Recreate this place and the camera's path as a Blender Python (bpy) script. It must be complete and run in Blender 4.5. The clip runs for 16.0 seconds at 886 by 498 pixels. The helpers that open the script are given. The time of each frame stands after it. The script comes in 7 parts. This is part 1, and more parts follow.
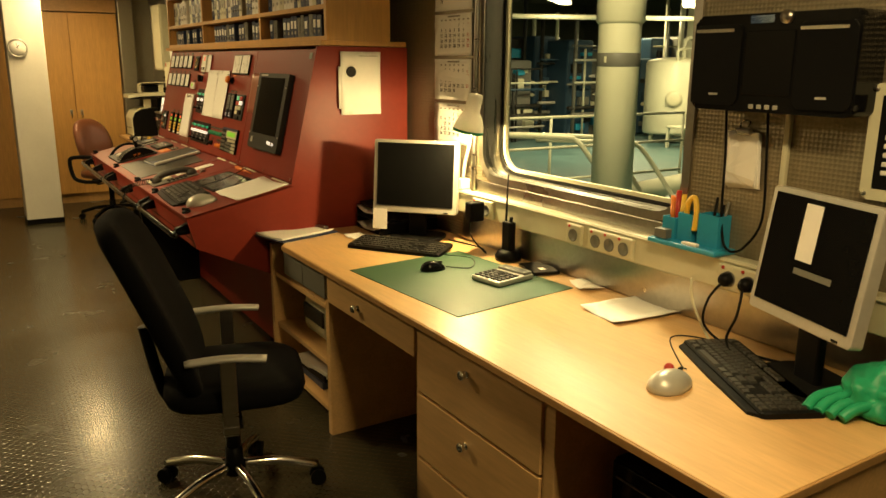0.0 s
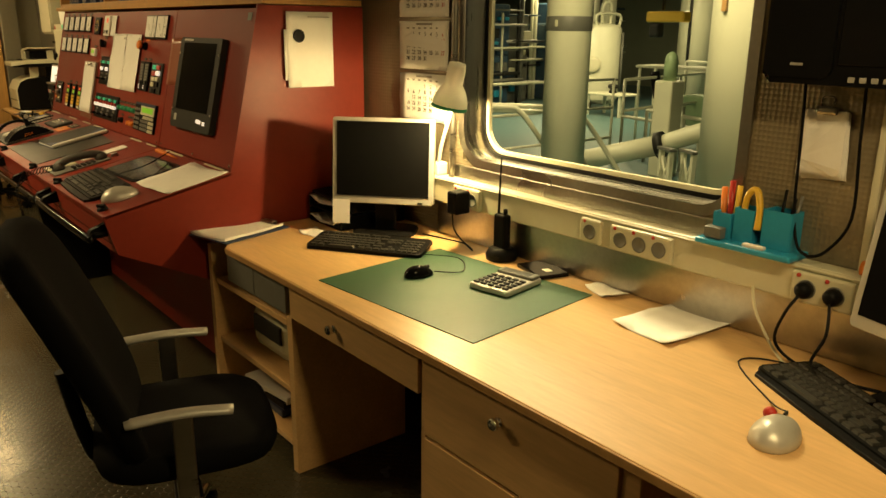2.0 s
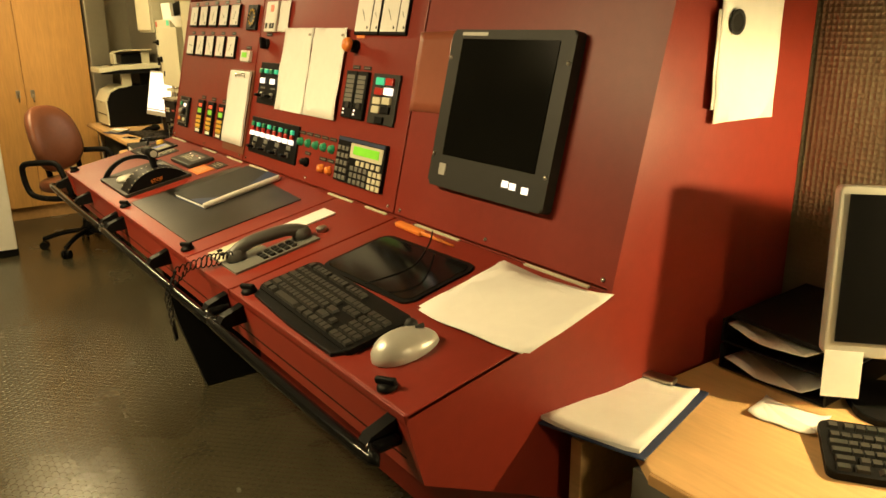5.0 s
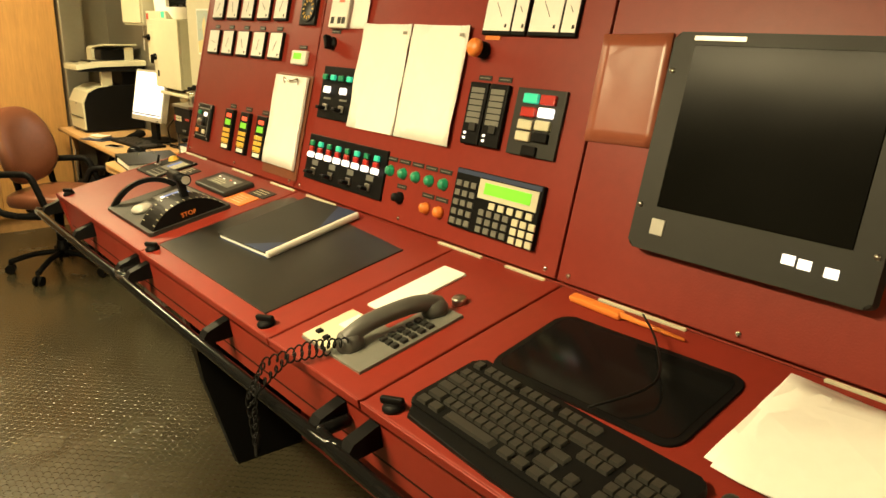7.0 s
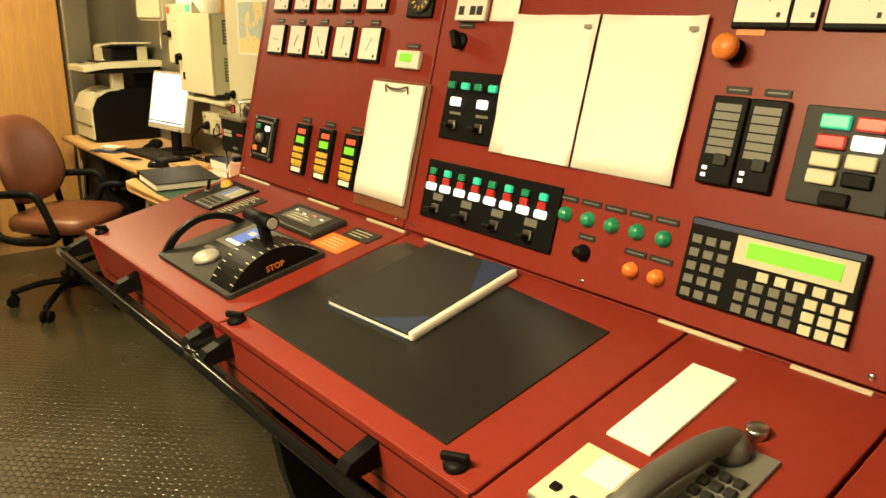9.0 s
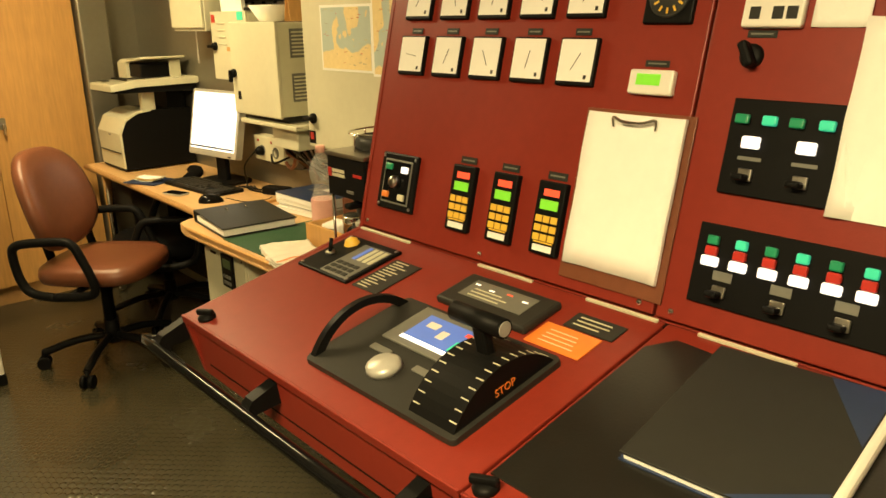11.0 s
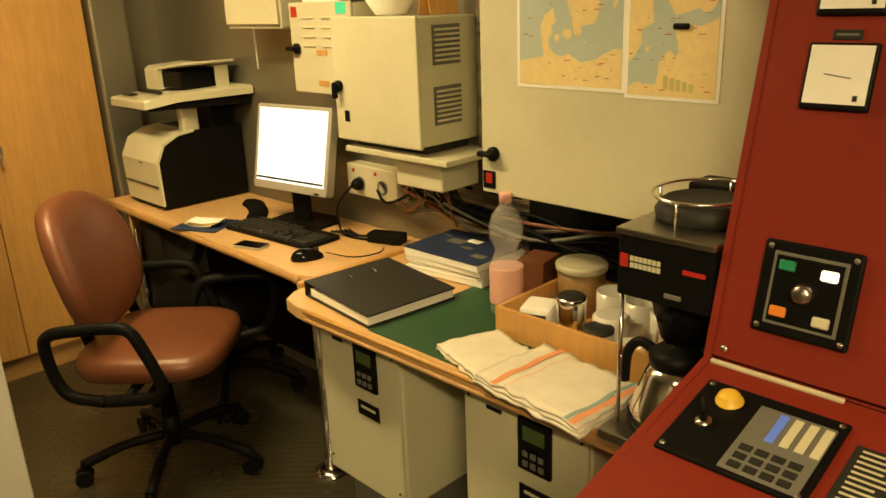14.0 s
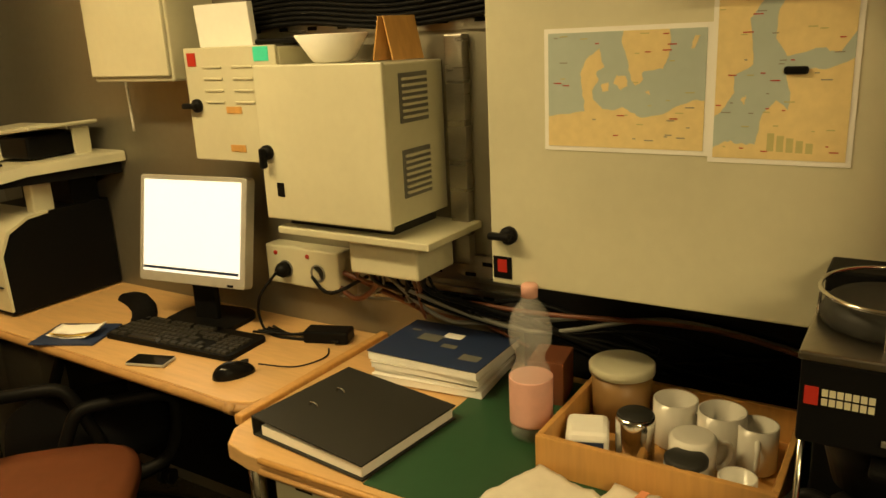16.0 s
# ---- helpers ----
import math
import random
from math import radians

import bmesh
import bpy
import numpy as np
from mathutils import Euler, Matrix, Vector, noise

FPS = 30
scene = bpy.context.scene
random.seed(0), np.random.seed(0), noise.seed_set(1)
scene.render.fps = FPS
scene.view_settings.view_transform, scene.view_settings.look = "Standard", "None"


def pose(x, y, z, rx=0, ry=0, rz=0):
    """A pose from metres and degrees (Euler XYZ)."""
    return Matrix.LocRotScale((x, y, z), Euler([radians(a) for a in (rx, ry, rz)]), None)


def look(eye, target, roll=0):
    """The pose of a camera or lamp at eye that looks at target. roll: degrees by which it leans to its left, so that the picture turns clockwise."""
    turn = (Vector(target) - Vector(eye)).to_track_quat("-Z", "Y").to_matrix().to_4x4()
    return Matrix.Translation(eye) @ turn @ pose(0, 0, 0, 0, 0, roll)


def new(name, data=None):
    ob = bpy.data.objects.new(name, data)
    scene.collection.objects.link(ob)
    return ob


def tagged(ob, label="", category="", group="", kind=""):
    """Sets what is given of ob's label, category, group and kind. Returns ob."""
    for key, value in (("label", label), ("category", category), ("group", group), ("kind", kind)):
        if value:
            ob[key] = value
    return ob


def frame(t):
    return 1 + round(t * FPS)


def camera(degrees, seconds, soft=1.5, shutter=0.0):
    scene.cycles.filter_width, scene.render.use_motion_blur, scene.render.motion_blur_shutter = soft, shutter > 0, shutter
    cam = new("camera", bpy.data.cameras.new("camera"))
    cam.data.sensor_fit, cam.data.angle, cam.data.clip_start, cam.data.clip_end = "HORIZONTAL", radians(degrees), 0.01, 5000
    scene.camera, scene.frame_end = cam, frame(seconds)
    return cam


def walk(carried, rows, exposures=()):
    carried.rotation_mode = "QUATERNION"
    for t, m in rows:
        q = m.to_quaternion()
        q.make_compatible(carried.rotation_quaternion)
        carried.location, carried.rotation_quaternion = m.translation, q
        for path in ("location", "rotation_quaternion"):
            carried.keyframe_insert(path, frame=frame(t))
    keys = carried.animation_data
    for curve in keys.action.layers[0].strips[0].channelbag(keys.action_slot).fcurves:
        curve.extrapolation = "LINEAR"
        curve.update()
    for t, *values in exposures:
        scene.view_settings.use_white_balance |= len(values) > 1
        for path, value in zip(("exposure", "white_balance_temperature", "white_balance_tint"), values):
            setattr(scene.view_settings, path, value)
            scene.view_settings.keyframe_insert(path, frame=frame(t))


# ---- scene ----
cam = camera(60.0, 16.0, soft=1.55)
PATH = [
    (0, (-1.969, 0.754, 1.556), (-0.94, 2.403, 1.084), 0.4),
    (0.5, (-1.957, 0.818, 1.552), (-0.87, 2.423, 1.057), 0.4),
    (1, (-1.932, 0.941, 1.545), (-0.791, 2.5, 1.029), 0.5),
    (1.5, (-1.91, 1.1, 1.539), (-0.723, 2.618, 1.007), 0.6),
    (2, (-1.911, 1.346, 1.546), (-0.698, 2.837, 0.993), 0.6),
    (2.5, (-1.904, 1.639, 1.547), (-0.701, 3.132, 0.98), 0.7),
    (3, (-1.848, 2.009, 1.536), (-0.696, 3.539, 0.961), 0.0),
    (3.5, (-1.806, 2.37, 1.518), (-0.688, 3.928, 0.95), 0.0),
    (4, (-1.8, 2.73, 1.53), (-0.686, 4.286, 0.949), -0.2),
    (4.2, (-1.796, 2.838, 1.527), (-0.686, 4.4, 0.956), -0.4),
    (6.3, (-1.785, 3.792, 1.51), (-0.609, 5.306, 0.941), 0.2),
    (6.5, (-1.809, 3.853, 1.514), (-0.613, 5.353, 0.947), 0.6),
    (7, (-1.813, 4.035, 1.501), (-0.596, 5.519, 0.939), 1.1),
    (7.5, (-1.796, 4.205, 1.479), (-0.568, 5.684, 0.928), 1.6),
    (8, (-1.782, 4.383, 1.484), (-0.547, 5.85, 0.917), 1.3),
    (8.2, (-1.772, 4.453, 1.478), (-0.535, 5.919, 0.912), 1.3),
    (10.3, (-1.774, 5.226, 1.5), (-0.518, 6.669, 0.916), -0.3),
    (10.5, (-1.783, 5.3, 1.499), (-0.523, 6.741, 0.92), -0.4),
    (11, (-1.787, 5.497, 1.511), (-0.522, 6.933, 0.929), -1.0),
    (11.5, (-1.792, 5.652, 1.511), (-0.527, 7.093, 0.942), -1.1),
    (12, (-1.803, 5.833, 1.519), (-0.528, 7.265, 0.948), -1.3),
    (12.5, (-1.838, 6.014, 1.539), (-0.541, 7.421, 0.958), -1.2),
    (13, (-1.801, 6.242, 1.535), (-0.499, 7.641, 0.944), -1.4),
    (13.5, (-1.755, 6.432, 1.543), (-0.449, 7.817, 0.929), -1.8),
    (14, (-1.73, 6.609, 1.548), (-0.399, 7.964, 0.922), -2.2),
    (14.5, (-1.697, 6.761, 1.546), (-0.324, 8.082, 0.939), -2.3),
    (15, (-1.731, 6.935, 1.555), (-0.259, 8.16, 0.978), -2.3),
    (15.5, (-1.67, 7.059, 1.536), (-0.144, 8.233, 0.995), -2.1),
    (16, (-1.589, 7.196, 1.552), (0.031, 8.237, 1.012), -2.7),
]
walk(cam, [(t, look(eye, target, roll)) for t, eye, target, roll in PATH],
     [(0, -0.3, 6800, 12), (1, -0.42, 6800, 12), (2, -0.6, 6800, 12), (3, -0.42, 6800, 12), (3.5, -0.38, 6700, 12), (4.2, -0.05, 6600, 12), (6.3, 0.75, 5900, 10), (8.2, 0.75, 5900, 10), (10.5, 0.5, 6100, 10), (12, 0.4, 6300, 10), (14.5, 0.05, 6700, 10), (16, -0.25, 6700, 10)])


# ---- world and lights ----
world = bpy.data.worlds.new("world")
scene.world = world
world.use_nodes = True
world.node_tree.nodes["Background"].inputs[0].default_value = (0.9, 0.7, 0.4, 1)
world.node_tree.nodes["Background"].inputs[1].default_value = 0.02
WARM = (1.0, 0.75, 0.35)


def lamp(name, kind, m, power, color, **more):
    data = bpy.data.lights.new(name, kind)
    data.energy, data.color = power, color
    if kind == "AREA":
        data.shape, data.size, data.size_y = "RECTANGLE", more["size"], more["size_y"]
    else:
        data.shadow_soft_size = more["size"]
    ob = new(name, data)
    ob.matrix_world = m
    return ob


CEILING_LAMPS = [(-1.05, 1.2), (-2.35, 5.75), (-1.12, 8.75)]
CEIL_Z = 2.35
for lx, ly in CEILING_LAMPS:
    lamp("tube_light", "AREA", pose(lx, ly, CEIL_Z - 0.085), 38 if ly > 7 else 38 if ly < 2 else 88, WARM, size=0.16, size_y=1.15)

# ---- materials ----
def material(name, color, rough=0.5, metal=0.0, grain=0.06, scale=40.0, bump=0.0, bump_scale=200.0, big=0.08, emit=None, coat=0.0, stretch=None, alpha_glass=False, spec=0.5):
    """Base colour varied at two scales, with fine relief."""
    m = bpy.data.materials.new(name)
    m.use_nodes = True
    nt = m.node_tree
    n, link = nt.nodes, nt.links.new
    b = n["Principled BSDF"]
    b.inputs["Roughness"].default_value = rough
    b.inputs["Metallic"].default_value = metal
    b.inputs["Coat Weight"].default_value = coat
    b.inputs["Specular IOR Level"].default_value = spec
    if alpha_glass:
        b.inputs["Transmission Weight"].default_value = 1.0
        b.inputs["IOR"].default_value = 1.1
        b.inputs["Base Color"].default_value = (*color, 1)
        return m
    co = n.new("ShaderNodeTexCoord")
    mp = n.new("ShaderNodeMapping")
    mp.inputs["Scale"].default_value = stretch or (1, 1, 1)
    link(co.outputs["Object"], mp.inputs[0])
    fine = n.new("ShaderNodeTexNoise")
    fine.inputs["Scale"].default_value, fine.inputs["Detail"].default_value = scale, 6
    wide = n.new("ShaderNodeTexNoise")
    wide.inputs["Scale"].default_value, wide.inputs["Detail"].default_value = 3.0, 3
    for x in (fine, wide):
        link(mp.outputs[0], x.inputs["Vector"])
    mix = n.new("ShaderNodeMix")
    mix.data_type, mix.blend_type = "RGBA", "MULTIPLY"
    mix.inputs[0].default_value = 1
    ramp = n.new("ShaderNodeMapRange")
    ramp.inputs["To Min"].default_value, ramp.inputs["To Max"].default_value = 1 - 2 * grain, 1 + 2 * grain
    link(fine.outputs["Fac"], ramp.inputs["Value"])
    ramp2 = n.new("ShaderNodeMapRange")
    ramp2.inputs["To Min"].default_value, ramp2.inputs["To Max"].default_value = 1 - 2 * big, 1 + 2 * big
    link(wide.outputs["Fac"], ramp2.inputs["Value"])
    mul = n.new("ShaderNodeMath")
    mul.operation = "MULTIPLY"
    link(ramp.outputs[0], mul.inputs[0]), link(ramp2.outputs[0], mul.inputs[1])
    mix.inputs[6].default_value = (*color, 1)
    link(mul.outputs[0], mix.inputs[7])
    link(mix.outputs[2], b.inputs["Base Color"])
    rr = n.new("ShaderNodeMapRange")
    rr.inputs["To Min"].default_value, rr.inputs["To Max"].default_value = max(rough - 0.1, 0.02), min(rough + 0.1, 1)
    link(wide.outputs["Fac"], rr.inputs["Value"]), link(rr.outputs[0], b.inputs["Roughness"])
    if bump:
        bt = n.new("ShaderNodeTexNoise")
        bt.inputs["Scale"].default_value = bump_scale
        link(mp.outputs[0], bt.inputs["Vector"])
        bn = n.new("ShaderNodeBump")
        bn.inputs["Strength"].default_value, bn.inputs["Distance"].default_value = bump, 0.002
        link(bt.outputs["Fac"], bn.inputs["Height"]), link(bn.outputs[0], b.inputs["Normal"])
    if emit:
        b.inputs["Emission Color"].default_value = (*color, 1)
        b.inputs["Emission Strength"].default_value = emit
    return m


RED = material("red_paint", (0.21, 0.024, 0.013), 0.42, spec=0.3, bump=0.12, bump_scale=260, grain=0.05)
WOOD = material("beech_laminate", (0.62, 0.39, 0.17), 0.38, grain=0.09, scale=14, stretch=(7, 0.8, 7), bump=0.04)
WOODY = material("oak_veneer", (0.55, 0.30, 0.09), 0.45, grain=0.1, scale=12, stretch=(7, 7, 0.7), bump=0.05)
EDGE = material("wood_edge", (0.42, 0.24, 0.09), 0.45, grain=0.12, scale=30)
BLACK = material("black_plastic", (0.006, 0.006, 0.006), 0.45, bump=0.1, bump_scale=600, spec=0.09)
GLOSSBLACK = material("gloss_black", (0.006, 0.006, 0.006), 0.1, spec=0.15)
LCDBLACK = material("matte_black_screen", (0.005, 0.005, 0.004), 0.2, spec=0.04)
MATBLACK = material("black_fabric", (0.004, 0.004, 0.0045), 0.9, bump=0.3, bump_scale=900, spec=0.1)
DARKGREY = material("dark_grey_plastic", (0.024, 0.024, 0.021), 0.5, bump=0.1, bump_scale=500, spec=0.25)
GREY = material("grey_plastic", (0.15, 0.15, 0.13), 0.45, bump=0.1, bump_scale=500)
SILVER = material("silver_plastic", (0.5, 0.49, 0.44), 0.35, 0.3)
CHROME = material("chrome", (0.75, 0.74, 0.7), 0.15, 1.0, grain=0.02)
STEEL = material("steel", (0.42, 0.4, 0.36), 0.3, 1.0, grain=0.08, scale=60, stretch=(1, 1, 12))
WHITE = material("white_paint", (0.75, 0.73, 0.66), 0.42, grain=0.02)
CREAM = material("cream_enamel", (0.6, 0.58, 0.42), 0.38, grain=0.025, bump=0.05, bump_scale=300)
PAPER = material("paper", (0.86, 0.85, 0.8), 0.85, grain=0.02, big=0.03)
LEATHER = material("brown_leather", (0.16, 0.055, 0.025), 0.36, bump=0.25, bump_scale=350, grain=0.1)
BAIZE = material("green_mat", (0.018, 0.075, 0.03), 0.55, bump=0.15, bump_scale=700)
GREEN = material("green_lens", (0.02, 0.26, 0.13), 0.3)
ORANGE = material("orange_plastic", (0.75, 0.22, 0.03), 0.4)
YELLOW = material("yellow_plastic", (0.8, 0.5, 0.05), 0.4)
LAMPRED = material("red_lens", (0.45, 0.03, 0.02), 0.3)
BLUE = material("blue_plastic", (0.02, 0.3, 0.5), 0.35)
NAVY = material("navy_card", (0.02, 0.035, 0.09), 0.5)
CEILM = material("ceiling_panel", (0.6, 0.57, 0.48), 0.6)
LIT = material("lit_white", (1.0, 0.85, 0.6), 0.5, emit=1.2)
TUBE = material("lit_tube", (1.0, 0.78, 0.42), 0.5, emit=6.0)
SCREENW = material("lit_screen", (0.95, 0.92, 0.8), 0.3, emit=1.0)
LCDG = material("lit_green_display", (0.2, 0.6, 0.03), 0.3, emit=0.32)
LCDB = material("lit_blue_display", (0.08, 0.14, 0.4), 0.3, emit=0.6)
LEDW = material("lit_button", (1.0, 0.9, 0.75), 0.3, emit=0.9)
LEDR = material("lit_red_display", (0.8, 0.08, 0.03), 0.3, emit=0.7)
LEDG = material("lit_green_button", (0.05, 0.55, 0.3), 0.3, emit=0.35)
LCDW = material("lit_pale_display", (0.35, 0.42, 0.4), 0.3, emit=0.4)
GLASS = material("window_glass", (0.97, 0.98, 0.95), 0.0, alpha_glass=True)
PINK = material("pink_plastic", (0.75, 0.42, 0.35), 0.45)
YELLOWP = material("yellow_paper", (0.75, 0.55, 0.15), 0.85)
CLEAR = material("clear_plastic", (0.75, 0.75, 0.72), 0.06)
CLEAR.node_tree.nodes["Principled BSDF"].inputs["Alpha"].default_value = 0.22
SHADE = material("lamp_shade_plastic", (0.8, 0.78, 0.7), 0.4)
shade_nodes = SHADE.node_tree
shade_mix, shade_through = shade_nodes.nodes.new("ShaderNodeMixShader"), shade_nodes.nodes.new("ShaderNodeBsdfTranslucent")
shade_through.inputs[0].default_value = (0.85, 0.8, 0.7, 1)
shade_nodes.links.new(shade_nodes.nodes["Principled BSDF"].outputs[0], shade_mix.inputs[1])
shade_nodes.links.new(shade_through.outputs[0], shade_mix.inputs[2])
shade_nodes.links.new(shade_mix.outputs[0], shade_nodes.nodes["Material Output"].inputs[0])


def dimple_wall():
    m = material("dimpled_steel_wall", (0.28, 0.24, 0.16), 0.42, 0.55, grain=0.05)
    nt = m.node_tree
    b = nt.nodes["Principled BSDF"]
    co = nt.nodes.new("ShaderNodeTexCoord")
    v = nt.nodes.new("ShaderNodeTexVoronoi")
    v.inputs["Scale"].default_value, v.inputs["Randomness"].default_value = 75, 0.0
    bn = nt.nodes.new("ShaderNodeBump")
    bn.inputs["Strength"].default_value, bn.inputs["Distance"].default_value = 0.7, 0.004
    nt.links.new(co.outputs["Object"], v.inputs["Vector"])
    nt.links.new(v.outputs["Distance"], bn.inputs["Height"])
    nt.links.new(bn.outputs[0], b.inputs["Normal"])
    return m


def floor_material():
    """Dark olive rubber flooring with round studs."""
    m = material("studded_rubber_floor", (0.046, 0.04, 0.023), 0.24, grain=0.08, scale=8, big=0.16)
    nt = m.node_tree
    b = nt.nodes["Principled BSDF"]
    co = nt.nodes.new("ShaderNodeTexCoord")
    mp = nt.nodes.new("ShaderNodeMapping")
    mp.inputs["Rotation"].default_value = (0, 0, radians(45))
    v = nt.nodes.new("ShaderNodeTexVoronoi")
    v.voronoi_dimensions = "2D"
    v.inputs["Scale"].default_value, v.inputs["Randomness"].default_value = 33, 0.0
    r = nt.nodes.new("ShaderNodeMapRange")
    r.inputs["From Min"].default_value, r.inputs["From Max"].default_value = 0.3, 0.42
    r.inputs["To Min"].default_value, r.inputs["To Max"].default_value = 1, 0
    bn = nt.nodes.new("ShaderNodeBump")
    bn.inputs["Strength"].default_value, bn.inputs["Distance"].default_value = 0.55, 0.002
    nt.links.new(co.outputs["Object"], mp.inputs[0])
    nt.links.new(mp.outputs[0], v.inputs["Vector"])
    nt.links.new(v.outputs["Distance"], r.inputs["Value"])
    nt.links.new(r.outputs[0], bn.inputs["Height"])
    nt.links.new(bn.outputs[0], b.inputs["Normal"])
    return m


STEELW = material("brushed_steel_wall", (0.3, 0.28, 0.22), 0.4, 0.7, grain=0.03, big=0.05)
WALLM = dimple_wall()
FLOORM = floor_material()


# ---- building helpers ----
def box(bm, c, s, bevel=0.0, m=None, seg=2):
    """A box with centre c and size s, its edges rounded by bevel, moved by m."""
    t = bmesh.new()
    bmesh.ops.create_cube(t, size=1, matrix=Matrix.LocRotScale(c, None, s))
    if bevel:
        bmesh.ops.bevel(t, geom=t.edges[:], offset=min(bevel, min(s) * 0.45), segments=seg, affect="EDGES", profile=0.5)
    return join(bm, t, m)


def join(bm, t, m=None):
    if m is not None:
        t.transform(m)
    made = [bm.verts.new(v.co) for v in t.verts]
    t.verts.index_update()
    for f in t.faces:
        try:
            g = bm.faces.new([made[v.index] for v in f.verts])
            g.smooth = f.smooth
        except ValueError:
            pass
    t.free()
    return bm


def rod(bm, p, q, r, r2=None, seg=14, cap=True):
    """A round bar from p to q."""
    p, q = Vector(p), Vector(q)
    t = bmesh.new()
    bmesh.ops.create_cone(t, cap_ends=cap, segments=seg, radius1=r, radius2=r if r2 is None else r2, depth=(q - p).length)
    for f in t.faces:
        f.smooth = len(f.verts) == 4
    turn = (q - p).to_track_quat("Z", "Y").to_matrix().to_4x4()
    return join(bm, t, Matrix.Translation((p + q) / 2) @ turn)


def tube(bm, pts, r, seg=8):
    """A bent bar or cable through points, smoothed."""
    pts = [Vector(p) for p in pts]
    fine = []
    for i in range(len(pts) - 1):
        a, b, c, d = pts[max(i - 1, 0)], pts[i], pts[i + 1], pts[min(i + 2, len(pts) - 1)]
        for k in range(5):
            s = k / 5
            fine.append(0.5 * (2 * b + (c - a) * s + (2 * a - 5 * b + 4 * c - d) * s * s + (3 * b - a - 3 * c + d) * s ** 3))
    fine.append(pts[-1])
    rings, side = [], None
    for i, p in enumerate(fine):
        way = (fine[min(i + 1, len(fine) - 1)] - fine[max(i - 1, 0)]).normalized()
        side = way.orthogonal() if side is None else (side - way * side.dot(way))
        side = side.normalized()
        up = way.cross(side)
        rings.append([bm.verts.new(p + r * (math.cos(a) * side + math.sin(a) * up)) for a in (2 * math.pi * k / seg for k in range(seg))])
    for a, b in zip(rings, rings[1:]):
        for k in range(seg):
            bm.faces.new((a[k], a[(k + 1) % seg], b[(k + 1) % seg], b[k])).smooth = True
    bm.faces.new(rings[0][::-1]), bm.faces.new(rings[-1])
    return bm


def lathe(bm, profile, seg=28, m=None):
    """A turned body round z from (radius, height) pairs."""
    t = bmesh.new()
    rings = [[t.verts.new((r * math.cos(a), r * math.sin(a), z)) for a in (2 * math.pi * k / seg for k in range(seg))] for r, z in profile]
    for a, b in zip(rings, rings[1:]):
        for k in range(seg):
            t.faces.new((a[k], a[(k + 1) % seg], b[(k + 1) % seg], b[k])).smooth = True
    if profile[0][0] > 1e-4:
        t.faces.new(rings[0][::-1])
    if profile[-1][0] > 1e-4:
        t.faces.new(rings[-1])
    return join(bm, t, m)


def plate(bm, outline, z0, z1, m=None, bevel=0.0):
    """A flat body with an outline in x, y between two heights."""
    t = bmesh.new()
    low = [t.verts.new((x, y, z0)) for x, y in outline]
    high = [t.verts.new((x, y, z1)) for x, y in outline]
    t.faces.new(low[::-1])
    top = t.faces.new(high)
    k = len(outline)
    for i in range(k):
        t.faces.new((low[i], low[(i + 1) % k], high[(i + 1) % k], high[i]))
    if bevel:
        bmesh.ops.bevel(t, geom=top.edges[:], offset=bevel, segments=2, affect="EDGES", profile=0.5)
    return join(bm, t, m)


def rounded(w, h, r, seg=5, cx=0.0, cy=0.0):
    """The outline of a rectangle with round corners."""
    out = []
    for sx, sy, a0 in ((1, 1, 0), (-1, 1, 90), (-1, -1, 180), (1, -1, 270)):
        for k in range(seg + 1):
            a = radians(a0 + 90 * k / seg)
            out.append((cx + sx * (w / 2 - r) + r * math.cos(a), cy + sy * (h / 2 - r) + r * math.sin(a)))
    return out


def mesh_object(name, bm, mat):
    bmesh.ops.recalc_face_normals(bm, faces=bm.faces[:])
    me = bpy.data.meshes.new(name)
    bm.to_mesh(me)
    bm.free()
    me.materials.append(mat)
    return new(name, me)


def part(name, bm, mat, parent, label=""):
    ob = mesh_object(name, bm, mat)
    ob.parent = parent
    return tagged(ob, label)


def solid(name, bm, mat, label="", category="", group="", kind="", m=None):
    ob = mesh_object(name, bm, mat)
    if m is not None:
        ob.matrix_world = m
    return tagged(ob, label, category, group, kind)


def thing(name, m, label, category, group="", kind=""):
    ob = new(name)
    ob.empty_display_size = 0.05
    ob.matrix_world = m
    return tagged(ob, label, category, group, kind)


def B(c, s, bevel=0.0, m=None):
    return box(bmesh.new(), c, s, bevel, m)


def span(x0, x1, y0, y1, z0, z1, bevel=0.0):
    return B(((x0 + x1) / 2, (y0 + y1) / 2, (z0 + z1) / 2), (abs(x1 - x0), abs(y1 - y0), abs(z1 - z0)), bevel)


def facing(x0, z0, degrees, y, v=0.0, spin=0.0, w=0.0):
    """The pose on a sheet that faces the room: local x runs along -y, local y up the sheet, local z out of it."""
    a = radians(degrees)
    up = Vector((math.cos(a), 0, math.sin(a)))
    out = Vector((-math.sin(a), 0, math.cos(a)))
    m = Matrix((( 0, up.x, out.x, 0), (-1, 0, 0, 0), (0, up.z, out.z, 0), (0, 0, 0, 1)))
    m.translation = Vector((x0, y, z0)) + up * v + out * w
    return m @ pose(0, 0, 0, 0, 0, spin)


DESK_A, PANEL_A = 12.4, 76.6


def on_desk(y, v, spin=0.0, w=0.0):
    return facing(-1.155, 0.87, DESK_A, y, v, spin, w)


def on_panel(y, v, spin=0.0, w=0.0):
    return facing(-0.652, 0.985, PANEL_A, y, v, spin, w)


def on_wall(y, z, x=0.0, spin=0.0):
    return facing(x, z, 90, y, 0, spin)


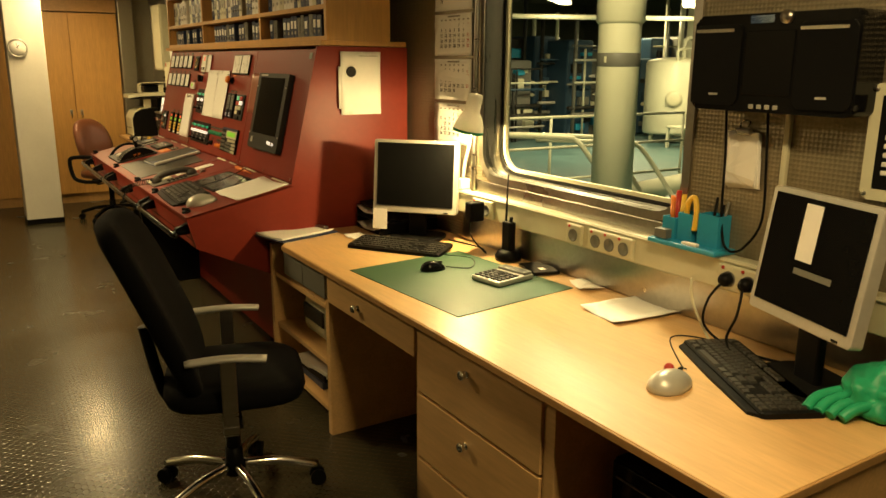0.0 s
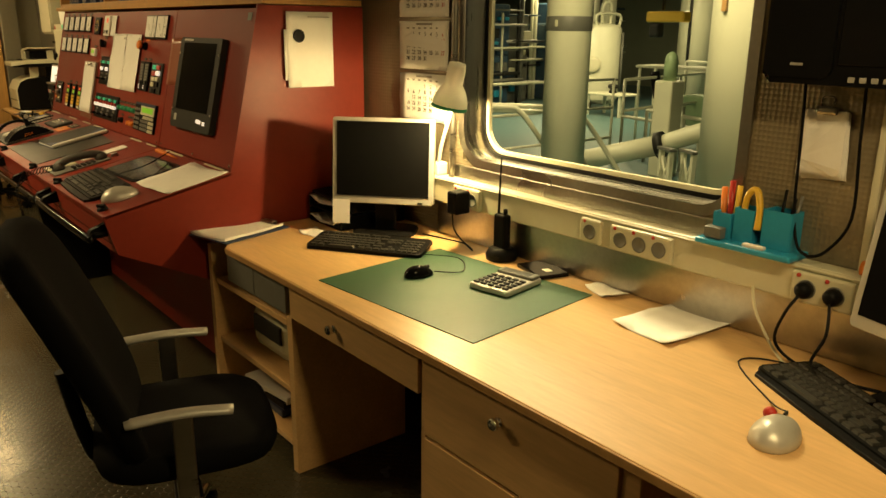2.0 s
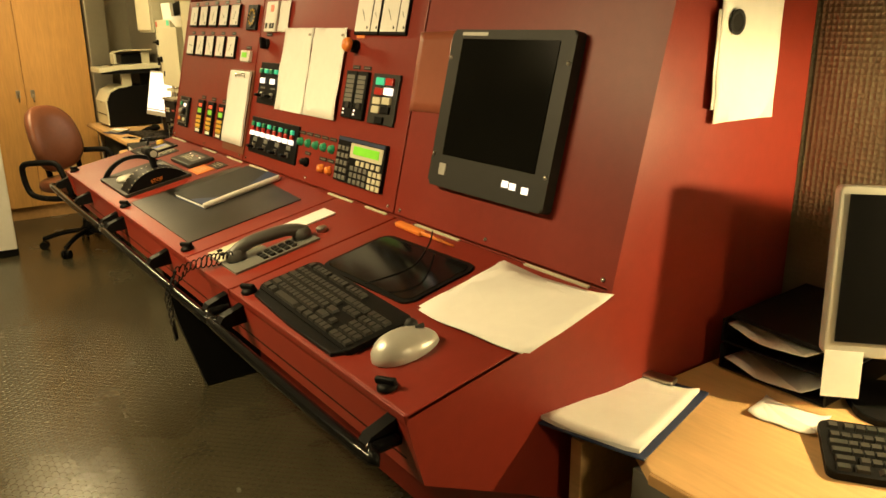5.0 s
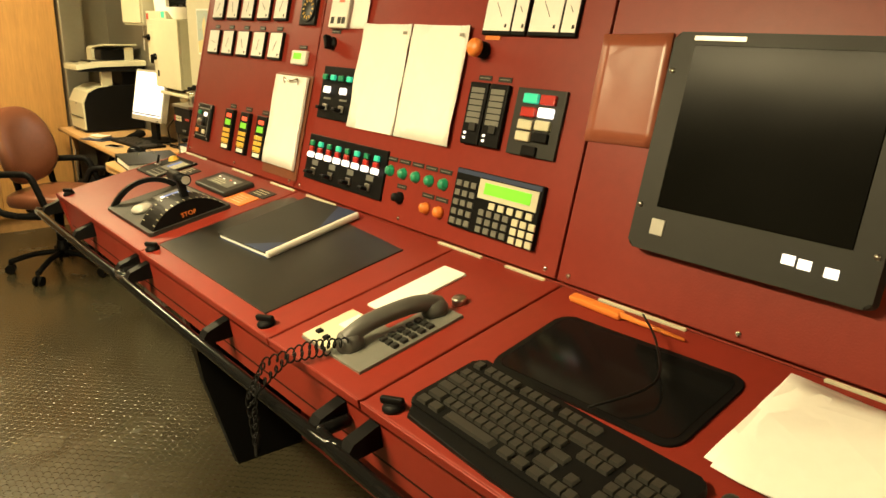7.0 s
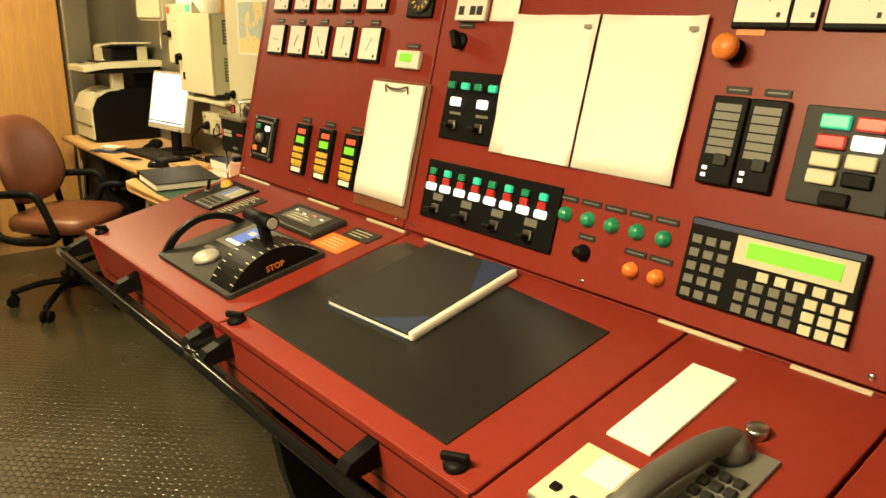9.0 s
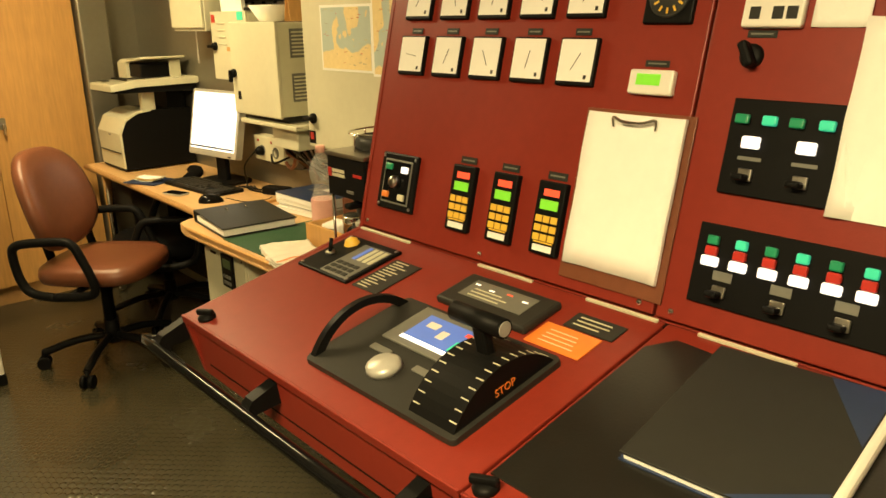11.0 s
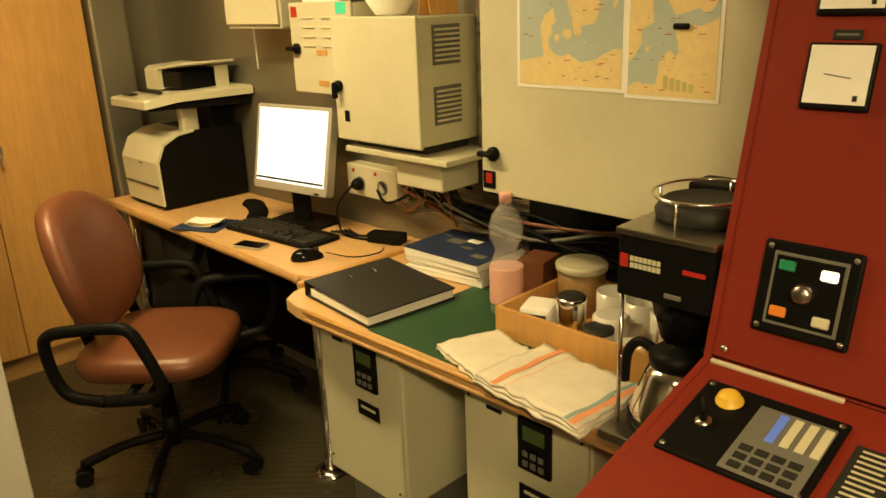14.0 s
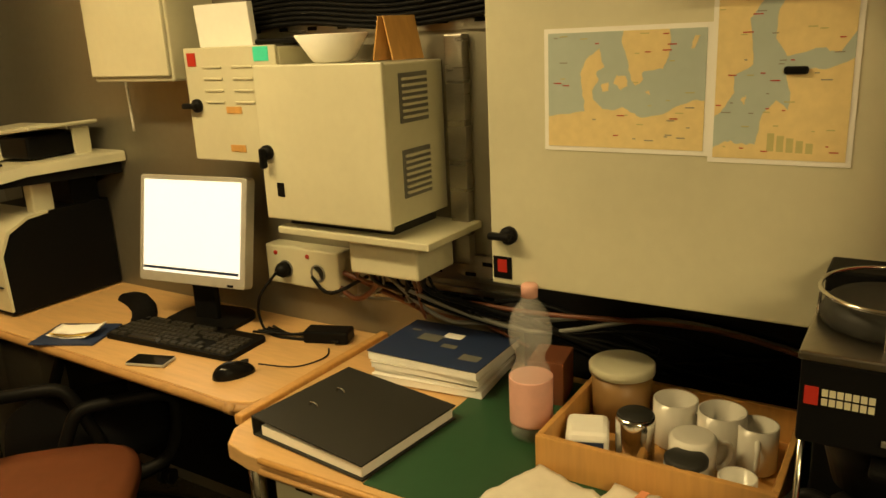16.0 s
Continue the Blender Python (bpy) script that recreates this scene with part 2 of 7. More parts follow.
def on_table(x, y, z=0.75, spin=0.0):
    return facing(x, z, 0, y, 0, spin)


# ---- the room ----
WALL_Y0, WALL_Y1, ROOM_X = -2.2, 10.25, -4.2
WIN = (2.43, 3.58, 1.06, 2.12)
t = bmesh.new()
for y0, y1, z0, z1 in ((WALL_Y0, WIN[0], 0, CEIL_Z), (WIN[1], 7.1, 0, CEIL_Z), (WIN[0], WIN[1], 0, WIN[2]), (WIN[0], WIN[1], WIN[3], CEIL_Z)):
    box(t, (0.07, (y0 + y1) / 2, (z0 + z1) / 2), (0.14, y1 - y0, z1 - z0))
solid("wall_east", t, WALLM, "dimpled brownish steel wall beside the desk", "wall", kind="structure")
solid("wall_east_2", span(0, 0.1, 7.1, WALL_Y1 + 0.1, 0, CEIL_Z), STEELW, "smooth dark steel wall behind the cabinets", "wall", kind="structure")
solid("wall_north", span(ROOM_X, -0.0, WALL_Y1, WALL_Y1 + 0.1, 0, CEIL_Z), STEELW, "smooth steel end wall", "wall", kind="structure")
solid("wall_south", span(ROOM_X, 0, WALL_Y0 - 0.1, WALL_Y0, 0, CEIL_Z), STEELW, "plain dull steel wall", "wall", kind="structure")
solid("wall_west", span(ROOM_X - 0.1, ROOM_X, WALL_Y0, WALL_Y1, 0, CEIL_Z), STEELW, "plain dull steel wall", "wall", kind="structure")
solid("floor", span(ROOM_X, 0.1, WALL_Y0, WALL_Y1, -0.1, 0), FLOORM, "olive studded rubber floor, worn and shiny", "floor", kind="structure")
solid("ceiling", span(ROOM_X, 0.1, WALL_Y0, WALL_Y1, CEIL_Z, CEIL_Z + 0.1), CEILM, "pale panelled ceiling", "ceiling", kind="structure")
# ---- shared small builders ----
def shared_parts(name, bm, mat, parent, poses, label=""):
    """Alike pieces, one object each on one mesh."""
    first = part(name, bm, mat, parent, label)
    first.matrix_local = poses[0]
    for p in poses[1:]:
        o = new(name, first.data)
        o.parent = parent
        o.matrix_local = p
        tagged(o, label)
    return first


def at(x, y, z=0.0, spin=0.0):
    return pose(x, y, z, 0, 0, spin)


LETTERS = {}


def words(name, text, size, mat, parent, m, label=""):
    """Raised lettering in the built-in font; alike words share one mesh."""
    if (text, size, mat.name) not in LETTERS:
        c = bpy.data.curves.new(name, "FONT")
        c.body, c.size, c.extrude, c.align_x, c.align_y = text, size, 0.0004, "CENTER", "CENTER"
        c.resolution_u = 3
        o = new(name, c)
        me = bpy.data.meshes.new_from_object(o.evaluated_get(bpy.context.evaluated_depsgraph_get()))
        bpy.data.objects.remove(o)
        me.materials.append(mat)
        LETTERS[(text, size, mat.name)] = me
    ob = new(name, LETTERS[(text, size, mat.name)])
    ob.parent = parent
    ob.matrix_local = m
    return tagged(ob, label)


def sheet(bm, w, h, curl=0.004, thick=0.0012, nx=8, ny=8, seed=0, m=None):
    """A sheet of paper with slight waves."""
    t = bmesh.new()
    g = [[t.verts.new((w * (i / nx - 0.5), h * (j / ny - 0.5), thick + curl * max(0, noise.noise(Vector((i * 0.4 + seed, j * 0.4, seed))) + 0.25) + curl * 1.5 * (abs(i / nx - 0.5) * 2) ** 4)) for j in range(ny + 1)] for i in range(nx + 1)]
    faces = [t.faces.new((g[i][j], g[i + 1][j], g[i + 1][j + 1], g[i][j + 1])) for i in range(nx) for j in range(ny)]
    for f in faces:
        f.smooth = True
    rim = [g[i][0] for i in range(nx + 1)] + [g[nx][j] for j in range(1, ny + 1)] + [g[i][ny] for i in range(nx - 1, -1, -1)] + [g[0][j] for j in range(ny - 1, 0, -1)]
    low = [t.verts.new((v.co.x, v.co.y, v.co.z - thick)) for v in rim]
    for i in range(len(rim)):
        t.faces.new((rim[i], low[i], low[(i + 1) % len(rim)], rim[(i + 1) % len(rim)]))
    t.faces.new(low)
    return join(bm, t, m)


def dark_lines(parent, w, rows, top, step, z, mat, height=0.003, seed=1, name="print_line"):
    """Unreadable print: bars of uneven length."""
    rnd = random.Random(seed)
    for k in range(rows):
        l = w * rnd.uniform(0.45, 1.0)
        part(name, B((-w / 2 + l / 2, top - k * step, z), (l, height, 0.0006)), mat, parent)


KEYM = material("key_plastic", (0.028, 0.027, 0.023), 0.4)
INK = material("grey_ink", (0.28, 0.26, 0.22), 0.8)

# ---- main desk ----
desk = thing("desk", pose(0, 0, 0), "long beech laminate desk with worn edges along the wall", "desk")
t = bmesh.new()
plate(t, [(-0.8, 1.53), (0, 1.53), (0, 4.22), (-0.66, 4.22), (-0.8, 4.0)], 0.724, 0.75, None, 0.003)
part("tabletop", t, WOOD, desk)
part("edge_band", span(-0.806, -0.8, 1.53, 4.0, 0.726, 0.748, 0.002), EDGE, desk, "darker wooden edge band")
part("edge_band", span(-0.8, 0, 1.524, 1.53, 0.726, 0.748, 0.002), EDGE, desk)
part("side_panel", span(-0.78, -0.02, 1.535, 1.56, 0, 0.724, 0.002), WOOD, desk)
part("side_panel", span(-0.775, -0.02, 2.12, 2.165, 0, 0.724, 0.002), WOOD, desk)
part("side_panel", span(-0.775, -0.02, 2.81, 2.828, 0, 0.724, 0.002), WOOD, desk)
part("side_panel", span(-0.775, -0.3, 3.55, 3.585, 0, 0.6, 0.002), WOOD, desk)
part("side_panel", span(-0.79, -0.3, 4.175, 4.205, 0, 0.72, 0.002), WOOD, desk)
part("bay_floor", span(-0.74, -0.02, 1.56, 2.12, 0.36, 0.385), WOOD, desk)
part("back_panel", span(-0.05, -0.03, 1.56, 4.175, 0.05, 0.72), EDGE, desk)
for z in (0.1, 0.31, 0.56):
    part("shelf", span(-0.775, -0.3, 3.586, 4.174, z, z + 0.022, 0.002), WOOD, desk)
part("shelf_back", span(-0.3, -0.285, 3.586, 4.174, 0.0, 0.6), EDGE, desk)


def drawer(y0, y1, z0, z1, knob=True):
    d = part("drawer", span(-0.782, -0.7, y0 + 0.004, y1 - 0.004, z0 + 0.004, z1 - 0.004, 0.002), WOOD, desk)
    if knob:
        yc, zc = (y0 + y1) / 2 + (0.03 if z1 - z0 > 0.2 else 0.07), z0 + (z1 - z0) * (0.72 if z1 - z0 > 0.2 else 0.45)
        k = bmesh.new()
        lathe(k, [(0.012, 0), (0.012, 0.004), (0.007, 0.006), (0.007, 0.014), (0.015, 0.017), (0.015, 0.024), (0.012, 0.027), (0, 0.027)], 20, facing(-0.782, zc, 90, yc))
        part("knob", k, CHROME, d, "chrome drawer knob")


drawer(2.165, 2.81, 0.493, 0.722)
drawer(2.165, 2.81, 0.257, 0.49)
drawer(2.165, 2.81, 0.02, 0.254)
drawer(2.83, 3.55, 0.60, 0.722)
part("drawer", span(-0.775, -0.7, 3.59, 3.83, 0.6, 0.718, 0.002), GREY, desk, "grey drawer front")
part("drawer", span(-0.775, -0.7, 3.835, 4.06, 0.6, 0.718, 0.002), GREY, desk, "grey drawer front")

pc = thing("computer", pose(-0.42, 1.84, 0.385), "black desktop computer lying in the desk bay", "computer")
part("case", B((0, 0, 0.09), (0.4, 0.44, 0.17), 0.006), BLACK, pc)
part("front_bezel", B((-0.205, 0, 0.09), (0.012, 0.43, 0.165), 0.005), GLOSSBLACK, pc)
part("disc_slot", B((-0.213, 0.05, 0.13), (0.004, 0.3, 0.004)), GREY, pc)
part("badge", B((-0.2125, -0.03, 0.05), (0.003, 0.03, 0.02)), SILVER, pc)
part("usb_port", B((-0.2125, -0.12, 0.05), (0.003, 0.025, 0.008)), GREY, pc)

bp = thing("label_printer", pose(-0.56, 3.87, 0.332), "grey rounded label printer on the desk shelf", "printer")
part("body", B((0, 0, 0.09), (0.3, 0.3, 0.17), 0.04), CREAM, bp)
part("cover", B((-0.152, 0, 0.11), (0.014, 0.22, 0.07), 0.006), DARKGREY, bp)
for k, (z, c) in enumerate(((0.122, NAVY), (0.16, BLACK), (0.185, WHITE))):
    solid("folder", B((0, 0, 0), (0.26, 0.3, 0.03), 0.004), c, "closed folder stacked on the desk shelf", "folder", "folders on the shelf", m=pose(-0.6, 3.9, z + 0.016 - k * 0.006, 0, 0, 3 * k))


# ---- monitors and keyboards ----
def monitor(m, screen, label, w=0.4, h=0.33, lift=0.13, rim=SILVER, tilt=6, base=BLACK):
    """A flat monitor; its foot rests on the sheet of m."""
    mo = thing("monitor", m, label, "monitor")
    T = pose(0, 0, lift, 90 - tilt, 0, 0)
    c = bmesh.new()
    plate(c, rounded(w, h, 0.012, 4, 0, h / 2), -0.035, 0.0, T, 0.003)
    part("casing", c, rim, mo)
    c = bmesh.new()
    plate(c, rounded(w * 0.8, h * 0.7, 0.03, 4, 0, h / 2), -0.06, -0.035, T)
    part("rear_cover", c, DARKGREY, mo)
    part("screen", B((0, h / 2 + 0.008, 0.001), (w - 0.036, h - 0.045, 0.003), 0, T), screen, mo)
    part("button", B((w / 2 - 0.05, 0.008, 0.001), (0.02, 0.006, 0.003), 0, T), BLACK, mo)
    c = bmesh.new()
    plate(c, rounded(0.25, 0.2, 0.06, 6, 0, 0.06), 0.0, 0.014, None, 0.004)
    part("foot", c, base, mo)
    c = bmesh.new()
    box(c, (0, 0.06, lift * 0.55 + 0.04), (0.085, 0.025, lift + 0.11), 0.008)
    part("neck", c, base, mo)
    return mo, T


def keyboard(m, label, w=0.45, d=0.155, mat=BLACK, rest=0.0, keymat=KEYM):
    kb = thing("keyboard", m, label, "keyboard")
    t = bmesh.new()
    plate(t, rounded(w, d, 0.018, 5), 0.0, 0.014, None, 0.004)
    part("case", t, mat, kb)
    if rest:
        t = bmesh.new()
        plate(t, [(-w / 2 + 0.01, -d / 2 + 0.004), (-w / 2 + 0.03, -d / 2 - rest), (0, -d / 2 - rest * 1.25), (w / 2 - 0.03, -d / 2 - rest), (w / 2 - 0.01, -d / 2 + 0.004)], 0.0, 0.009, None, 0.003)
        part("palm_rest", t, mat, kb)
    u = (w - 0.03) / 22.6
    def key(wide):
        k = bmesh.new()
        a, b = wide * u * 0.46, u * 0.46
        lo = [k.verts.new(p) for p in ((-a, -b, 0), (a, -b, 0), (a, b, 0), (-a, b, 0))]
        hi = [k.verts.new((x * 0.86, y * 0.8 + 0.0006, 0.007)) for x, y in ((-a, -b), (a, -b), (a, b), (-a, b))]
        k.faces.new(hi)
        for i in range(4):
            k.faces.new((lo[i], lo[(i + 1) % 4], hi[(i + 1) % 4], hi[i]))
        return k
    ones, x0, y0 = [], -w / 2 + 0.015, d / 2 - 0.022
    dy = (d - 0.04) / 5.3
    rows = [[i + (0.5 if 0 < i < 5 else 1.0 if 4 < i < 9 else 1.5 if i > 8 else 0) for i in range(13)], list(range(13)), [i + 1.5 for i in range(12)], [i + 1.7 for i in range(11)], [i + 2.2 for i in range(10)]]
    for r, row in enumerate(rows):
        ones += [at(x0 + (k + 0.5) * u, y0 - dy * (r + (0.3 if r else 0)), 0.013) for k in row]
    for r in range(2):
        ones += [at(x0 + (15.4 + k) * u, y0 - dy * (r + 1.3), 0.013) for k in range(3)]
    ones += [at(x0 + (15.4 + k) * u, y0 - dy * 5.3, 0.013) for k in range(3)] + [at(x0 + 16.4 * u, y0 - dy * 4.3, 0.013)]
    for r in range(5):
        ones += [at(x0 + (19.0 + k) * u, y0 - dy * (r + 1.3), 0.013) for k in range(4)]
    shared_parts("key", key(1), keymat, kb, ones)
    shared_parts("wide_key", key(2.0), keymat, kb, [at(x0 + 14 * u, y0 - dy * 1.3, 0.013), at(x0 + 0.7 * u, y0 - dy * 2.3, 0.013), at(x0 + 0.8 * u, y0 - dy * 3.3, 0.013), at(x0 + 14 * u, y0 - dy * 3.3, 0.013), at(x0 + 13.8 * u, y0 - dy * 4.3, 0.013), at(x0 + 1 * u, y0 - dy * 4.3, 0.013)])
    part("space_bar", key(6.5), keymat, kb).matrix_local = at(x0 + 6.6 * u, y0 - dy * 5.3, 0.013)
    shared_parts("wide_key", key(1.4), keymat, kb, [at(x0 + k * u, y0 - dy * 5.3, 0.013) for k in (0.7, 2.3, 10.9, 12.5, 14.1)])
    return kb


def mouse(m, label, mat=BLACK, w=0.062, l=0.11, h=0.036, ball=None):
    mo = thing("mouse", m, label, "mouse")
    t = bmesh.new()
    bmesh.ops.create_uvsphere(t, u_segments=20, v_segments=12, radius=1)
    for v in t.verts:
        v.co.z = max(v.co.z, -0.05)
        v.co = Vector((v.co.x * w / 2 * (1 - 0.12 * v.co.y), v.co.y * l / 2, (v.co.z + 0.05) * h * (1 - 0.15 * v.co.y)))
    for f in t.faces:
        f.smooth = True
    part("shell", t, mat, mo)
    part("wheel", B((0, l * 0.27, h * 0.86), (0.006, 0.02, 0.012), 0.003), DARKGREY, mo)
    if ball:
        t = bmesh.new()
        bmesh.ops.create_uvsphere(t, u_segments=16, v_segments=10, radius=0.014, matrix=Matrix.Translation((-w * 0.3, l * 0.22, h * 0.75)))
        part("ball", t, ball, mo)
    return mo


def cable(pts, label, r=0.0025, mat=BLACK, category="cable"):
    return solid("cable", tube(bmesh.new(), pts, r), mat, label, category)


mon1, T1 = monitor(on_table(-0.235, 3.79, spin=41.5), GLOSSBLACK, "silver desktop monitor with a dark screen on the desk", 0.405, 0.335, 0.128)
part("note", B((-0.165, -0.035, 0.003), (0.07, 0.095, 0.001), 0, T1), PAPER, mon1, "yellowed sticky note")
mon2, T2 = monitor(on_table(-0.24, 1.845, spin=-17), GLOSSBLACK, "silver monitor with a paper strip over its dark screen", 0.37, 0.335, 0.165, tilt=8)
part("paper_strip", B((-0.02, 0.235, 0.0035), (0.058, 0.145, 0.0012), 0, T2), PAPER, mon2, "strip of white paper")
part("screen_lettering", B((0.02, 0.135, 0.003), (0.13, 0.016, 0.001), 0, T2), GREY, mon2)
keyboard(on_table(-0.375, 3.67, 0.758, spin=35) @ pose(0, 0, 0, 5, 0, 0), "black wired keyboard on the desk", 0.45, 0.17)
keyboard(on_table(-0.275, 1.94, spin=-28), "black keyboard in front of the second monitor", 0.5, 0.165, rest=0.02)
mouse(on_table(-0.44, 3.28, 0.7525, spin=-15), "small black wired mouse on the green mat", GLOSSBLACK, 0.058, 0.105)
mouse(on_table(-0.5, 2.0, spin=8), "grey trackball mouse with a red ball", SILVER, 0.095, 0.15, 0.045, LAMPRED)
t = bmesh.new()
plate(t, [(-0.724, 3.447), (-0.668, 2.743), (-0.122, 2.806), (-0.175, 3.50)][::-1], 0.75, 0.7525)
solid("desk_mat", t, BAIZE, "dark green desk mat lying on the desk", "desk mat")

calc = thing("calculator", on_table(-0.28, 3.03, 0.7525, spin=10), "silver desk calculator lying on the green mat", "calculator")
part("case", B((0, 0, 0.011), (0.15, 0.19, 0.02), 0.006), SILVER, calc)
part("display_hood", B((0, 0.068, 0.026), (0.14, 0.045, 0.012), 0.004, ), GREY, calc)
part("display", B((0, 0.064, 0.0325), (0.11, 0.028, 0.001)), DARKGREY, calc)
shared_parts("key", B((0, 0, 0.003), (0.019, 0.014, 0.007), 0.002), DARKGREY, calc, [at(-0.056 + 0.028 * i, -0.078 + 0.023 * j, 0.021) for i in range(5) for j in range(5)])

radio = thing("two_way_radio", on_table(-0.075, 3.27, spin=0), "black two-way radio standing in its charger", "radio")
t = bmesh.new()
lathe(t, [(0.055, 0), (0.057, 0.02), (0.045, 0.04), (0.03, 0.045), (0, 0.045)])
part("charger", t, BLACK, radio)
part("body", B((0, 0, 0.1), (0.058, 0.035, 0.13), 0.008), BLACK, radio)
t = bmesh.new()
rod(t, (-0.02, 0, 0.16), (-0.014, 0.0, 0.36), 0.005, 0.003)
part("antenna", t, BLACK, radio)
t = bmesh.new()
rod(t, (0.015, 0, 0.16), (0.015, 0, 0.185), 0.008)
part("knob", t, BLACK, radio)
nb = thing("notebook", on_table(-0.07, 3.07, spin=-15), "small black notebook with a white label", "notebook")
part("cover", B((0, 0, 0.007), (0.16, 0.11, 0.014), 0.003), GLOSSBLACK, nb)
part("label", B((0.03, 0.0, 0.0145), (0.03, 0.025, 0.001)), PAPER, nb)
for k, (x, y, w, h, s) in enumerate(((-0.12, 2.50, 0.2, 0.3, -6), (-0.06, 2.80, 0.12, 0.09, -20), (-0.43, 3.96, 0.13, 0.09, 10))):
    solid("paper_sheet", sheet(bmesh.new(), w, h, 0.006, seed=k), PAPER, "loose white sheet of paper on the desk", "paper", m=on_table(x, y, 0.7505, s))
cb = thing("clipboard", on_table(-0.66, 4.185, 0.7505, spin=16), "dark clipboard with a stack of white paper", "clipboard")
part("board", B((0, 0, 0.003), (0.235, 0.33, 0.005), 0.002), NAVY, cb)
part("paper", sheet(bmesh.new(), 0.21, 0.297, 0.006, 0.009, seed=4, m=at(0, -0.01)), PAPER, cb)
part("clip", B((0, 0.145, 0.016), (0.1, 0.03, 0.012), 0.004), STEEL, cb)
tray = thing("letter_tray", on_table(-0.175, 4.065, 0.7505, spin=0), "black two-tier letter tray holding papers", "letter tray")
for z in (0.0, 0.062):
    part("tier", B((0, 0, z + 0.004), (0.25, 0.32, 0.006), 0.002), BLACK, tray)
    for sx in (-1, 1):
        part("side", B((sx * 0.123, 0, z + 0.03), (0.006, 0.32, 0.055), 0.002), BLACK, tray)
    part("paper", sheet(bmesh.new(), 0.21, 0.3, 0.012, seed=z, m=at(0, -0.02, z + 0.012 + z * 0.3)), PAPER, tray)
part("black_folder", B((0, 0, 0.128), (0.23, 0.3, 0.012), 0.003, pose(0, 0, 0, 2, 3, 0)), BLACK, tray)

# ---- desk lamp ----
dl = thing("desk_lamp", pose(-0.03, 3.69, 0.995), "small white clamp lamp with a lit bulb", "lamp")
t = bmesh.new()
box(t, (0, 0, 0.02), (0.05, 0.05, 0.05), 0.006)
part("clamp", t, WHITE, dl)
t = bmesh.new()
tube(t, [(0, 0, 0.04), (-0.01, -0.03, 0.12), (-0.03, -0.1, 0.24), (-0.05, -0.14, 0.36), (-0.07, -0.15, 0.4)], 0.008)
part("arm", t, WHITE, dl)
LAMP_W = 62
SH = pose(-0.08, -0.155, 0.27, 10, 6, 0)
t = bmesh.new()
lathe(t, [(0.066, 0.0), (0.064, 0.03), (0.05, 0.065), (0.034, 0.09), (0.033, 0.15), (0.03, 0.165), (0.0, 0.17), (0.0, 0.164), (0.029, 0.15), (0.03, 0.09), (0.047, 0.062), (0.061, 0.028), (0.063, 0.0)], 28, SH)
part("shade", t, SHADE, dl)
t = bmesh.new()
lathe(t, [(0.0665, 0.0), (0.0675, 0.006), (0.0655, 0.012)], 28, SH)
part("rim", t, GREEN, dl, "green shade rim")
t = bmesh.new()
bmesh.ops.create_uvsphere(t, u_segments=14, v_segments=10, radius=0.026, matrix=SH @ Matrix.Translation((0, 0, 0.05)))
bulb = part("bulb", t, TUBE, dl, "lit bulb")
lamp("bulb_light", "POINT", pose(-0.112, 3.535, 1.262), LAMP_W, (1, 0.74, 0.32), size=0.022)
# ---- control console ----
con = thing("control_console", pose(0, 0, 0), "red painted ship's control console with sloping desk and panels", "console")
CY0, CY1 = 4.24, 7.115
ALONG = Matrix(((1, 0, 0, 0), (0, 0, 1, 0), (0, 1, 0, 0), (0, 0, 0, 1)))
t = bmesh.new()
plate(t, [(-1.14, 0.858), (-0.655, 0.962), (-0.63, 0.985), (-0.49, 1.60), (-0.02, 1.60), (-0.02, 0.02), (-0.6, 0.02), (-0.6, 0.5), (-1.12, 0.72)], CY0 + 0.012, CY1 - 0.012, ALONG)
part("body", t, RED, con)
for y in (CY0, CY1 - 0.012):
    t = bmesh.new()
    plate(t, [(-1.158, 0.868), (-0.655, 0.982), (-0.5, 1.628), (-0.015, 1.628), (-0.015, 0), (-0.6, 0), (-0.62, 0.48), (-1.12, 0.72)], y, y + 0.012, ALONG)
    part("end_panel", t, RED, con)
for y in (6.32,):
    t = bmesh.new()
    plate(t, [(-0.6, 0.0), (-0.6, 0.5), (-1.0, 0.66), (-0.95, 0.35), (-0.85, 0.0)], y, y + 0.04, ALONG)
    part("pedestal", t, BLACK, con)
for y0, y1 in ((6.188, 7.115), (5.403, 6.182), (5.058, 5.397), (4.24, 5.052)):
    part("desk_lid", B(((0, 0.2575, -0.006)), (y1 - y0, 0.515, 0.012), 0.003, on_desk((y0 + y1) / 2, 0)), RED, con)
    part("front_edge", B((0, -0.002, -0.008), (y1 - y0, 0.006, 0.02), 0.002, on_desk((y0 + y1) / 2, 0)), RED, con)
for y0, y1 in ((6.218, 7.115), (5.078, 6.212), (4.24, 5.072)):
    part("front_panel", B((0, 0.3255, -0.006), (y1 - y0, 0.647, 0.012), 0.003, on_panel((y0 + y1) / 2, 0)), RED, con)
    shared_parts("panel_screw", lathe(bmesh.new(), [(0.006, 0), (0.006, 0.002), (0.004, 0.004), (0, 0.004)], 10), CHROME, con, [on_panel(y, 0.018) for y in (y0 + 0.03, (y0 + y1) / 2, y1 - 0.03)])
part("joint_shadow_gap", span(-0.66, -0.64, CY0 + 0.012, CY1 - 0.012, 0.95, 0.975), BLACK, con)
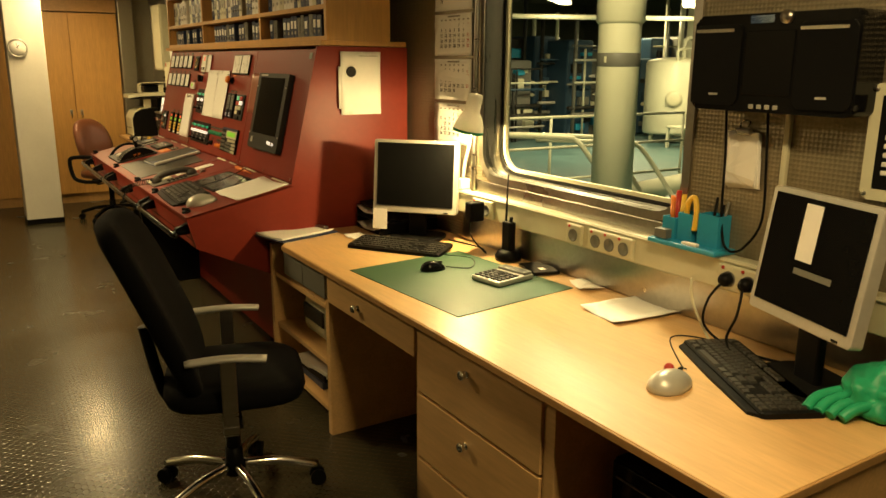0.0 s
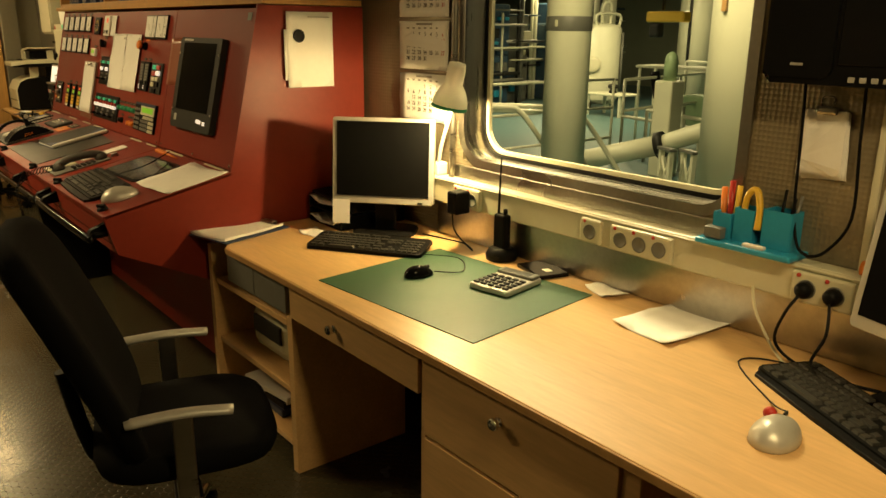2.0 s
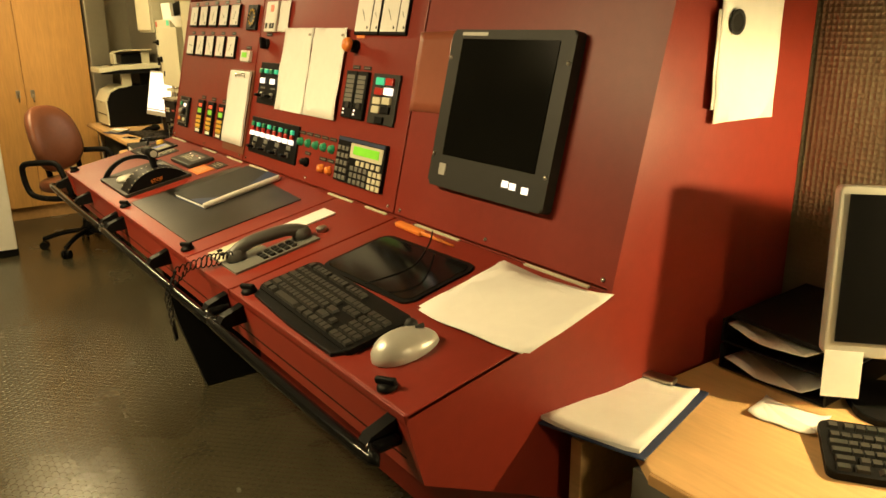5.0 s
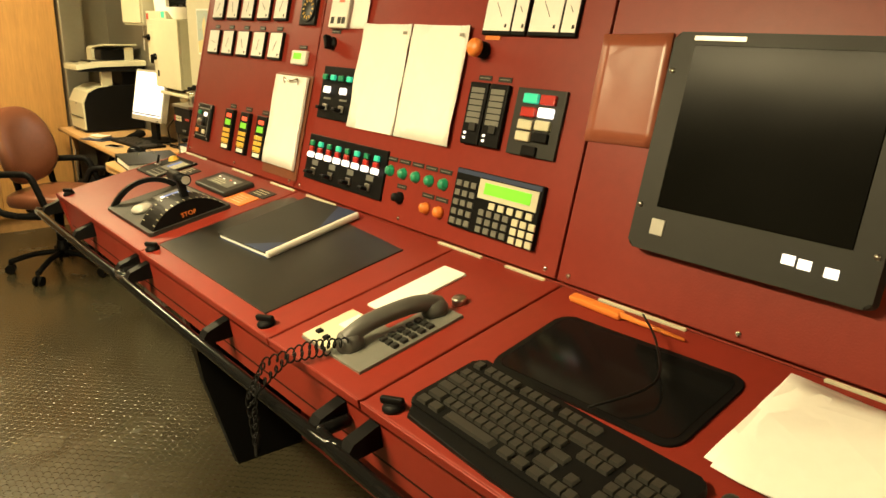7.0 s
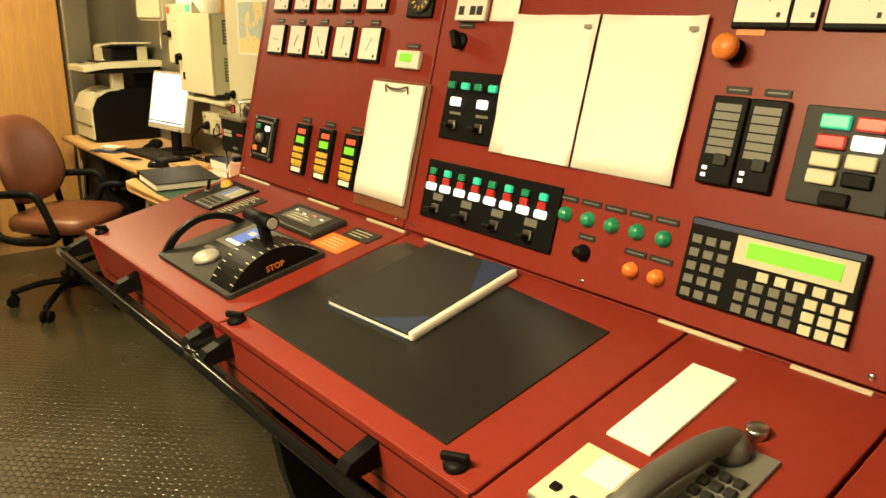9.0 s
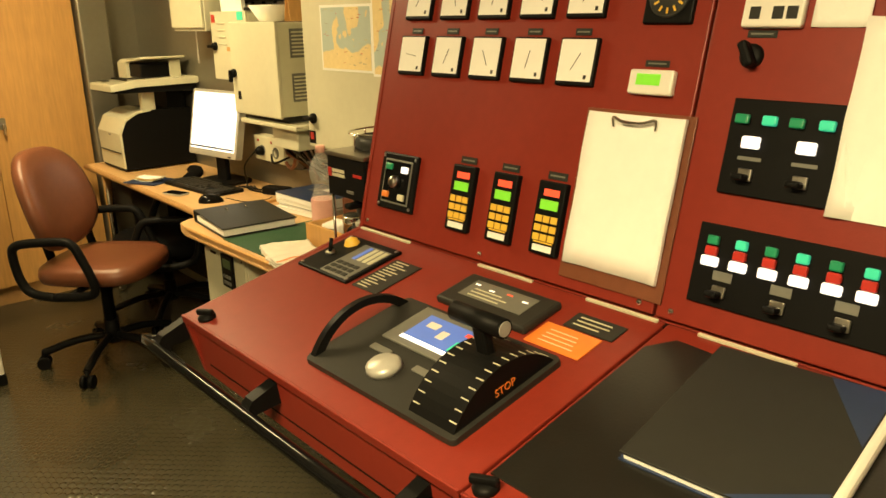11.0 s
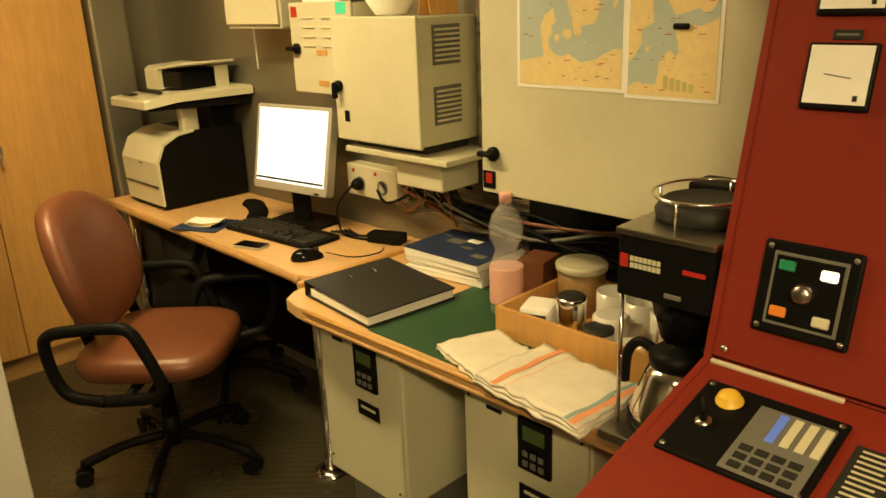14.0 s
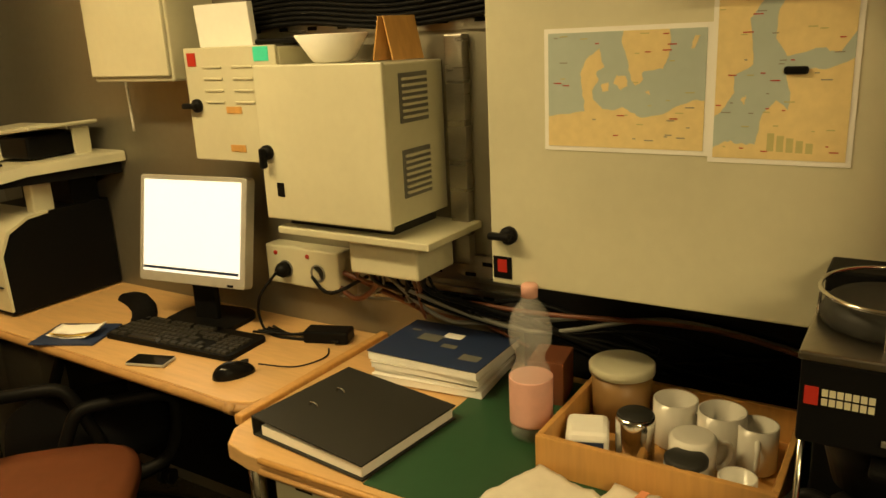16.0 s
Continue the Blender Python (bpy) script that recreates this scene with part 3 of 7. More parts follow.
for y0, y1 in ((6.9, 7.1), (6.5, 6.66), (6.2, 6.36), (5.95, 6.12), (5.3, 5.46), (5.1, 5.22), (4.75, 4.95), (4.3, 4.5)):
    part("hinge_strip", B((0, 0.509, 0.002), (y1 - y0, 0.008, 0.005), 0.001, on_desk((y0 + y1) / 2, 0)), CREAM, con)
for y in (6.18, 5.48, 5.01, 4.36, 7.06):
    h = part("turn_latch", lathe(bmesh.new(), [(0.02, 0), (0.02, 0.006), (0.012, 0.012), (0, 0.012)], 16, on_desk(y - 0.02, 0.025)), BLACK, con)
    part("wing", B((0, 0, 0.016), (0.045, 0.012, 0.014), 0.004, on_desk(y - 0.02, 0.025, 25)), BLACK, h)
for y0, y1, mid in ((6.27, 7.2, 6.75), (5.13, 6.22, 5.66), (4.3, 5.06, None)):
    t = bmesh.new()
    tube(t, [(-1.135, y0, 0.795), (-1.19, y0 + 0.004, 0.79), (-1.205, y0 + 0.03, 0.785), (-1.205, y1 - 0.03, 0.785), (-1.19, y1 - 0.004, 0.79), (-1.135, y1, 0.795)], 0.014, 10)
    part("grab_rail", t, GLOSSBLACK, con, "glossy black grab rail")
    for y in [y0 + 0.02, y1 - 0.02] + ([mid] if mid else []):
        t = bmesh.new()
        plate(t, [(-1.215, 0.775), (-1.19, 0.81), (-1.125, 0.835), (-1.125, 0.785)], y - 0.016, y + 0.016, ALONG, 0.003)
        part("rail_bracket", t, BLACK, con)
t = bmesh.new()
plate(t, [(-1.125, 0.845), (-1.11, 0.845), (-1.11, 0.74), (-1.125, 0.75)], CY0 + 0.05, CY1 - 0.05, ALONG)
part("drawer_band", t, BLACK, con, "black front band under the desk")
part("label_plate", B((0, 0, 0.002), (0.035, 0.03, 0.002), 0, on_panel(4.29, 0.615)), GREY, con)


def tag(parent, x, y, w=0.04, h=0.009):
    p = part("label_tag", B((x, y, 0.0015), (w, h, 0.002), 0.0006), DARKGREY, parent)
    part("print_line", B((x, y, 0.0029), (w * 0.75, h * 0.22, 0.0006)), GREY, p)


def meter(y, v, w=0.094, h=0.094, angle=-20, label=True):
    g = thing("panel_meter", on_panel(y, v), "square analogue panel meter with a white dial", "meter", "meters on the console")
    part("bezel", B((0, 0, 0.004), (w, h, 0.012), 0.003), BLACK, g)
    part("dial", B((0, 0.002, 0.0108), (w * 0.9, h * 0.87, 0.001)), PAPER, g)
    a = radians(angle)
    part("needle", B((0, 0, 0), (w * 0.4, 0.0012, 0.0008), 0, pose(0.0, 0.0, 0.0118) @ pose(0, 0, 0, 0, 0, angle)), BLACK, g)
    part("zero_screw", B((w * 0.3, -h * 0.32, 0.0118), (0.006, 0.008, 0.0012)), DARKGREY, g)
    if label:
        tag(g, 0, h / 2 + 0.012, 0.04, 0.014)


for i in range(5):
    meter(6.995 - 0.1275 * i, 0.445, angle=(-8, 70, -60, 80, 60)[i])
    meter(6.995 - 0.1275 * i, 0.577, angle=(60, -70, 75, -40, 65)[i])
for y, w in ((5.405, 0.1), (5.333, 0.044), (5.253, 0.1), (5.182, 0.044)):
    meter(y, 0.565, w, 0.118, -55, label=False)

g = thing("rotary_gauge", on_panel(6.30, 0.568), "round black gauge with brass numerals in a square frame", "gauge")
part("frame", B((0, 0, 0.004), (0.1, 0.1, 0.012), 0.003), BLACK, g)
t = bmesh.new()
lathe(t, [(0.041, 0.01), (0.041, 0.013), (0.036, 0.013), (0.034, 0.011), (0, 0.011)])
part("ring", t, DARKGREY, g)
shared_parts("scale_mark", B((0.028, 0, 0.0118), (0.01, 0.004, 0.001)), YELLOW, g, [pose(0, 0, 0, 0, 0, 30 * k) for k in range(12)])
g = thing("thermostat", on_panel(6.305, 0.413), "small white digital thermostat with a lit green display", "thermostat")
part("case", B((0, 0, 0.008), (0.092, 0.045, 0.016), 0.004), WHITE, g)
part("display", B((-0.004, 0.004, 0.0165), (0.05, 0.02, 0.001)), LCDG, g)
tag(g, 0, 0.035, 0.05, 0.012)

cl = thing("clipboard", on_panel(6.32, 0.192), "brown clipboard with blank white paper hanging on the console", "clipboard")
part("board", B((0, 0, 0.004), (0.236, 0.335, 0.004), 0.001), LEATHER, cl)
part("paper", sheet(bmesh.new(), 0.21, 0.297, 0.005, 0.008, seed=8, m=at(0, 0.012, 0.002)), PAPER, cl)
t = bmesh.new()
tube(t, [(-0.045, 0.135, 0.014), (-0.045, 0.152, 0.02), (-0.02, 0.145, 0.024), (0.02, 0.145, 0.024), (0.045, 0.152, 0.02), (0.045, 0.135, 0.014)], 0.003)
part("clip", t, CHROME, cl)

g = thing("selector_box", on_panel(6.98, 0.133), "black control station with lit lamps and a rotary switch", "control box")
part("plate", B((0, 0, 0.004), (0.14, 0.142, 0.01), 0.006), BLACK, g)
part("frame", B((0, 0, 0.0095), (0.105, 0.11, 0.003), 0.002), GREY, g)
part("field", B((0, 0, 0.0112), (0.095, 0.1, 0.002)), GLOSSBLACK, g)
for x, y, m in ((0.03, 0.032, LEDW), (-0.03, 0.036, GREEN), (-0.032, -0.034, ORANGE), (0.03, -0.036, CREAM)):
    part("lamp", B((x, y, 0.014), (0.024, 0.016, 0.008), 0.003), m, g)
t = bmesh.new()
lathe(t, [(0.016, 0.012), (0.015, 0.024), (0.01, 0.03), (0, 0.03)])
part("rotary_switch", t, STEEL, g)
shared_parts("screw", lathe(bmesh.new(), [(0.005, 0.008), (0.004, 0.011), (0, 0.011)], 8), STEEL, g, [at(sx * 0.06, sy * 0.061) for sx in (-1, 1) for sy in (-1, 1)])
tag(g, 0, 0.062, 0.05, 0.008)
for y in (6.745, 6.615, 6.485):
    g = thing("keypad_controller", on_panel(y, 0.13), "slim black keypad controller with red and green displays", "controller", "keypad controllers")
    part("case", B((0, 0, 0.006), (0.072, 0.15, 0.016), 0.003), BLACK, g)
    part("red_display", B((0.002, 0.052, 0.0145), (0.04, 0.014, 0.001)), LEDR, g)
    part("green_display", B((0.0, 0.027, 0.0145), (0.046, 0.02, 0.001)), LCDG, g)
    shared_parts("key", B((0, 0, 0.015), (0.017, 0.014, 0.003), 0.001), YELLOW, g, [at(-0.02 + 0.02 * i, -0.002 - 0.019 * j) for i in range(3) for j in range(3)])
    part("print_line", B((0, -0.05, 0.0145), (0.05, 0.003, 0.001)), YELLOW, g)
    part("name_strip", B((0, -0.062, 0.0145), (0.05, 0.013, 0.001)), PAPER, g)
    tag(g, 0.0, 0.087, 0.05, 0.016)


def toggle(parent, x, y):
    h = part("switch_base", B((x, y, 0.012), (0.024, 0.02, 0.006), 0.002), STEEL, parent)
    b = bmesh.new()
    box(b, (x - 0.002, y - 0.004, 0.026), (0.022, 0.011, 0.026), 0.004)
    part("switch_lever", b, BLACK, h)


def lens(parent, x, y, mat, r=0.011, z=0.008, name="indicator_lamp"):
    part(name, lathe(bmesh.new(), [(r * 1.2, z), (r * 1.2, z + 0.003), (r, z + 0.004), (r * 0.95, z + 0.012), (r * 0.6, z + 0.016), (0, z + 0.017)], 16, at(x, y)), mat, parent)


def button(parent, x, y, mat, w=0.024, h=0.016, z=0.01):
    part("push_button", B((x, y, z + 0.004), (w, h, 0.01), 0.003), mat, parent)


sp = thing("switchboard", on_panel(6.05, 0.318), "black switch panel with green lamps and two rotary switches", "switch panel")
part("plate", B((0, 0, 0.004), (0.182, 0.158, 0.008), 0.002), BLACK, sp)
for x in (-0.045, 0.045):
    button(sp, x - 0.022, 0.045, GREEN)
    button(sp, x + 0.024, 0.045, LEDG)
    button(sp, x, 0.008, LEDW, 0.03, 0.02)
    toggle(sp, x, -0.045)
    part("print_line", B((x, -0.018, 0.0085), (0.04, 0.006, 0.001)), GREY, sp)
    tag(sp, x, 0.07, 0.05, 0.01)
sp = thing("switchboard", on_panel(5.945, 0.117), "black switch panel with rows of red, white and green buttons", "switch panel")
part("plate", B((0, 0, 0.004), (0.42, 0.138, 0.008), 0.002), BLACK, sp)
for i in range(8):
    x = -0.178 + 0.05 * i
    button(sp, x, 0.042, LEDG if i % 2 else GREEN, 0.02, 0.016)
    button(sp, x, 0.024, LAMPRED, 0.022, 0.016)
    button(sp, x, 0.006, LEDW, 0.03, 0.017)
for i in range(4):
    x = -0.153 + 0.1 * i
    toggle(sp, x, -0.042)
    part("print_block", B((x, -0.016, 0.0085), (0.034, 0.016, 0.001)), GREY, sp)
    tag(sp, x, 0.062, 0.06, 0.01)
for k in (0, 1):
    s = thing("notice_sheet", on_panel(5.845 - 0.235 * k, 0.378, 0, 0.0005), "white printed sheet taped to the console panel", "paper")
    part("sheet", sheet(bmesh.new(), 0.228, 0.298, 0.006, seed=20 + k), PAPER, s)
    part("mark", B((0.09, 0.125, 0.012), (0.018, 0.008, 0.0006)), INK, s)
il = thing("indicator_row", on_panel(5.6, 0.136), "row of five green indicator lamps with label tags", "indicator lamps")
for i in range(5):
    lens(il, -0.118 + 0.057 * i, 0, GREEN, 0.013, 0)
    tag(il, -0.118 + 0.057 * i, 0.032, 0.048, 0.012)
kn = thing("dimmer_dial", on_panel(5.655, 0.072), "black control knob under a label tag", "knob")
part("body", lathe(bmesh.new(), [(0.016, 0), (0.016, 0.008), (0.012, 0.01), (0.011, 0.024), (0, 0.024)], 18), BLACK, kn)
tag(kn, 0, 0.03, 0.04, 0.012)
for y in (5.54, 5.485):
    b = thing("orange_button", on_panel(y, 0.066), "round orange push button under a label tag", "button", "orange buttons")
    part("cap", lathe(bmesh.new(), [(0.015, 0), (0.015, 0.006), (0.012, 0.008), (0.012, 0.016), (0, 0.018)], 18), ORANGE, b)
    tag(b, 0, 0.032, 0.048, 0.012)
es = thing("stop_button", on_panel(5.44, 0.47), "orange mushroom push button on a black collar", "button")
part("collar", lathe(bmesh.new(), [(0.02, 0), (0.02, 0.012), (0.013, 0.014), (0.013, 0.03)], 18), BLACK, es)
part("mushroom", lathe(bmesh.new(), [(0.013, 0.026), (0.022, 0.028), (0.022, 0.038), (0.017, 0.045), (0, 0.046)], 20), ORANGE, es)
part("tag", B((0.02, 0.034, 0.0015), (0.05, 0.016, 0.002)), ORANGE, es)
kn = thing("rotary_switch", on_panel(6.13, 0.466), "black rotary selector switch under a label tag", "switch")
part("base", lathe(bmesh.new(), [(0.02, 0), (0.02, 0.006), (0.014, 0.01), (0, 0.01)], 18), BLACK, kn)
part("lever", B((0, 0, 0.02), (0.016, 0.045, 0.024), 0.005, pose(0, 0, 0, 0, 0, 30)), BLACK, kn)
tag(kn, 0.01, 0.036, 0.05, 0.012)
g = thing("recorder_unit", on_panel(6.105, 0.568), "white instrument unit with a red display", "instrument")
part("case", B((0, 0, 0.007), (0.1, 0.115, 0.016), 0.004), WHITE, g)
part("display", B((0.01, 0.03, 0.0155), (0.03, 0.025, 0.001)), LEDR, g)
shared_parts("socket", B((0, 0, 0.0155), (0.018, 0.02, 0.002), 0.001), DARKGREY, g, [at(-0.028, -0.035), at(0.01, -0.035), at(0.033, -0.035)])
solid("paper_note", sheet(bmesh.new(), 0.085, 0.115, 0.003, seed=31), PAPER, "small blank paper note taped to the console", "paper", m=on_panel(6.0, 0.57, 0, 0.0005))
for y in (5.42, 5.352):
    g = thing("annunciator", on_panel(y, 0.32), "black annunciator module with lettered windows", "indicator panel", "annunciators")
    part("case", B((0, 0, 0.006), (0.064, 0.148, 0.014), 0.003), BLACK, g)
    shared_parts("window", B((0, 0, 0.0135), (0.046, 0.012, 0.001)), GREY, g, [at(0, 0.055 - 0.0145 * k) for k in range(6)])
    part("button", B((0.008, -0.032, 0.016), (0.022, 0.02, 0.006), 0.002), DARKGREY, g)
    shared_parts("lamp", B((-0.018, 0, 0.0135), (0.008, 0.006, 0.001)), LEDW, g, [at(0, -0.048), at(0, -0.06)])
    tag(g, 0.004, 0.086, 0.045, 0.012)
g = thing("button_panel", on_panel(5.22, 0.318), "black panel with green, red and white push buttons", "control panel")
part("plate", B((0, 0, 0.004), (0.148, 0.15, 0.008), 0.002), DARKGREY, g)
for x, y, m in ((-0.024, 0.052, LEDG), (0.028, 0.052, LAMPRED), (-0.024, 0.022, LAMPRED), (0.028, 0.024, LEDW), (-0.026, -0.006, CREAM), (0.026, -0.004, CREAM), (-0.026, -0.032, CREAM), (0.026, -0.03, BLACK), (0.0, -0.062, BLACK)):
    button(g, x, y, m, 0.044, 0.022, 0.007)
g = thing("operator_keypad", on_panel(5.293, 0.117), "grey operator keypad with a lit green display", "keypad")
part("case", B((0, 0, 0.006), (0.288, 0.142, 0.014), 0.003), BLACK, g)
part("header", B((0, 0.064, 0.0135), (0.28, 0.01, 0.001)), NAVY, g, "dark blue header strip")
part("display_frame", B((0.04, 0.034, 0.0138), (0.19, 0.045, 0.0016)), CREAM, g)
part("display", B((0.04, 0.036, 0.0152), (0.15, 0.026, 0.001)), LCDG, g)
shared_parts("key", B((0, 0, 0.0145), (0.018, 0.014, 0.004), 0.001), GREY, g, [at(-0.125 + 0.026 * i, 0.035 - 0.023 * j) for i in range(3) for j in range(5)] + [at(-0.03 + 0.027 * i, -0.02 - 0.02 * j) for i in range(4) for j in range(3)])
shared_parts("pale_key", B((0, 0, 0.0145), (0.019, 0.015, 0.004), 0.001), CREAM, g, [at(0.0 + 0.03 * i, -0.001) for i in range(5)] + [at(0.082 + 0.026 * i, -0.022 - 0.02 * j) for i in range(3) for j in range(3)])
SLEEVE = material("sleeve_film", (0.28, 0.085, 0.045), 0.3, grain=0.04, spec=0.45)
sl = thing("plastic_sleeve", on_panel(5.0, 0.41, 2, 0.001), "empty clear plastic document sleeve on the console", "sleeve")
t = sheet(bmesh.new(), 0.165, 0.218, 0.0015, 0.0012, seed=40)
part("film", t, SLEEVE, sl)
sc = thing("panel_display", on_panel(4.678, 0.318), "large dark grey panel display with a black screen", "display")
t = bmesh.new()
plate(t, rounded(0.445, 0.402, 0.012), 0, 0.028, None, 0.006)
part("bezel", t, DARKGREY, sc)
part("screen", B((0.0, 0.03, 0.0285), (0.352, 0.296, 0.003), 0.001), LCDBLACK, sc)
part("badge", B((-0.13, 0.19, 0.029), (0.1, 0.008, 0.001)), SILVER, sc)
part("power_plate", B((-0.165, -0.155, 0.029), (0.028, 0.03, 0.003), 0.001), SILVER, sc)
shared_parts("lit_button", B((0, 0, 0.029), (0.022, 0.016, 0.003), 0.001), LEDW, sc, [at(0.085, -0.155), at(0.112, -0.157), at(0.155, -0.16)])
shared_parts("bolt", lathe(bmesh.new(), [(0.006, 0.026), (0.005, 0.031), (0, 0.031)], 8), STEEL, sc, [at(sx * 0.212, y) for sx in (-1, 1) for y in (0.13, -0.12)])
# ---- things on the console desk ----
js = thing("steering_joystick", on_desk(6.47, 0.187), "dark grey joystick control unit with a small blue display", "joystick")
t = bmesh.new()
plate(t, rounded(0.42, 0.262, 0.012), 0, 0.012, None, 0.003)
part("base_plate", t, DARKGREY, js)
def arch(bm, x0, x1, inner):
    """A half-round cheek across the unit."""
    n, R, c = 16, 0.152, -0.095
    a0 = radians(38)
    out = [(R * math.cos(a0 + (math.pi - 2 * a0) * k / n), R * math.sin(a0 + (math.pi - 2 * a0) * k / n) + c) for k in range(n + 1)]
    ring = out + ([(x * 0.86, (z - c) * 0.9 + c) for x, z in out][::-1] if inner else [])
    return plate(bm, ring, x0, x1, Matrix(((0, 0, 1, 0), (1, 0, 0, 0), (0, 1, 0, 0.012), (0, 0, 0, 1))), 0)
part("hand_bow", arch(bmesh.new(), -0.205, -0.19, True), BLACK, js, "curved black guard bow")
dome = part("quadrant", arch(bmesh.new(), 0.09, 0.2, False), BLACK, js, "half-round black quadrant with scale marks")
n = 13
for side in (0.102, 0.19):
    for k in range(n):
        a = radians(45 + 90 * k / (n - 1))
        part("scale_mark", B((0, 0, 0), (0.016, 0.002, 0.001), 0, Matrix.Translation((side, 0.1525 * math.cos(a), 0.012 - 0.095 + 0.1525 * math.sin(a))) @ pose(0, 0, 0, 90 + math.degrees(a) - 180, 0, 0)), CREAM, dome)
t = bmesh.new()
box(t, (0.145, 0.02, 0.085), (0.03, 0.022, 0.09), 0.006)
lever = part("lever", t, BLACK, js)
t = bmesh.new()
rod(t, (0.085, 0.02, 0.128), (0.2, 0.02, 0.128), 0.017, seg=20)
part("handle", t, BLACK, lever)
t = bmesh.new()
rod(t, (0.2, 0.02, 0.128), (0.2015, 0.02, 0.128), 0.013, seg=20)
part("handle_cap", t, SILVER, lever)
part("display_frame", B((-0.03, 0.06, 0.014), (0.2, 0.12, 0.006), 0.002), GREY, js)
scr = part("display", B((-0.02, 0.058, 0.0175), (0.15, 0.085, 0.001)), LCDB, js)
part("display_bar", B((-0.02, 0.02, 0.0183), (0.15, 0.01, 0.0008)), SCREENW, scr)
for x, y, w, h, m in ((-0.06, 0.075, 0.03, 0.018, WHITE), (-0.02, 0.06, 0.02, 0.024, WHITE), (0.035, 0.045, 0.026, 0.03, LEDG), (0.03, 0.085, 0.02, 0.01, LEDR)):
    part("display_field", B((x, y, 0.0184), (w, h, 0.0008)), m, scr)
t = bmesh.new()
lathe(t, [(0.034, 0.012), (0.033, 0.022), (0.026, 0.028), (0, 0.03)], 28, at(-0.04, -0.066))
part("trackball_cap", t, SILVER, js)
for x, y in ((-0.095, -0.03), (0.035, -0.035)):
    part("key_row", B((x, y, 0.0135), (0.055, 0.016, 0.004), 0.002), GREY, js)
part("button", B((0.13, -0.07, 0.045), (0.02, 0.016, 0.006), 0.002), BLACK, js)
words("lettering", "STOP", 0.02, ORANGE, js, Matrix.Translation((0.2008, 0.0, 0.028)) @ pose(0, 0, 0, 90, 0, 90))

g = thing("alarm_panel", on_desk(6.5, 0.403), "black alarm panel with a dim display window", "control panel")
part("case", B((0, 0, 0.008), (0.245, 0.112, 0.018), 0.006), DARKGREY, g)
part("window", B((0.0, 0.005, 0.0175), (0.17, 0.06, 0.001)), GREY, g)
for k in range(4):
    part("lamp", B((-0.07 + 0.045 * k, 0.02 - 0.006 * (k % 2), 0.0184), (0.014, 0.004, 0.0008)), LEDW if k != 2 else LEDR, g)
dark_lines(g, 0.13, 3, 0.005, 0.011, 0.0184, CREAM, 0.0035, 3)
g = thing("instruction_plate", on_desk(6.308, 0.372), "orange instruction plate with pale print", "sign")
part("plate", B((0, 0, 0.0015), (0.125, 0.07, 0.003), 0.001), ORANGE, g)
dark_lines(g, 0.08, 4, 0.016, 0.012, 0.0033, CREAM, 0.0025, 5)
g = thing("function_plate", on_desk(6.285, 0.437), "grey function plate with small print", "sign")
part("plate", B((0, 0, 0.0015), (0.11, 0.05, 0.003), 0.001), DARKGREY, g)
dark_lines(g, 0.08, 3, 0.012, 0.012, 0.0033, CREAM, 0.003, 6)
g = thing("call_panel", on_desk(6.975, 0.377), "black call panel with a yellow lamp and pale keys", "control panel")
part("plate", B((0, 0, 0.003), (0.205, 0.17, 0.008), 0.003), BLACK, g)
part("key_field", B((0.04, -0.008, 0.0075), (0.105, 0.14, 0.003), 0.002), GREY, g)
for k in range(4):
    part("key_strip", B((0.025 + 0.02 * k, 0.025, 0.0095), (0.012, 0.06, 0.003), 0.001), LCDB if k == 0 else CREAM, g)
shared_parts("key", B((0, 0, 0.0095), (0.017, 0.012, 0.003), 0.001), DARKGREY, g, [at(0.006 + 0.022 * i, -0.066 + 0.018 * j) for i in range(4) for j in range(3)])
lens(g, -0.055, 0.05, YELLOW, 0.017, 0.006)
part("toggle_base", lathe(bmesh.new(), [(0.012, 0.006), (0.012, 0.012), (0, 0.012)], 12, at(-0.065, -0.01)), STEEL, g)
part("toggle", rod(bmesh.new(), (-0.065, -0.01, 0.01), (-0.07, 0.006, 0.04), 0.005), BLACK, g)
shared_parts("screw", lathe(bmesh.new(), [(0.005, 0.006), (0.004, 0.009), (0, 0.009)], 8), STEEL, g, [at(sx * 0.093, sy * 0.075) for sx in (-1, 1) for sy in (-1, 1)])
g = thing("text_plate", on_desk(6.812, 0.365), "dark plate with rows of small pale print", "sign")
part("plate", B((0, 0, 0.0015), (0.09, 0.135, 0.003), 0.001), DARKGREY, g)
dark_lines(g, 0.07, 12, 0.058, 0.0105, 0.0033, CREAM, 0.0035, 7)

solid("blotter", plate(bmesh.new(), [(-0.335, -0.19), (0.335, -0.195), (0.335, 0.19), (-0.3, 0.235), (-0.335, 0.19)], 0, 0.003, None, 0.001), material("scuffed_vinyl", (0.011, 0.0105, 0.009), 0.32, grain=0.15, scale=18, big=0.2, bump=0.1), "scuffed black vinyl blotter on the console desk", "desk mat", m=on_desk(5.84, 0.24))
bk = thing("report_folder", on_desk(5.92, 0.335, 3, 0.003), "grey and blue report folder lying closed", "folder")
part("cover", B((0, 0, 0.014), (0.265, 0.3, 0.004), 0.002), DARKGREY, bk)
part("page_block", B((0.0, -0.002, 0.007), (0.255, 0.29, 0.012), 0.001), PAPER, bk)
part("back_cover", B((0, 0, 0.0012), (0.268, 0.302, 0.0024)), NAVY, bk)
part("binding_bar", B((0.134, 0, 0.009), (0.016, 0.3, 0.02), 0.007), WHITE, bk)
t = bmesh.new()
plate(t, [(0.02, -0.149), (0.125, -0.149), (0.125, -0.08)], 0.0161, 0.0166)
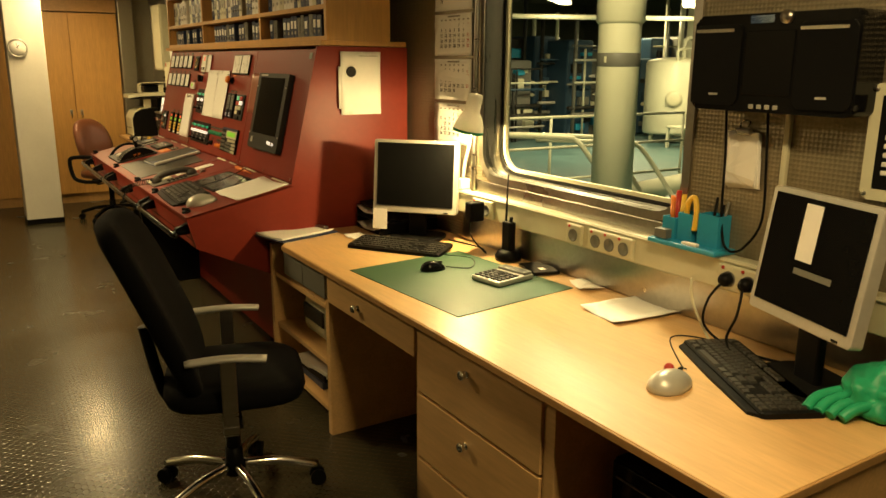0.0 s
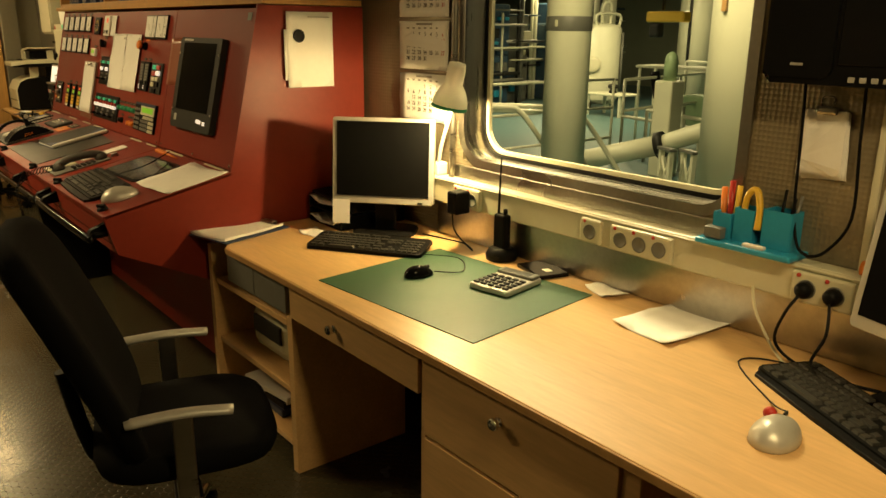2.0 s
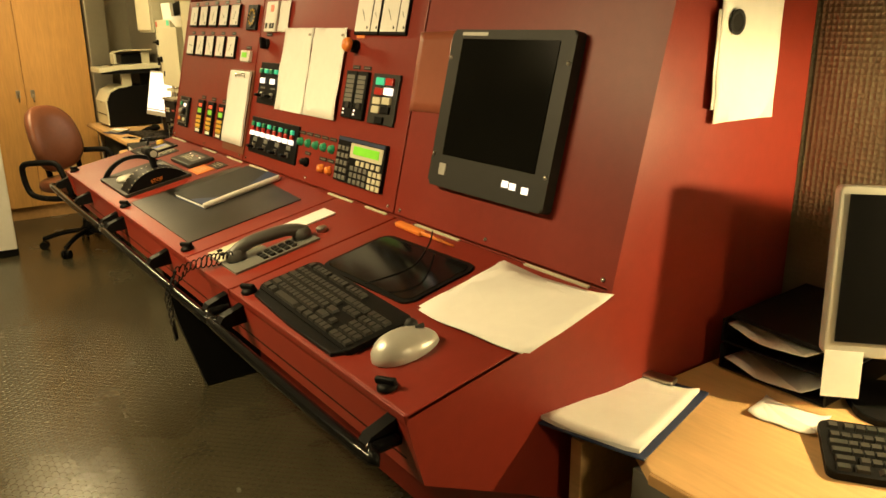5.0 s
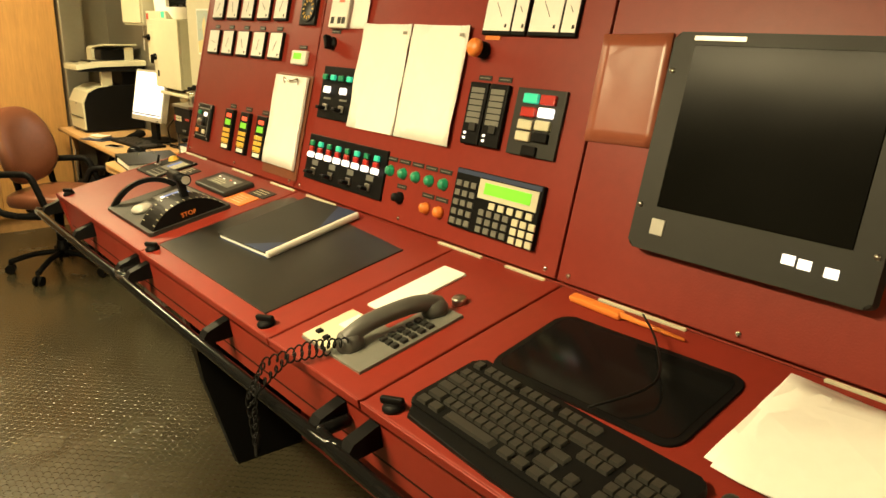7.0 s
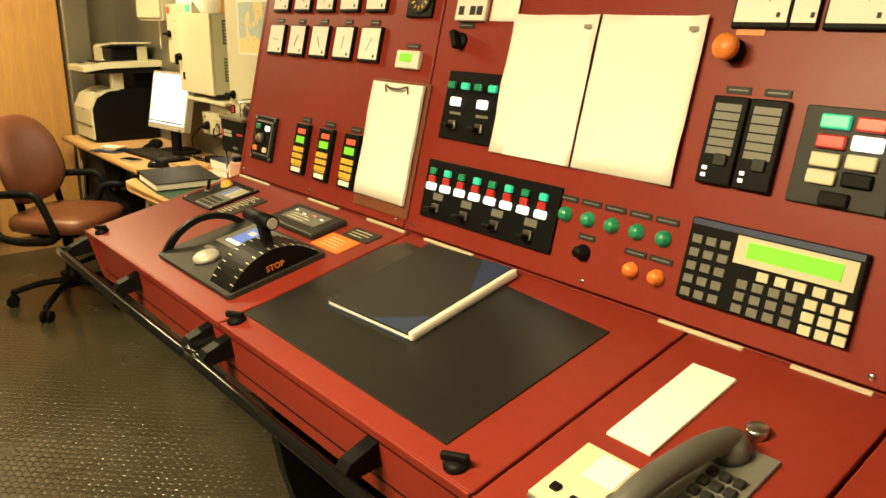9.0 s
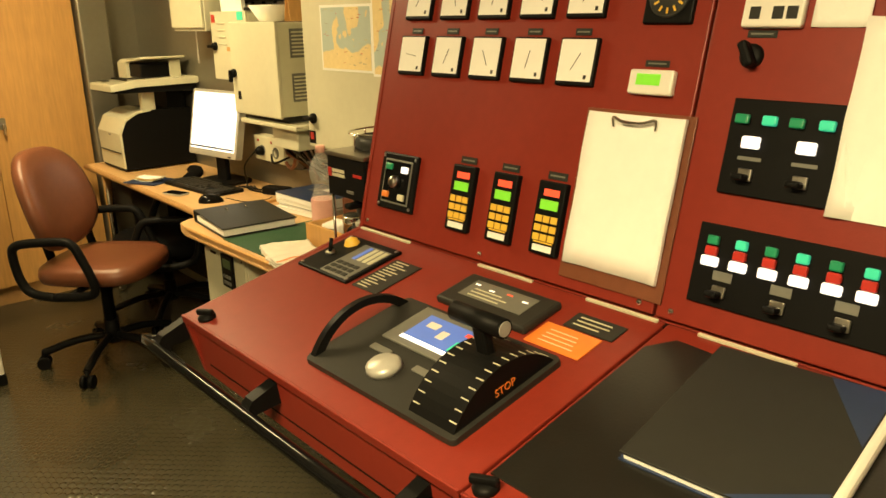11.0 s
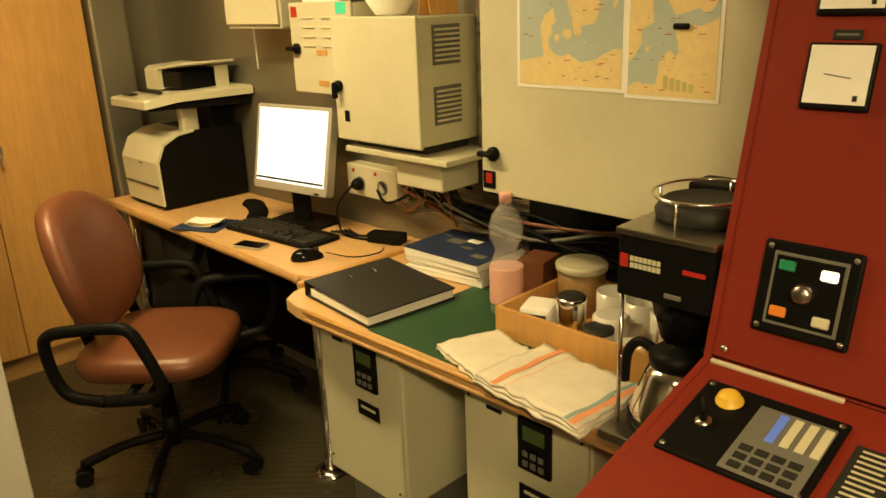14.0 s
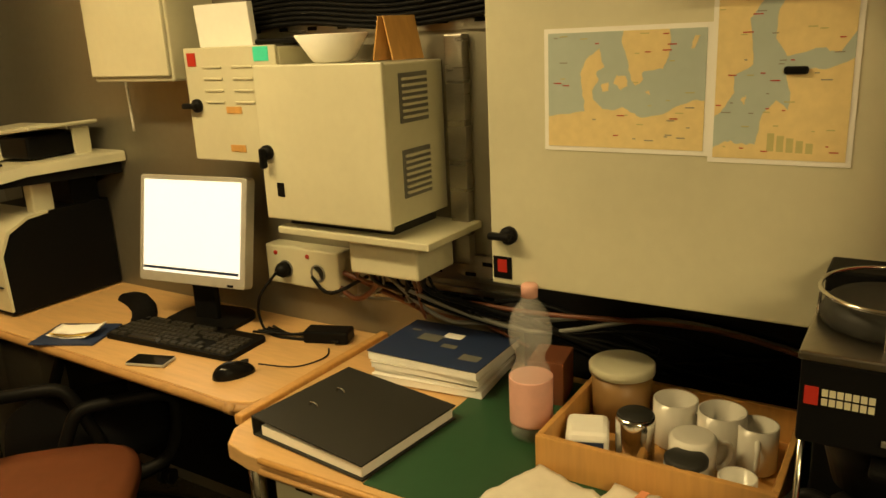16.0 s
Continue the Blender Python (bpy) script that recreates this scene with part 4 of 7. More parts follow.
part("cover_print", t, NAVY, bk)
t = bmesh.new()
plate(t, [(0.04, 0.149), (0.125, 0.149), (0.125, 0.02)][::-1], 0.0161, 0.0166)
part("cover_print", t, NAVY, bk)

ph = thing("telephone", on_desk(5.23, 0.17), "grey built-in telephone with a handset and coiled cord", "telephone")
t = bmesh.new()
plate(t, [(-0.11, -0.125), (0.105, -0.125), (0.105, 0.13), (0.02, 0.13), (0.02, 0.005), (-0.11, 0.005)], 0, 0.006, None, 0.001)
part("plate", t, GREY, ph)
part("pale_plate", B((-0.06, -0.06, 0.0075), (0.1, 0.125, 0.004), 0.001), CREAM, ph)
part("name_card", B((-0.05, -0.03, 0.0102), (0.05, 0.05, 0.002)), PAPER, ph)
shared_parts("button", B((0, 0, 0.012), (0.014, 0.014, 0.006), 0.002), BLACK, ph, [at(-0.085, -0.095), at(-0.05, -0.1)])
shared_parts("key", B((0, 0, 0.009), (0.014, 0.014, 0.008), 0.002), DARKGREY, ph, [at(0.05 + 0.019 * i, -0.03 + 0.022 * j) for i in range(3) for j in range(5)])
HANDSET = material("grey_handset_plastic", (0.085, 0.084, 0.075), 0.4)
HS = pose(0.03, 0.01, -0.012, 0, 0, -10)
t = bmesh.new()
tube(t, [HS @ Vector(p) for p in ((0, -0.1, 0.035), (0, -0.08, 0.045), (0, -0.04, 0.054), (0, 0.04, 0.054), (0, 0.08, 0.045), (0, 0.1, 0.035))], 0.018, 14)
hs = part("handset", t, HANDSET, ph)
for y in (-0.095, 0.095):
    t = bmesh.new()
    lathe(t, [(0.028, 0.018), (0.029, 0.03), (0.022, 0.046), (0, 0.05)], 20, HS @ at(0, y))
    part("earpiece", t, HANDSET, hs)
t = bmesh.new()
pts = []
CORD = [Vector(p) for p in ((0.03, -0.1, 0.03), (-0.02, -0.15, 0.03), (-0.07, -0.23, 0.012), (-0.085, -0.275, -0.05), (-0.1, -0.285, -0.19), (-0.08, -0.285, -0.15), (-0.055, -0.27, -0.03), (-0.03, -0.2, 0.02), (0.0, -0.125, 0.012))]
for k in range(321):
    s_ = k / 320 * (len(CORD) - 1)
    i_ = min(int(s_), len(CORD) - 2)
    p = CORD[i_].lerp(CORD[i_ + 1], s_ - i_)
    a = k / 320 * 46 * 2 * math.pi
    pts.append(p + Vector((0.0075 * math.cos(a), 0.005 * math.sin(a), 0.0075 * math.sin(a))))
tube(t, pts, 0.002, 4)
part("coiled_cord", t, BLACK, ph)
solid("label_strip", B((0, 0, 0.003), (0.076, 0.22, 0.006), 0.002), PAPER, "long white label strip on the console desk", "label", m=on_desk(5.3, 0.318))
g = thing("round_plug", on_desk(5.178, 0.335), "small round metal plug in the desk", "knob")
part("body", lathe(bmesh.new(), [(0.016, 0), (0.016, 0.012), (0.013, 0.015), (0, 0.015)], 20), STEEL, g)
keyboard(on_desk(4.735, 0.12, -2), "black keyboard with palm rest on the console desk", 0.48, 0.165, BLACK, 0.022)
mouse(on_desk(4.42, 0.12, -10), "grey trackball mouse on the console desk", SILVER, 0.095, 0.145, 0.045, DARKGREY)
g = thing("chart_glass", on_desk(4.77, 0.325, 2), "dark glass panel with rounded corners let into the desk", "glass panel")
part("gasket", plate(bmesh.new(), rounded(0.385, 0.215, 0.03), 0, 0.005, None, 0.002), BLACK, g)
part("glass", plate(bmesh.new(), rounded(0.36, 0.19, 0.022), 0.005, 0.006), GLOSSBLACK, g)
for k in range(2):
    solid("paper_sheet", sheet(bmesh.new(), 0.32, 0.25, 0.006, seed=50 + k), PAPER, "large white sheet of paper on the console desk", "paper", "papers on the console", m=on_desk(4.375 - 0.012 * k, 0.362 - 0.006 * k, 2 + 3 * k, 0.001 + 0.004 * k))
t = bmesh.new()
box(t, (0, 0, 0.008), (0.13, 0.022, 0.014), 0.005)
rod(t, (0.06, 0, 0.009), (0.2, 0.004, 0.006), 0.006, 0.003)
solid("marker_pen", t, ORANGE, "orange marker lying along the console joint", "pen", m=on_desk(4.93, 0.478, -2))
t = bmesh.new()
tube(t, [on_desk(4.72, 0.21, 0, 0.02) @ Vector(p) for p in ((0, 0, 0), (0.05, 0.1, 0.012), (-0.02, 0.2, 0.01), (-0.1, 0.27, 0.004))], 0.0022)
solid("cable", t, BLACK, "thin black keyboard cable across the glass panel", "cable")

# ---- bookshelf over the console ----
bs = thing("bookshelf", pose(0, 0, 0), "wooden wall bookshelf filled with blue binders", "bookshelf")
S0, S1 = 4.24, 7.42
part("base_rail", span(-0.48, -0.02, S0, S1, 1.632, 1.655, 0.002), WOODY, bs)
for z in (1.655, 1.80, 2.02):
    part("shelf_board", span(-0.45, -0.11, S0 + 0.03, S1 - 0.03, z, z + 0.022, 0.002), WOODY, bs)
part("end_panel", span(-0.45, -0.11, S0, S0 + 0.03, 1.655, 2.3, 0.002), WOODY, bs)
part("end_panel", span(-0.45, -0.11, S1 - 0.03, S1, 1.655, 2.3, 0.002), WOODY, bs)
for y in (5.19, 6.4):
    part("divider", span(-0.448, -0.12, y - 0.012, y + 0.012, 1.677, 2.3, 0.001), WOODY, bs)
part("back_panel", span(-0.125, -0.112, S0 + 0.03, S1 - 0.03, 1.655, 2.3), EDGE, bs)
rnd = random.Random(5)
for y0, y1 in ((4.28, 5.17), (5.21, 6.38), (6.42, 7.38)):
    for z, mats in ((1.677, (NAVY, NAVY, NAVY, GREY)), (1.822, (WHITE, CREAM, WHITE, NAVY))):
        y = y0 + rnd.uniform(0.0, 0.2)
        while y < y1 - 0.06:
            w, h = rnd.choice((0.045, 0.055, 0.06)), rnd.uniform(0.1, 0.115) if z < 1.7 else rnd.uniform(0.16, 0.185)
            col = rnd.choice(mats)
            b = thing("ring_binder", pose(-0.28, y + w / 2, z), "dark ring binder standing on the bookshelf" if col is NAVY else "pale ring binder standing on the bookshelf", "binder", "binders on the bookshelf")
            part("cover", B((0, 0, h / 2), (0.25, w - 0.003, h), 0.003), col, b)
            part("spine_label", B((-0.126, 0, h * 0.6), (0.002, w * 0.55, h * 0.35)), PAPER if col is NAVY else GREY, b)
            t = bmesh.new()
            lathe(t, [(0.009, 0), (0.009, 0.0025), (0.006, 0.0025), (0.006, 0.001)], 14, facing(-0.125, h * 0.25, 90, 0))
            part("finger_ring", t, STEEL, b)
            y += w + (0.002 if rnd.random() < 0.9 else 0.09)
for dx, tz, sp in ((-0.04, 0.0, 3), (0, 0, 0)):
    n = thing("notice_sheet", Matrix.Translation((-0.282 + dx, 4.238 - 0.003 * (dx == 0), 1.455 - 0.02 * (dx != 0))) @ pose(0, 0, 0, 90, 0, sp - 1), "white notice sheet taped to the console's end", "paper", "notices")
    part("sheet", sheet(bmesh.new(), 0.212 if dx == 0 else 0.16, 0.3 if dx == 0 else 0.2, 0.005, seed=60), PAPER, n)
    if dx == 0:
        part("logo_ring", lathe(bmesh.new(), [(0.026, 0.008), (0.026, 0.0095), (0.017, 0.0095), (0.017, 0.008)], 24, at(-0.05, 0.055)), DARKGREY, n)
        part("print_line", B((0.04, 0.13, 0.011), (0.1, 0.003, 0.0006)), INK, n)


# ---- office chairs ----
def cushion(w, d, h, bend=0.0, power=3.6, egg=0.0):
    """A padded slab with a rounded outline; bend curls it."""
    t = bmesh.new()
    n, rings = 28, ((0.86, 0), (0.97, 0.12), (1.0, 0.4), (0.98, 0.75), (0.88, 0.95), (0.6, 1.0))
    vs = []
    for s, k in rings:
        vs.append([])
        for i in range(n):
            a = 2 * math.pi * i / n
            e = 2 / power
            x, y = abs(math.cos(a)) ** e * math.copysign(1, math.cos(a)), abs(math.sin(a)) ** e * math.copysign(1, math.sin(a))
            x, y = x * w / 2 * s * (1 + egg * y), y * d / 2 * s
            vs[-1].append(t.verts.new((x, y, k * h + bend * (x / w * 2) ** 2)))
    for a, b in zip(vs, vs[1:]):
        for i in range(n):
            t.faces.new((a[i], a[(i + 1) % n], b[(i + 1) % n], b[i])).smooth = True
    for ringv, z in ((vs[0], -0.02 * h), (vs[-1], h * 1.0)):
        mid = t.verts.new((0, 0, z))
        for i in range(n):
            t.faces.new((ringv[i], ringv[(i + 1) % n], mid)).smooth = True
    return t


def office_chair(m, label, pad, base_mat, back_h, star_turn, arm_style, arm_mat, seat_z=0.44, back_tilt=10, back_w=0.44, back_z=0.13, back_y=-0.215, back_power=3.6, egg=0.0):
    """Local y points the way the sitter faces."""
    c = thing("office_chair", m, label, "chair")
    for k in range(5):
        a = radians(72 * k + star_turn)
        d = Vector((math.cos(a), math.sin(a), 0))
        t = bmesh.new()
        tube(t, [d * 0.03 + Vector((0, 0, 0.125)), d * 0.16 + Vector((0, 0, 0.115)), d * 0.30 + Vector((0, 0, 0.075))], 0.017, 10)
        leg = part("leg", t, base_mat, c)
        t = bmesh.new()
        side = Vector((-d.y, d.x, 0))
        for s in (-0.017, 0.017):
            rod(t, d * 0.3 + side * (s - 0.009) + Vector((0, 0, 0.029)), d * 0.3 + side * (s + 0.009) + Vector((0, 0, 0.029)), 0.029, seg=16)
        rod(t, d * 0.3 + Vector((0, 0, 0.03)), d * 0.3 + Vector((0, 0, 0.08)), 0.008)
        part("castor", t, BLACK, leg)
    t = bmesh.new()
    rod(t, (0, 0, 0.09), (0, 0, 0.2), 0.035, 0.03)
    rod(t, (0, 0, 0.2), (0, 0, seat_z - 0.05), 0.026)
    part("gas_column", t, BLACK, c)
    part("mechanism", B((0, -0.03, seat_z - 0.03), (0.16, 0.26, 0.05), 0.015), BLACK, c)
    t = bmesh.new()
    tube(t, [(0.05, 0.02, seat_z - 0.04), (0.18, 0.03, seat_z - 0.05), (0.24, 0.03, seat_z - 0.045)], 0.007)
    part("adjusting_lever", t, BLACK, c)
    s = cushion(0.49, 0.48, 0.085)
    s.transform(Matrix.Translation((0, 0.02, seat_z)))
    part("seat", s, pad, c)
    s = cushion(back_w, back_h, 0.075, 0.05, back_power, egg)
    s.transform(Matrix.Translation((0, back_y, seat_z + back_z + back_h / 2)) @ pose(0, 0, 0, -90 + back_tilt - 0, 0, 0))
    part("backrest", s, pad, c)
    t = bmesh.new()
    tube(t, [(0, -0.1, seat_z - 0.03), (0, -0.2, seat_z - 0.02), (0, -0.235, seat_z + 0.06), (0, -0.27, seat_z + 0.25)], 0.02, 10)
    part("back_stem", t, BLACK, c)
    for sx in (-1, 1):
        t = bmesh.new()
        if arm_style == "loop":
            loop = [(-0.06, -0.02), (0.05, -0.015), (0.11, 0.0), (0.115, 0.05), (0.07, 0.17), (0.045, 0.21), (0.0, 0.222), (-0.14, 0.215), (-0.2, 0.2), (-0.215, 0.16), (-0.2, 0.06), (-0.16, 0.0), (-0.06, -0.02)]
            tube(t, [(sx * 0.29, y, seat_z + z) for y, z in loop], 0.019, 10)
            rod(t, (sx * 0.12, 0.0, seat_z - 0.02), (sx * 0.29, 0.0, seat_z - 0.015), 0.014)
            part("armrest", t, arm_mat, c)
        else:
            box(t, (sx * 0.27, 0.0, seat_z + 0.07), (0.014, 0.05, 0.26), 0.005)
            box(t, (sx * 0.2, 0.0, seat_z - 0.03), (0.16, 0.05, 0.014), 0.004)
            p = part("arm_post", t, STEEL, c)
            t = bmesh.new()
            tube(t, [(sx * 0.27, -0.13, seat_z + 0.2), (sx * 0.27, 0.0, seat_z + 0.21), (sx * 0.275, 0.12, seat_z + 0.195)], 0.02, 10)
            for v in t.verts:
                v.co.z = seat_z + 0.205 + (v.co.z - seat_z - 0.205) * 0.6
            part("arm_pad", t, arm_mat, p)
    return c


office_chair(pose(-1.265, 3.31, 0, 0, 0, -106), "black fabric office chair with chrome star base", MATBLACK, CHROME, 0.68, 20, "post", SILVER, 0.43, 22, 0.56, -0.03, -0.27)
office_chair(pose(-0.76, 8.99, 0, 0, 0, -136), "brown leather office chair with black star base", LEATHER, BLACK, 0.46, 5, "loop", BLACK, 0.43, 14, 0.48, 0.1, -0.23, 2.5, 0.08)
office_chair(pose(-0.33, 9.35, 0, 0, 0, 60), "black office chair pushed under the second desk", MATBLACK, BLACK, 0.28, 30, "loop", BLACK, 0.37, 8, 0.4)
office_chair(pose(-1.08, 1.52, 0, 0, 0, -70), "black office chair with a brown seat at the desk's end", LEATHER, BLACK, 0.3, 12, "loop", BLACK, 0.4, 8, 0.42)
# ---- window and the wall over the desk ----
def ring(bm, w, h, r, band, z0, z1, m=None):
    """A frame with rounded inner corners."""
    t = bmesh.new()
    o, i = rounded(w + 2 * band, h + 2 * band, r + band, 6), rounded(w, h, r, 6)
    k = len(o)
    L = [[t.verts.new((x, y, z)) for x, y in q] for q, z in ((o, z0), (o, z1), (i, z1), (i, z0))]
    for a in range(4):
        for j in range(k):
            t.faces.new((L[a][j], L[a][(j + 1) % k], L[(a + 1) % 4][(j + 1) % k], L[(a + 1) % 4][j]))
    return join(bm, t, m)


WC = ((WIN[0] + WIN[1]) / 2, (WIN[2] + WIN[3]) / 2)
win = thing("window_1", on_wall(WC[0], WC[1]), "large steel framed window with rounded corners", "window", kind="structure")
ww, wh = WIN[1] - WIN[0], WIN[3] - WIN[2]
part("window_frame", ring(bmesh.new(), ww - 0.024, wh - 0.024, 0.11, 0.0115, -0.138, 0.006), STEEL, win, "deep polished steel reveal")
part("frame_lip", ring(bmesh.new(), ww - 0.024, wh - 0.024, 0.11, 0.032, 0.0, 0.008), STEEL, win, "polished steel lip")
part("gasket", ring(bmesh.new(), ww - 0.052, wh - 0.052, 0.1, 0.014, -0.115, -0.088), BLACK, win, "black rubber gasket")
part("retaining_ring", ring(bmesh.new(), ww - 0.082, wh - 0.082, 0.09, 0.016, -0.112, -0.094), CREAM, win, "pale inner retaining ring")
t = bmesh.new()
for sx in (-1, 1):
    for sy in (-1, 1):
        plate(t, [(sx * ww / 2, sy * wh / 2), (sx * (ww / 2 - 0.14), sy * wh / 2), (sx * (ww / 2 - 0.04), sy * (wh / 2 - 0.04)), (sx * ww / 2, sy * (wh / 2 - 0.14))][:: sx * sy], -0.058, -0.052)
part("corner_filler", t, STEEL, win)
pane = part("pane", plate(bmesh.new(), rounded(ww - 0.054, wh - 0.054, 0.1), -0.107, -0.1), GLASS, win)
pane.visible_shadow = False
shared_parts("rivet", lathe(bmesh.new(), [(0.006, 0.0), (0.005, 0.003), (0, 0.004)], 8), CHROME, win, [at(-0.46 + 0.115 * k, -wh / 2 - 0.035, 0.0) for k in range(9)])
part("window_sill", B((0, -wh / 2 - 0.05, 0.004), (ww + 0.12, 0.06, 0.01), 0.003), STEEL, win)

tr = thing("cable_trunking", on_wall(2.6, 0.94), "cream wall trunking with sockets along the desk", "trunking")
part("channel", B((0, 0, 0.03), (2.2, 0.1, 0.06), 0.006), CREAM, tr)
part("cover_lip", B((0, 0.042, 0.063), (2.2, 0.006, 0.006), 0.002), CREAM, tr)
part("steel_skirt", B((0, -0.12, 0.012), (2.2, 0.135, 0.022), 0.003), STEEL, tr, "steel skirting below the trunking")


def socket(x, n, dark=True):
    s = part("socket_block", B((x, -0.004, 0.068), (0.07 * n + 0.012, 0.078, 0.018), 0.006), CREAM, tr)
    for k in range(n):
        c = x + 0.07 * (k - (n - 1) / 2)
        t = bmesh.new()
        lathe(t, [(0.024, 0.077), (0.024, 0.08), (0.021, 0.08), (0.02, 0.0785), (0, 0.0785)], 20, at(c, -0.006))
        part("socket", t, GREY, s)
        part("indicator", lathe(bmesh.new(), [(0.006, 0.077), (0.005, 0.08), (0, 0.08)], 10, at(c - 0.022, 0.026)), LAMPRED, s)


socket(-0.08, 3)
socket(0.46, 2)
socket(-0.87, 2)
socket(-0.27, 1)
for dx, up in ((0.425, 0), (0.495, 0), (-0.9, 0.0)):
    pl = thing("mains_plug", on_wall(2.6 - dx, 0.934) @ Matrix.Translation((0, 0, 0.077)), "black mains plug in the wall socket", "plug", "plugs")
    part("body", lathe(bmesh.new(), [(0.021, 0.0), (0.021, 0.02), (0.014, 0.032), (0.006, 0.036), (0, 0.036)], 16), BLACK, pl)
cable([(-0.1, 2.175, 0.93), (-0.14, 2.19, 0.88), (-0.13, 2.21, 0.80), (-0.12, 2.16, 0.756), (-0.14, 2.05, 0.755), (-0.12, 1.95, 0.755)], "black mains cable hanging from the socket", 0.004)
cable([(-0.1, 2.105, 0.93), (-0.15, 2.08, 0.86), (-0.16, 2.1, 0.78), (-0.2, 2.02, 0.756), (-0.17, 1.93, 0.755)], "black mains cable hanging from the socket", 0.004)
cable([(-0.065, 2.32, 0.9), (-0.1, 2.28, 0.84), (-0.12, 2.2, 0.757), (-0.17, 2.12, 0.757), (-0.12, 2.05, 0.758), (-0.2, 2.0, 0.757)], "pale cable trailing from the trunking", 0.004, CREAM)
cable([(-0.42, 2.02, 0.775), (-0.36, 2.09, 0.753), (-0.22, 2.25, 0.753), (-0.14, 2.18, 0.753), (-0.15, 1.98, 0.753)], "thin grey mouse cable on the desk", 0.002)
cable([(-0.39, 3.26, 0.765), (-0.3, 3.22, 0.757), (-0.2, 3.36, 0.753), (-0.28, 3.5, 0.753), (-0.18, 3.6, 0.753)], "thin black mouse cable on the desk", 0.002)
cable([(-0.11, 3.5, 0.93), (-0.14, 3.46, 0.83), (-0.1, 3.4, 0.754), (-0.06, 3.5, 0.754), (-0.1, 3.7, 0.754)], "black cable hanging behind the monitor", 0.003)
ad = thing("power_adapter", pose(-0.12, 3.46, 0.94), "black power adapter plugged into the wall", "adapter")
part("body", B((0, 0, -0.01), (0.07, 0.055, 0.085), 0.008), BLACK, ad)

po = thing("pen_organiser", on_wall(2.35, 0.99) @ pose(0, 0, 0, -90, 0, 0) @ pose(0, -0.05, 0), "blue plastic pen organiser with pens on the trunking", "organiser")
part("tray", B((0, 0, 0.01), (0.27, 0.1, 0.016), 0.005), BLUE, po)
for x, y, w, h in ((-0.02, 0.02, 0.055, 0.09), (0.07, 0.02, 0.075, 0.1), (-0.08, 0.015, 0.05, 0.07)):
    t = bmesh.new()
    for dx, dy, sx, sy in ((-w / 2, 0, 0.004, 0.055), (w / 2, 0, 0.004, 0.055), (0, -0.0275, w, 0.004), (0, 0.0275, w, 0.004)):
        box(t, (x + dx, y + dy, 0.018 + h / 2), (sx, sy, h))
    part("cup", t, BLUE, po)
part("paper_cube", B((-0.09, -0.02, 0.035), (0.05, 0.04, 0.03), 0.002), GREY, po)
part("eraser", B((0.03, -0.035, 0.022), (0.06, 0.018, 0.012), 0.004), WHITE, po)
for k, (x, c, l) in enumerate(((-0.095, ORANGE, 0.13), (-0.078, LAMPRED, 0.15), (-0.062, YELLOW, 0.14), (0.06, BLACK, 0.15), (0.08, BLACK, 0.13), (0.09, GREY, 0.14))):
    t = bmesh.new()
    rod(t, (x, 0.02, 0.03), (x + 0.006 * (k - 2), 0.03, 0.02 + l), 0.008 if k < 3 else 0.004)
    part("pen", t, c, po)
t = bmesh.new()
tube(t, [(-0.035, 0.02, 0.03), (-0.03, 0.01, 0.13), (-0.005, 0.01, 0.16), (0.015, 0.0, 0.12), (0.02, -0.01, 0.06)], 0.009)
part("tape_cutter", t, YELLOW, po)
t = bmesh.new()
rod(t, (0, 0, 0), (0, -0.07, 0), 0.018, seg=16)
solid("sponge_roll", t, ORANGE, "small orange foam roll on the trunking", "roll", m=pose(-0.035, 2.07, 1.008))

st = thing("wall_stereo", on_wall(2.085, 1.56), "black wall stereo with two speakers and a disc door", "stereo")
t = bmesh.new()
plate(t, rounded(0.5, 0.26, 0.02), 0.01, 0.12, None, 0.012)
part("body", t, GLOSSBLACK, st)
for x in (-0.165, 0.165):
    t = bmesh.new()
    plate(t, rounded(0.16, 0.22, 0.02, 5, x, -0.005), 0.118, 0.127, None, 0.004)
    part("speaker_grille", t, BLACK, st)
    part("badge", B((x, -0.085, 0.128), (0.03, 0.006, 0.001)), SILVER, st)
    part("chrome_strip", B((x - 0.01, 0.088, 0.128), (0.13, 0.01, 0.002), 0.001), CHROME, st)
part("display", B((-0.03, 0.115, 0.118), (0.075, 0.024, 0.004), 0.002), LCDW, st)
part("disc_door", B((0, 0.0, 0.121), (0.15, 0.17, 0.006), 0.004), GLOSSBLACK, st)
t = bmesh.new()
lathe(t, [(0.018, 0.118), (0.018, 0.128), (0, 0.129)], 18, at(0.045, 0.118))
part("volume_knob", t, STEEL, st)
shared_parts("button", B((0, 0, 0.12), (0.014, 0.012, 0.008), 0.002), SILVER, st, [at(-0.04 + 0.025 * k, -0.115) for k in range(4)])
for y0, y1 in ((2.26, 2.3), (2.12, 2.1)):
    cable([(-0.05, y0, 1.44), (-0.035, y0, 1.3), (-0.04, y0 - 0.01, 1.12), (-0.05, (y0 + 2.19) / 2, 1.03), (-0.06, 2.19, 1.012)], "black stereo cable hanging on the wall", 0.004)
solid("cable_duct", span(-0.016, 0, 2.07, 2.088, 0.99, 1.44, 0.003), CREAM, "thin cream cable duct on the wall", "duct")
np_ = thing("note_pad", on_wall(2.215, 1.285), "pad of white paper hanging from a bulldog clip", "notepad")
for k in range(3):
    part("sheet", sheet(bmesh.new(), 0.11, 0.16, 0.006, 0.002, seed=70 + k, m=at(0.003 * k, -0.004 * k, 0.004 * (2 - k), 2 * k)), PAPER, np_)
